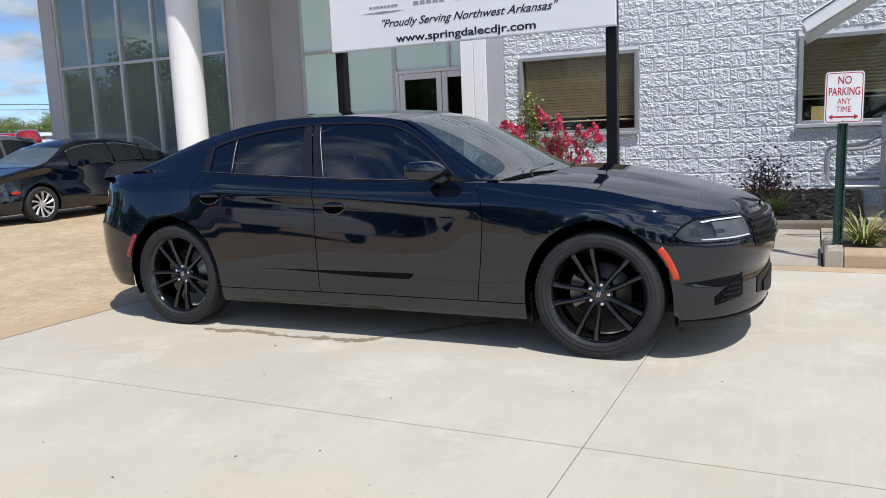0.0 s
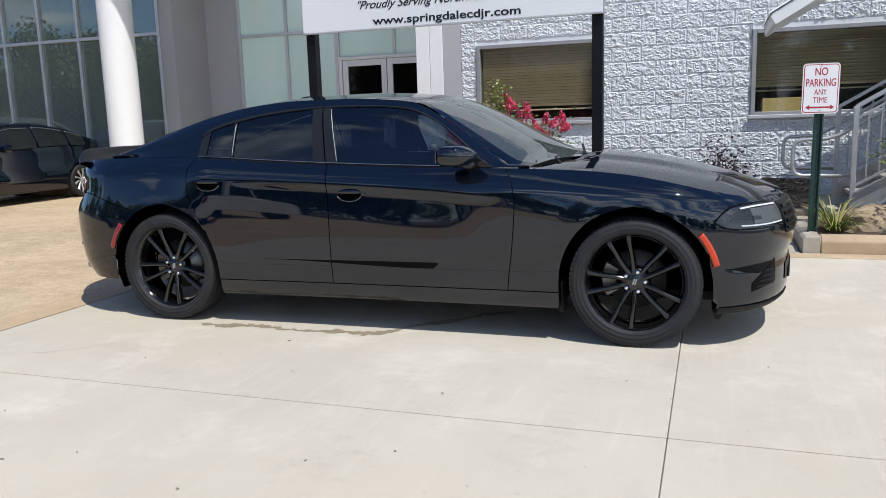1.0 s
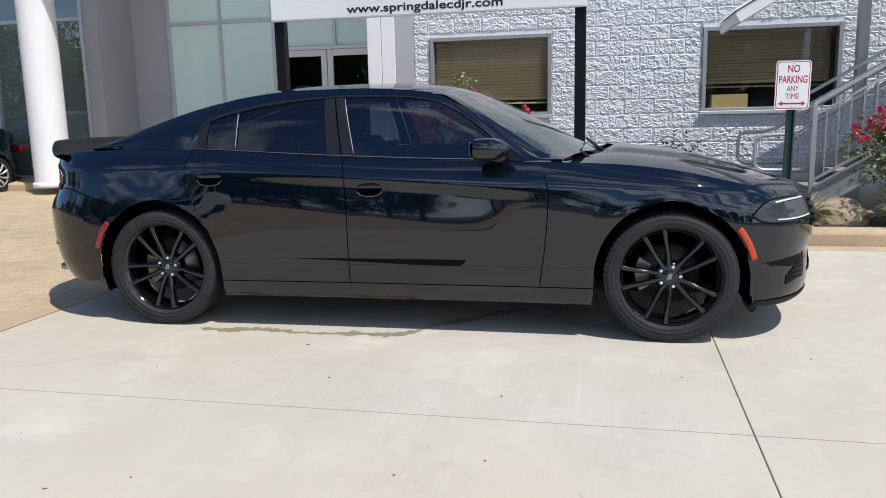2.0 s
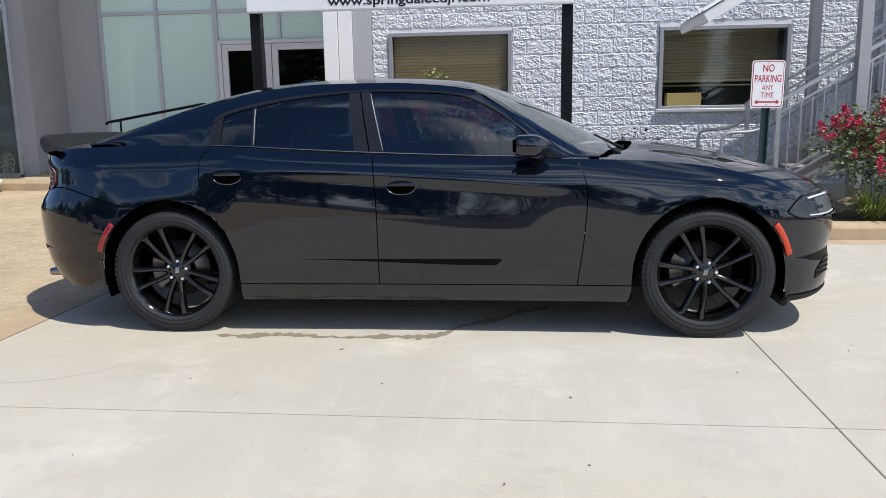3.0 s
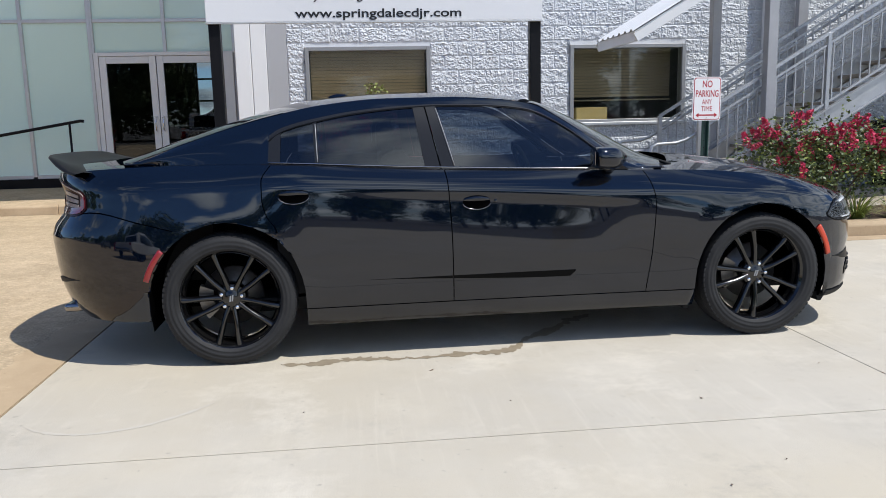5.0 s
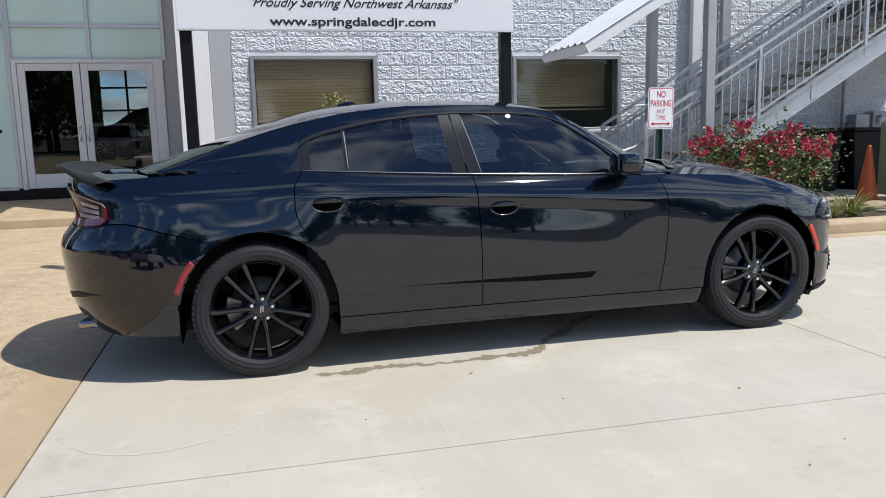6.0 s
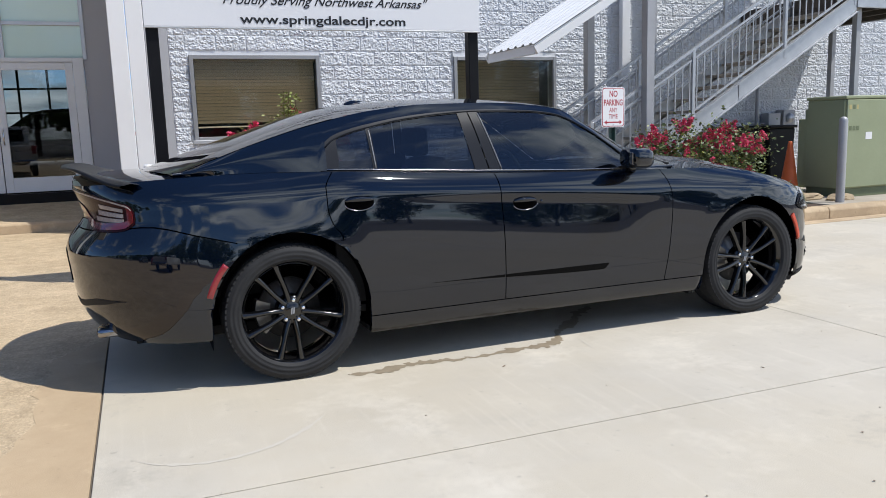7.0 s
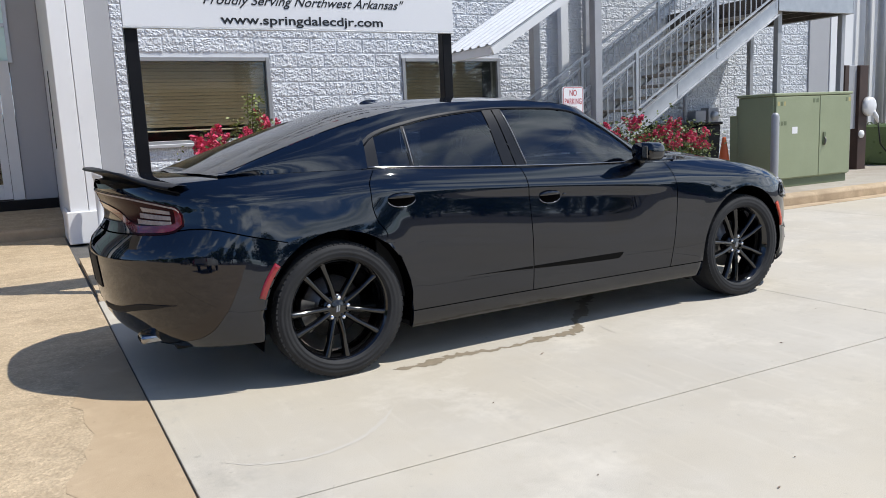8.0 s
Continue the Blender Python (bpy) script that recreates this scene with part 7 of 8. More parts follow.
def clump_mesh(seed, n, length, straw):
    rng = random.Random(seed)
    verts, faces, mats = [], [], []
    for k in range(n):
        a = rng.uniform(0, 2 * math.pi)
        d, s = Vector((math.cos(a), math.sin(a), 0)), Vector((-math.sin(a), math.cos(a), 0))
        ln, up, w = length * rng.uniform(0.6, 1.15), rng.uniform(0.5, 1.25), rng.uniform(0.004, 0.008)
        b = d * rng.uniform(0, 0.06)
        i0 = len(verts)
        for j in range(7):
            t = j / 6
            p = b + d * ln * (0.75 * t) + Vector((0, 0, ln * up * (t * 1.25 - 1.05 * t * t * (0.6 + 0.5 * (1.25 - up)))))
            p.z = max(p.z, 0.004)
            ww = w * (1 - t) ** 0.6 + 0.0006
            verts += [p - s * ww, p + s * ww]
        m = 1 if rng.random() < straw else 0
        for j in range(6):
            q = i0 + 2 * j
            faces.append((q, q + 1, q + 3, q + 2))
            mats.append(m)
    me = bpy.data.meshes.new("blades")
    me.from_pydata(verts, [], faces)
    me.materials.append(M_BLADE), me.materials.append(M_STRAW)
    me.polygons.foreach_set("material_index", mats)
    return me


CLUMPS = [clump_mesh(1, 170, 0.42, 0.3), clump_mesh(2, 190, 0.46, 0.06), clump_mesh(3, 160, 0.38, 0.45)]
for k, (x, y, c, s, lab) in enumerate(((-0.72, 7.98, 0, 1.0, "arching green and straw grass clump beside the sign post"), (0.17, 7.88, 1, 1.2, "arching bright green grass clump on the island"), (0.85, 7.82, 1, 0.9, "arching bright green grass clump on the island"), (1.35, 7.85, 2, 0.95, "arching straw-tipped grass clump on the island"), (1.75, 7.95, 1, 0.9, "arching bright green grass clump on the island"), (-1.55, 10.3, 1, 0.8, "dark green grass clump in the wall bed"))):
    g = thing("grass_clump", lab, "grass clump", pose(x, y, 0.125 if y < 9 else 0.17, 0, 0, 50 * k), group="grass clumps")
    b = new("tuft", CLUMPS[c])
    b.parent = g
    b.scale = (s, s, s)
    tagged(b, kind="stuff")


def boulder(x, y, z, sx, sy, sz, seed, label):
    bm = bmesh.new()
    bmesh.ops.create_icosphere(bm, subdivisions=3, radius=1.0)
    for v in bm.verts:
        n = v.co.normalized()
        k = 1 + 0.30 * noise.noise(n * 1.6 + Vector((seed, 0, 0))) + 0.12 * noise.noise(n * 4.5 + Vector((0, seed, 0)))
        v.co = Vector((n.x * sx * k, n.y * sy * k, round((n.z * sz * k) * 14 / sz) / 14 * sz * 0.4 + n.z * sz * k * 0.6))
    ob = thing("boulder", label, "rock", pose(x, y, z), group="rocks")
    part("rock", bm, M_ROCK, ob, "", False)


boulder(-0.42, 8.14, 0.17, 0.34, 0.24, 0.19, 3.0, "tan layered sandstone boulder on the island")
boulder(0.35, 8.6, 0.18, 0.22, 0.18, 0.11, 7.0, "tan sandstone rock on the island")
boulder(2.55, 8.35, 0.18, 0.34, 0.12, 0.07, 9.0, "flat tan rock edging by the bollard")
boulder(2.95, 8.1, 0.17, 0.22, 0.12, 0.06, 5.0, "flat tan rock edging by the bollard")


def chips():
    rng = random.Random(8)
    bm = bmesh.new()
    for k in range(900):
        x, y = rng.uniform(-5.3, -0.65), rng.uniform(9.98, 11.36)
        z = 0.11 + 0.24 * smooth(9.92, 11.3, y)
        a, l, w, h = rng.uniform(0, math.pi), rng.uniform(0.05, 0.16), rng.uniform(0.03, 0.08), rng.uniform(0.012, 0.035)
        m = pose(x, y, z + 0.012, rng.gauss(0, 10), rng.gauss(0, 10), math.degrees(a))
        vs = [bm.verts.new(m @ Vector((l / 2 * sx * rng.uniform(0.7, 1), w / 2 * sy * rng.uniform(0.7, 1), h * sz))) for sx in (-1, 1) for sy in (-1, 1) for sz in (-0.5, 0.5)]
        for f in ((0, 1, 3, 2), (4, 6, 7, 5), (0, 4, 5, 1), (2, 3, 7, 6), (0, 2, 6, 4), (1, 5, 7, 3)):
            bm.faces.new([vs[i] for i in f])
    ob = part("rock_chips", bm, M_CHIP)
    tagged(ob, "dark flat rock pieces scattered over the wall bed", "rock chips", kind="stuff")


chips()


def hedge():
    rng = random.Random(4)
    ob = thing("hedge", "clipped green hedge beyond the charging post", "hedge", pose(9.5, 9.9, 0.14))
    pts = [(rng.uniform(-1.3, 1.6), rng.uniform(-0.45, 0.45), rng.uniform(0.0, 0.85)) for _ in range(4500)]
    leaf_cloud("foliage", pts, 0.06, M_LEAF, ob, rng)
    part("core", box(-1.25, 1.55, -0.4, 0.4, 0.0, 0.80, 0.05), M_LEAF_D, ob)


hedge()


# ---- woods and lone trees far off ----
def woods(name, label, spots, seed, leaves, leaf_size, tones=None):
    """A belt of trees: forked trunks below, crowns of many leaf clumps with gaps."""
    rng = random.Random(seed)
    verts, faces, mats = [], [], []
    trunks = bmesh.new()
    for x, y, h in spots:
        top = h * 0.55
        tube([(x, y, -0.05), (x + rng.gauss(0, 0.1), y, top * 0.5), (x + rng.gauss(0, 0.3), y + rng.gauss(0, 0.3), top * 1.3)], [h * 0.022, h * 0.016, h * 0.006], 6, trunks)
        lobes = []
        for k in range(14):
            a, q = rng.uniform(0, 6.28), rng.uniform(0.2, 1.0)
            c = Vector((x + h * 0.27 * q * math.cos(a), y + h * 0.27 * q * math.sin(a), h * rng.uniform(0.20, 0.88) - 0.10 * h * q))
            lobes.append((c, h * rng.uniform(0.11, 0.20)))
            tube([(x, y, top * 0.6), c], [h * 0.008, h * 0.003], 4, trunks)
        for k in range(leaves):
            c, r = rng.choice(lobes)
            d = Vector((rng.gauss(0, 1), rng.gauss(0, 1), rng.gauss(0, 1))).normalized()
            p = c + d * r * (0.55 + 0.5 * rng.random())
            s = leaf_size * h / 10 * rng.uniform(0.5, 1.3)
            n = (d + Vector((rng.gauss(0, 0.5), rng.gauss(0, 0.5), rng.gauss(0, 0.5)))).normalized()
            u = n.cross(Vector((rng.gauss(0, 1), rng.gauss(0, 1), rng.gauss(0, 1)))).normalized()
            v = n.cross(u)
            i0 = len(verts)
            verts += [p - u * s, p + v * s * 0.7, p + u * s, p - v * s * 0.7]
            faces.append((i0, i0 + 1, i0 + 2, i0 + 3))
            mats.append(0 if rng.random() < 0.65 else 1)
    ob = thing(name, label, "trees", kind="stuff")
    part("trunks", trunks, M_BARK, ob)
    me = bpy.data.meshes.new("crowns")
    me.from_pydata(verts, [], faces)
    for m in tones or (M_LEAF_D, M_LEAF):
        me.materials.append(m)
    me.polygons.foreach_set("material_index", mats)
    cr = new("crowns", me)
    cr.parent = ob
    return ob


rng = random.Random(31)
near = [(x + rng.uniform(-2, 2), rng.uniform(-46, -40) - 9 * (x % 2), rng.uniform(9.5, 14.5) if x < -40 else rng.uniform(9.5, 13.5) if x < -8 else rng.uniform(7.0, 10.5)) for x in range(-95, 60, 3)]
woods("tree_belt", "belt of broad-leaved trees along the far edge of the lot", near, 1, 4200, 0.19)
left = [(-50 - rng.uniform(0, 12), y + rng.uniform(-2, 2), rng.uniform(7, 12)) for y in range(-64, 6, 4)]
woods("tree_belt_1", "trees beyond the end of the lot", left, 2, 4200, 0.18)
far, wood = [], []
for k in range(330):
    a = radians(32 + 44 * k / 259) if k < 260 else radians(78 + 64 * (k - 260) / 69)
    r = rng.uniform(215, 290)
    (wood if 71 <= k <= 177 else far).append((-1 - r * math.sin(a), r * math.cos(a), rng.uniform(9.0, 12.0)))
woods("tree_belt_2", "distant green woods on the horizon", far, 3, 600, 0.32, (M_LEAF_F, M_LEAF_Y))
woods("tree_belt_3", "distant green woods beyond the rows of vehicles", wood, 6, 1900, 0.17, (M_LEAF_F, M_LEAF_Y))
for k in range(2):
    wire = thing("power_line", "thin overhead power line far away", "cable", pose(0, 0, 0), group="power lines")
    pts = [(-140 + 50 * t, 60 + 90 * t, 9.0 + k * 0.9 - 2.2 * 4 * t * (1 - t) * 0.4) for t in [j / 12 for j in range(13)]]
    part("wire", tube(pts, 0.05, 5), M_PLASTB, wire)


# ---- other parked vehicles ----
def parked(label, m, paint_m, L, W, H, wb, front, top, belt, r, glass, rim_m, group="parked vehicles", kind_name="car"):
    """A plainer vehicle: hull lofted from its outline, glass, wheels, lamps. Nose towards +x; origin on the ground midway."""
    ob = thing("parked_" + kind_name, label, kind_name, m, group=group)
    tp, bl = curve(top), curve(belt)
    x0, x1 = front - L, front
    fh, rh = wb / 2, -wb / 2
    hw = W / 2
    us = sorted({x0 + L * (0.5 - 0.5 * math.cos(math.pi * k / 44)) for k in range(45)} | {h + s * r * 1.16 * math.cos(math.pi * k / 12) for h in (fh, rh) for k in range(13) for s in (1,)} | {h + s * (r * 1.16 + 0.004) for h in (fh, rh) for s in (-1, 1)})

    def half(u):
        t = 2 * (u - x0) / L - 1
        return hw * max(0.0, 1 - abs(t) ** 7) ** 0.4

    def lo(u):
        for h in (fh, rh):
            t = (u - h) / (r * 1.16)
            if abs(t) <= 1.0:
                return r + r * 1.16 * math.sqrt(max(0, 1 - t * t))
        return 0.20
    for side in (-1, 1):
        rows, grows = [], []
        for u in us:
            w, zb, zt, zl = half(u), bl(u), tp(u), lo(u)
            row = []
            for j in range(9):
                q = j / 8
                z = 0.2 + (zb - 0.2) * q
                row.append((u, side * w * (0.94 + 0.06 * math.sin(math.pi * min(1, q * 1.35 + 0.05)) - 0.03 * q ** 6), max(z, zl)))
            hh = zt - zb
            wr = w * (0.95 if hh < 0.12 else 0.95 - 0.27 * min(1.0, (hh - 0.12) / 0.35))
            for q in (0.35, 0.7, 0.92, 1.0):
                row.append((u, side * (w * 0.95 + (wr - w * 0.95) * q), zb + hh * 0.90 * q))
            for q in (0.75, 0.5, 0.25, 0.0):
                row.append((u, side * wr * q, zb + hh * (0.90 + 0.10 * (1 - q * q))))
            rows.append(row)
        part("body", sheet(rows, flip=side > 0), paint_m, ob, "", True)
        for a, b in glass:
            grid = []
            for k in range(15):
                u = a + (b - a) * k / 14
                w, zb, zt = half(u), bl(u), tp(u)
                hh = zt - zb
                if hh < 0.1:
                    continue
                wr = w * (0.95 - 0.27 * min(1.0, max(0, hh - 0.12) / 0.35))
                grid.append([(u, side * (w * 0.95 + (wr - w * 0.95) * q + 0.008), zb + hh * 0.90 * q) for q in (0.10, 0.3, 0.5, 0.7, 0.84)])
            if len(grid) > 1:
                part("side_glass", sheet(grid, flip=side > 0), M_GLOSSG, ob, "dark side glass", True)
                part("window_trim", tube([(p[-1][0], p[-1][1] + side * 0.003, p[-1][2] + 0.008) for p in grid], 0.009, 5), M_CHROME, ob, "bright strip over the side glass", True)
        for h in (fh, rh):
            tb = revolve([(r * 0.72, -0.10), (r * 0.9, -0.11), (r * 0.98, -0.10), (r, -0.06), (r, 0.08)], sides=40)
            ty = part("tyre", tb, M_RUBBER, ob, "", True)
            rm = bmesh.new()
            revolve([(r * 0.74, -0.095), (r * 0.70, -0.07), (r * 0.68, -0.03), (0.0, -0.03)], sides=40, bm=rm)
            part("rim", rm, M_PLASTB, ob, "", True).matrix_local = pose(h, side * (hw - 0.115), r, 0, 0, 0 if side < 0 else 180)
            sp_b = bmesh.new()
            for k in range(10):
                a = 2 * math.pi * k / 10
                b2 = a + 0.28
                tube([(0.035 * math.cos(a), -0.055, 0.035 * math.sin(a)), (r * 0.36 * math.cos(a + 0.1), -0.07, r * 0.36 * math.sin(a + 0.1)), (r * 0.69 * math.cos(b2), -0.085, r * 0.69 * math.sin(b2))], [0.014, 0.015, 0.028], 5, sp_b)
            revolve([(r * 0.735, -0.098), (r * 0.70, -0.090), (r * 0.695, -0.078)], sides=40, bm=sp_b)
            revolve([(0.0, -0.078), (0.045, -0.075), (0.055, -0.05)], sides=20, bm=sp_b)
            part("wheel_spokes", sp_b, rim_m, ob, "machined alloy spokes").matrix_local = pose(h, side * (hw - 0.115), r, 0, 0, 0 if side < 0 else 180)
            ty.matrix_local = pose(h, side * (hw - 0.115), r, 0, 0, 0 if side < 0 else 180)
        zf = bl(front - 0.25)
        part("headlamp", box(front - 0.42, front - 0.06, side * hw * 0.62 - 0.12, side * hw * 0.62 + 0.12, zf - 0.16, zf - 0.06, 0.03), M_CHROME, ob, "clear headlamp")
        part("side_marker", box(front - 0.56, front - 0.40, side * (hw * 0.975) - 0.012, side * (hw * 0.965) + 0.012, zf - 0.22, zf - 0.17, 0.004), M_AMBER, ob, "orange side marker")
        part("tail_lamp", box(x0 + 0.02, x0 + 0.22, side * hw * 0.72 - 0.14, side * hw * 0.72 + 0.14, bl(x0 + 0.2) - 0.20, bl(x0 + 0.2) - 0.06, 0.03), M_REDLENS, ob, "red tail lamp")
        um = [g for g in glass][-1][1] - 0.25
        part("door_mirror", box(um, um + 0.16, side * (hw + 0.08) - 0.09, side * (hw + 0.08) + 0.09, bl(um) + 0.02, bl(um) + 0.15, 0.03), paint_m, ob)
    for name, ua, ub_ in (("windscreen", glass[-1][1] - 0.10, front - 0.5), ("rear_screen", x0 + 0.25, glass[0][0] + 0.05)):
        grid = []
        for k in range(13):
            u = ua + (ub_ - ua) * k / 12
            w, zb, zt = half(u), bl(u), tp(u)
            hh = zt - zb
            if not 0.09 < hh < 0.42:
                continue
            wr = w * (0.95 if hh < 0.12 else 0.95 - 0.27 * min(1.0, (hh - 0.12) / 0.35))
            grid.append([(u, wr * q, zb + hh * (0.90 + 0.10 * (1 - q * q)) + 0.008) for q in (-0.9, -0.6, -0.3, 0.0, 0.3, 0.6, 0.9)])
        if len(grid) > 1:
            part(name, sheet(grid), M_PALEG if name == "windscreen" else M_GLOSSG, ob, "windscreen with a pale sky reflection put into its colour" if name == "windscreen" else "dark screen glass", True)
    part("underside", box(x0 + 0.2, x1 - 0.2, -hw * 0.8, hw * 0.8, 0.18, 0.22), M_PLASTB, ob)
    return ob


# pale green base paints the sky's reflection on the windscreens
M_PALEG = surf("screen_with_painted_reflection", (0.085, 0.10, 0.095), (0.06, 0.075, 0.07), rough=0.06, rough_var=0.02)
M_GLOSSG = surf("dark_vehicle_glass", (0.014, 0.017, 0.018), rough=0.05, rough_var=0.02, spec=0.3)
SED_TOP = [(-2.30, 0.93), (-2.0, 1.08), (-1.75, 1.16), (-1.1, 1.40), (-0.5, 1.50), (0.0, 1.50), (0.45, 1.42), (1.15, 1.06), (1.6, 0.95), (2.1, 0.81), (2.33, 0.66)]
SED_BELT = [(-2.30, 0.84), (-1.8, 0.98), (-1.0, 0.99), (0.0, 0.95), (1.0, 0.92), (1.6, 0.88), (2.1, 0.76), (2.33, 0.62)]
parked("black compact saloon with bright alloy wheels, parked before the showroom", pose(-14.58, 10.92, 0, 0, 0, -90), M_PAINT, 4.63, 1.80, 1.42, 2.70, 2.33, SED_TOP, SED_BELT, 0.325, [(-1.55, -1.16), (-1.11, -0.40), (-0.35, 0.64)], M_SILVER)
SUV_TOP = [(-2.3, 1.0), (-2.2, 1.35), (-1.9, 1.62), (-0.8, 1.72), (0.1, 1.68), (0.5, 1.58), (1.1, 1.12), (1.8, 1.02), (2.2, 0.9), (2.32, 0.7)]
SUV_BELT = [(-2.3, 0.95), (-2.0, 1.08), (0.0, 1.06), (1.1, 1.02), (1.8, 0.96), (2.2, 0.82), (2.32, 0.66)]
parked("grey sport utility vehicle parked beyond the saloon", pose(-18.9, 11.1, 0, 0, 0, -90), M_SUV, 4.62, 1.86, 1.72, 2.7, 2.32, SUV_TOP, SUV_BELT, 0.36, [(-1.9, -1.0), (-0.92, -0.1), (-0.02, 0.75)], M_SILVER, kind_name="suv")
fleet = [M_WHITECAR, M_REDCAR, M_WHITECAR, M_SUV, M_REDCAR, M_WHITECAR, M_SUV, M_WHITECAR, M_PAINT]
protos = {}
for k in range(14):
    pm = fleet[k % len(fleet)]
    out, across = 64 + 8.5 * (k // 7) + 0.3 * (k % 3), 2.75 * (k % 7) - 11.5 + 1.2 * (k // 7)
    fx, fy = -1.15 - 0.795 * out + 0.606 * across, 0.606 * out + 0.795 * across
    m = pose(fx, fy, ground_z(fx, fy), 0, 0, 142.7 + 2 * (k % 4) + 180 * (k % 2))
    if pm.name not in protos:
        colour = {"white_car_paint": "white", "red_car_paint": "red", "grey_car_paint": "grey", "black_car_paint": "black"}[pm.name]
        protos[pm.name] = parked(colour + " vehicle in a distant row of the lot", m, pm, 4.62, 1.86, 1.72, 2.7, 2.32, SUV_TOP, SUV_BELT, 0.36, [(-1.9, -1.0), (-0.92, -0.1), (-0.02, 0.75)], M_SILVER, group="distant row of vehicles", kind_name="suv")
    else:
        copy_thing(protos[pm.name], m)


def pickup(m):
    ob = thing("pickup_truck", "white pickup truck parked across the lot from the entrance", "pickup truck", m)
    hull = prism([(-2.75, 0.55), (-2.75, 1.12), (-0.75, 1.14), (-0.72, 1.16), (1.35, 1.16), (2.55, 1.05), (2.75, 0.95), (2.75, 0.5), (2.2, 0.42), (-2.2, 0.45)], "y", -0.95, 0.95, bevel=0.04)
    part("body", hull, M_WHITECAR, ob)
    part("cab", prism([(-0.70, 1.15), (-0.55, 1.80), (0.75, 1.82), (1.40, 1.17)], "y", -0.80, 0.80, bevel=0.06), M_WHITECAR, ob)
    for s in (-1, 1):
        part("side_glass", prism([(-0.52, 1.24), (-0.42, 1.70), (0.62, 1.72), (1.10, 1.24)], "y", s * 0.805 - 0.004, s * 0.805 + 0.004), M_GLOSSG, ob)
        part("tail_lamp", box(-2.77, -2.70, s * 0.86 - 0.07, s * 0.86 + 0.07, 0.80, 1.10, 0.01), M_REDLENS, ob)
        for u in (-1.75, 1.75):
            part("tyre", revolve([(0.0, -0.12), (0.22, -0.12), (0.36, -0.10), (0.38, 0.0), (0.36, 0.1)], (u, s * 0.84, 0.38), "y", 32), M_RUBBER, ob, "", True)
    part("rear_glass", prism([(-0.62, 1.24), (0.62, 1.24), (0.55, 1.68), (-0.55, 1.68)], "x", -0.70, -0.62), M_GLOSSG, ob)
    part("tailgate", box(-2.79, -2.755, -0.78, 0.78, 0.68, 1.10, 0.01), M_WHITECAR, ob)
    part("rear_bumper", box(-2.90, -2.74, -0.90, 0.90, 0.42, 0.60, 0.03), M_CHROME, ob)
    return ob


pickup(pose(-10.5, -4.6, 0, 0, 0, -97))
parked("black sport utility vehicle standing in the dark showroom", pose(-8.4, 29.0, 0.43, 0, 0, 168), M_PAINT, 4.9, 1.95, 1.85, 2.9, 2.45, [(-2.45, 1.1), (-2.3, 1.5), (-1.9, 1.8), (-0.8, 1.86), (0.1, 1.84), (0.5, 1.76), (1.2, 1.26), (1.9, 1.16), (2.3, 1.0), (2.45, 0.7)], [(-2.45, 1.0), (-2.0, 1.16), (0.0, 1.14), (1.1, 1.12), (1.9, 1.08), (2.3, 0.9), (2.45, 0.66)], 0.40, [(-1.9, -1.0), (-0.92, -0.1), (-0.02, 0.75)], M_SILVER, kind_name="suv")
copy_thing(protos["red_car_paint"], pose(-17.0, -10.0, 0, 0, 0, 70))
copy_thing(protos["grey_car_paint"], pose(-22.0, -9.5, 0, 0, 0, 75))

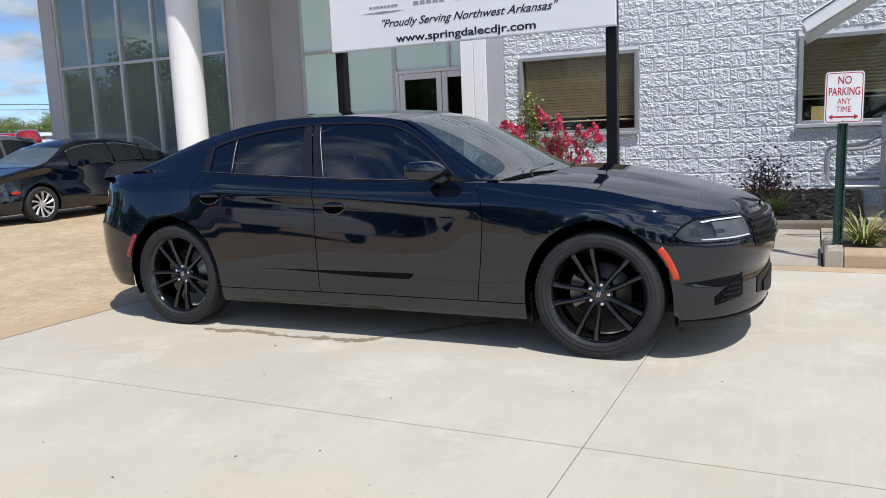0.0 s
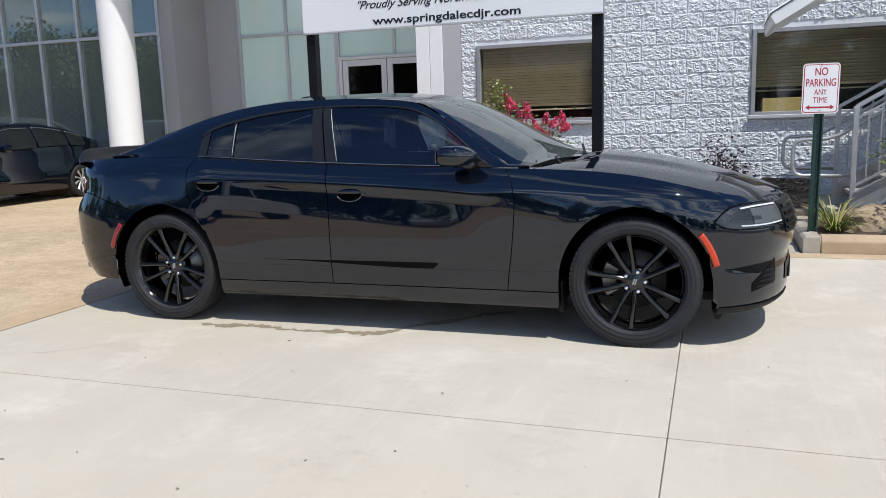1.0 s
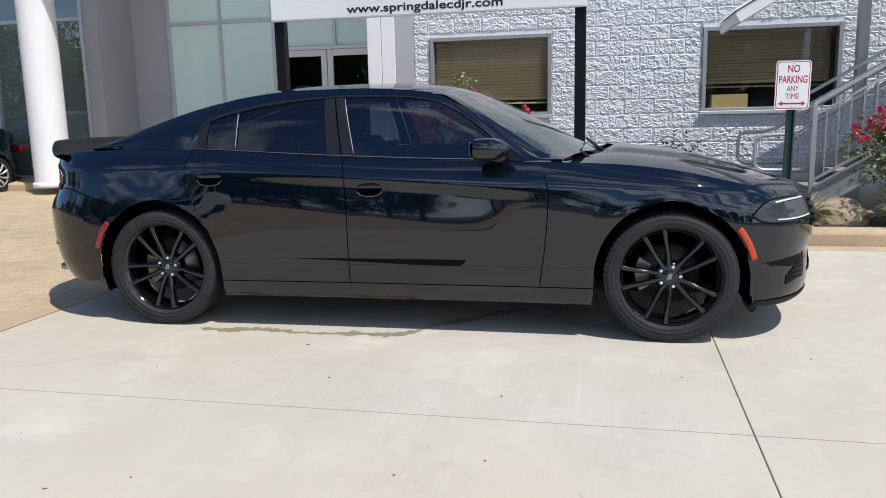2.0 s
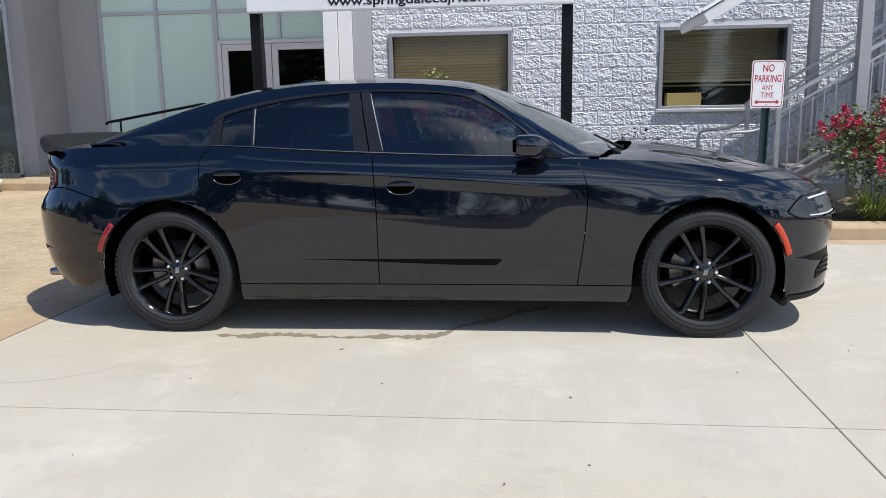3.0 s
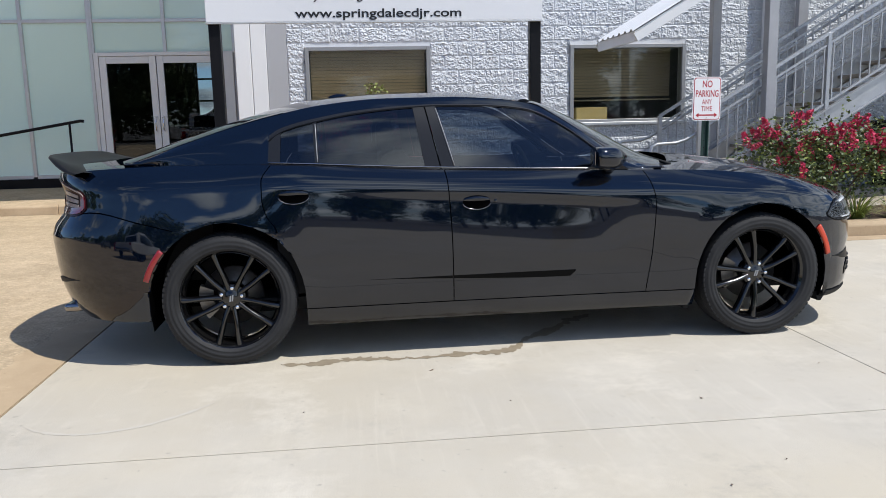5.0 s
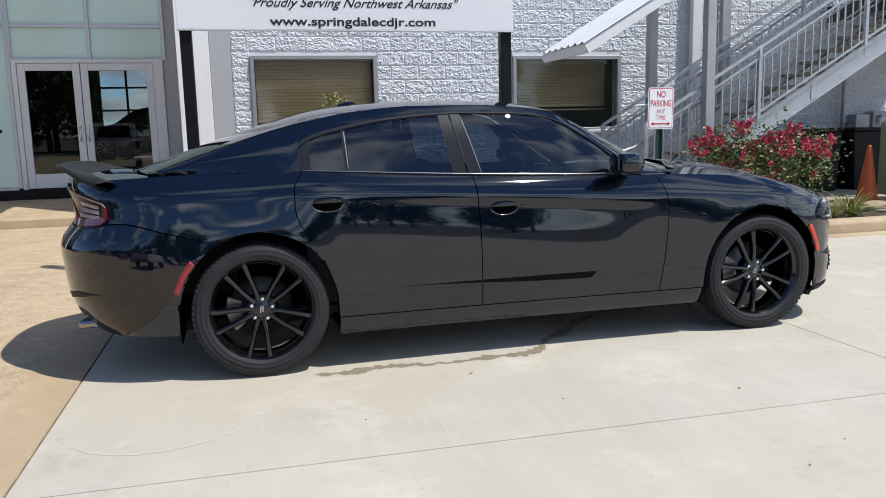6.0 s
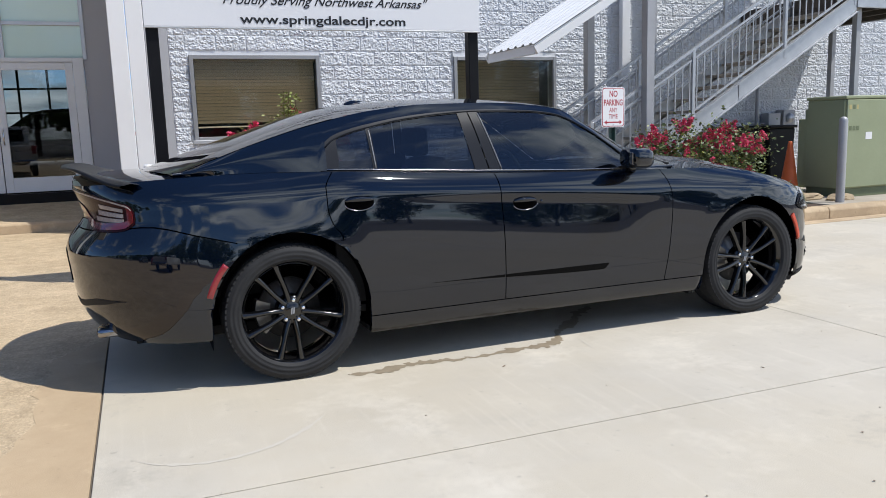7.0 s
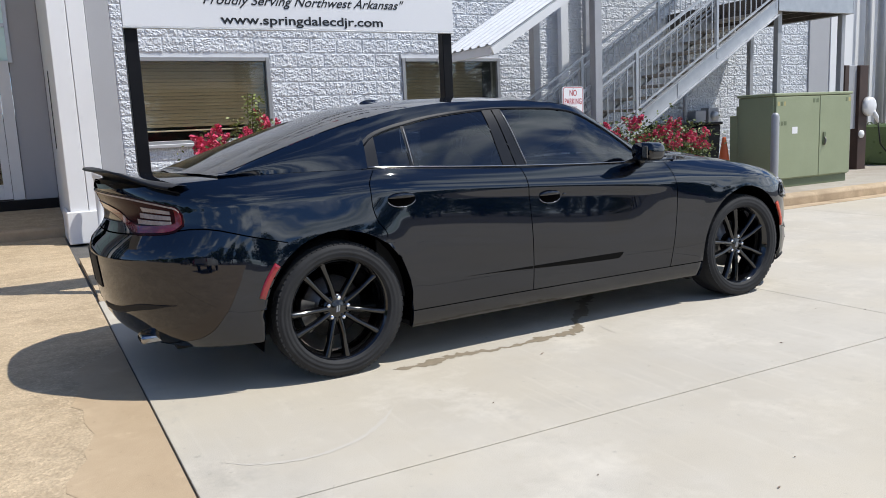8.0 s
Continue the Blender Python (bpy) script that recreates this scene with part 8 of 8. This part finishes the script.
# ---- split-face blocks of the wall ----
def block_mesh(w, seed):
    """One rough-faced block: a bevelled, chipped front on a plain body; its face looks to -y."""
    nx, nz = 29, 15
    h, g = 0.203 - 0.010, 0.005
    bm = bmesh.new()
    rows = []
    for i in range(nx):
        row = []
        for j in range(nz):
            x, z = g + (w - 2 * g) * i / (nx - 1), (h) * j / (nz - 1)
            edge = i in (0, nx - 1) or j in (0, nz - 1)
            d = -0.004 + 0.008 * noise.noise((x * 17 + seed * 5.1, z * 17, seed * 2.3)) if edge else -0.006 + 0.011 * noise.noise((x * 14 + seed * 7.3, z * 18, seed * 3.1)) + 0.012 * noise.noise((x * 40 + z * 18, z * 46 + seed, seed * 1.7)) + 0.010 * noise.noise((x * 95, z * 95 + seed, seed * 2.7))
            jx = 0 if edge else 0.005 * noise.noise((x * 30, z * 30, seed + 9.0))
            row.append((x + jx, d - (0.0 if edge else 0.004), z + (0 if edge else jx * 0.7)))
        rows.append(row)
    sheet(rows, bm)
    bm.verts.ensure_lookup_table()
    rim = [e for e in bm.edges if e.is_boundary]
    r = bmesh.ops.extrude_edge_only(bm, edges=rim)
    for v in [v for v in r["geom"] if isinstance(v, bmesh.types.BMVert)]:
        v.co.y += 0.02
    bmesh.ops.recalc_face_normals(bm, faces=bm.faces)
    return link_mesh("block", bm, M_BLOCK)


BLOCKS = [block_mesh(0.4064, s) for s in range(14)]
HALVES = [block_mesh(0.2032, s + 30) for s in range(4)]


def lay_blocks():
    rest = bmesh.new()
    count = 0
    rng = random.Random(5)
    z = 1.205 - 5 * 0.203
    course = 0
    while z < 4.3:
        off = 0.2032 if course % 2 else 0.0
        x = -5.46 - off
        while x < 8.09:
            a, b = max(x, -5.46), min(x + 0.4064, 8.1)
            spans = [(a, b)]
            for w in WIN:
                if z + 0.18 > w[2] and z + 0.02 < w[3]:
                    out = []
                    for p, q in spans:
                        if q <= w[0] or p >= w[1]:
                            out.append((p, q))
                        else:
                            if p < w[0]:
                                out.append((p, w[0]))
                            if q > w[1]:
                                out.append((w[1], q))
                    spans = out
            for p, q in spans:
                wdt = q - p
                if wdt < 0.03:
                    continue
                me = rng.choice(BLOCKS if wdt > 0.25 else HALVES)
                k = wdt / (0.4064 if wdt > 0.25 else 0.2032)
                zk = 1.0
                for w in WIN:
                    if p < w[1] - 0.01 and q > w[0] + 0.01 and z < w[3] < z + 0.203:
                        zk = (z + 0.203 - w[3]) / 0.203
                m = Matrix.Translation((p, WALL_Y, z + 0.203 * (1 - zk))) @ Matrix.Diagonal((k, 1, zk, 1))
                if z < 3.7 and -5.5 < p < 3.6 and count < 300:
                    ob = new("block", me)
                    ob.parent = wall_north
                    ob.matrix_local = m
                    count += 1
                else:
                    tmp = me.copy()
                    tmp.transform(m)
                    rest.from_mesh(tmp)
                    bpy.data.meshes.remove(tmp)
            x += 0.4064
        z += 0.203
        course += 1
    ob = part("upper_blocks", rest, M_BLOCK, wall_north)
    tagged(ob, kind="stuff")


lay_blocks()
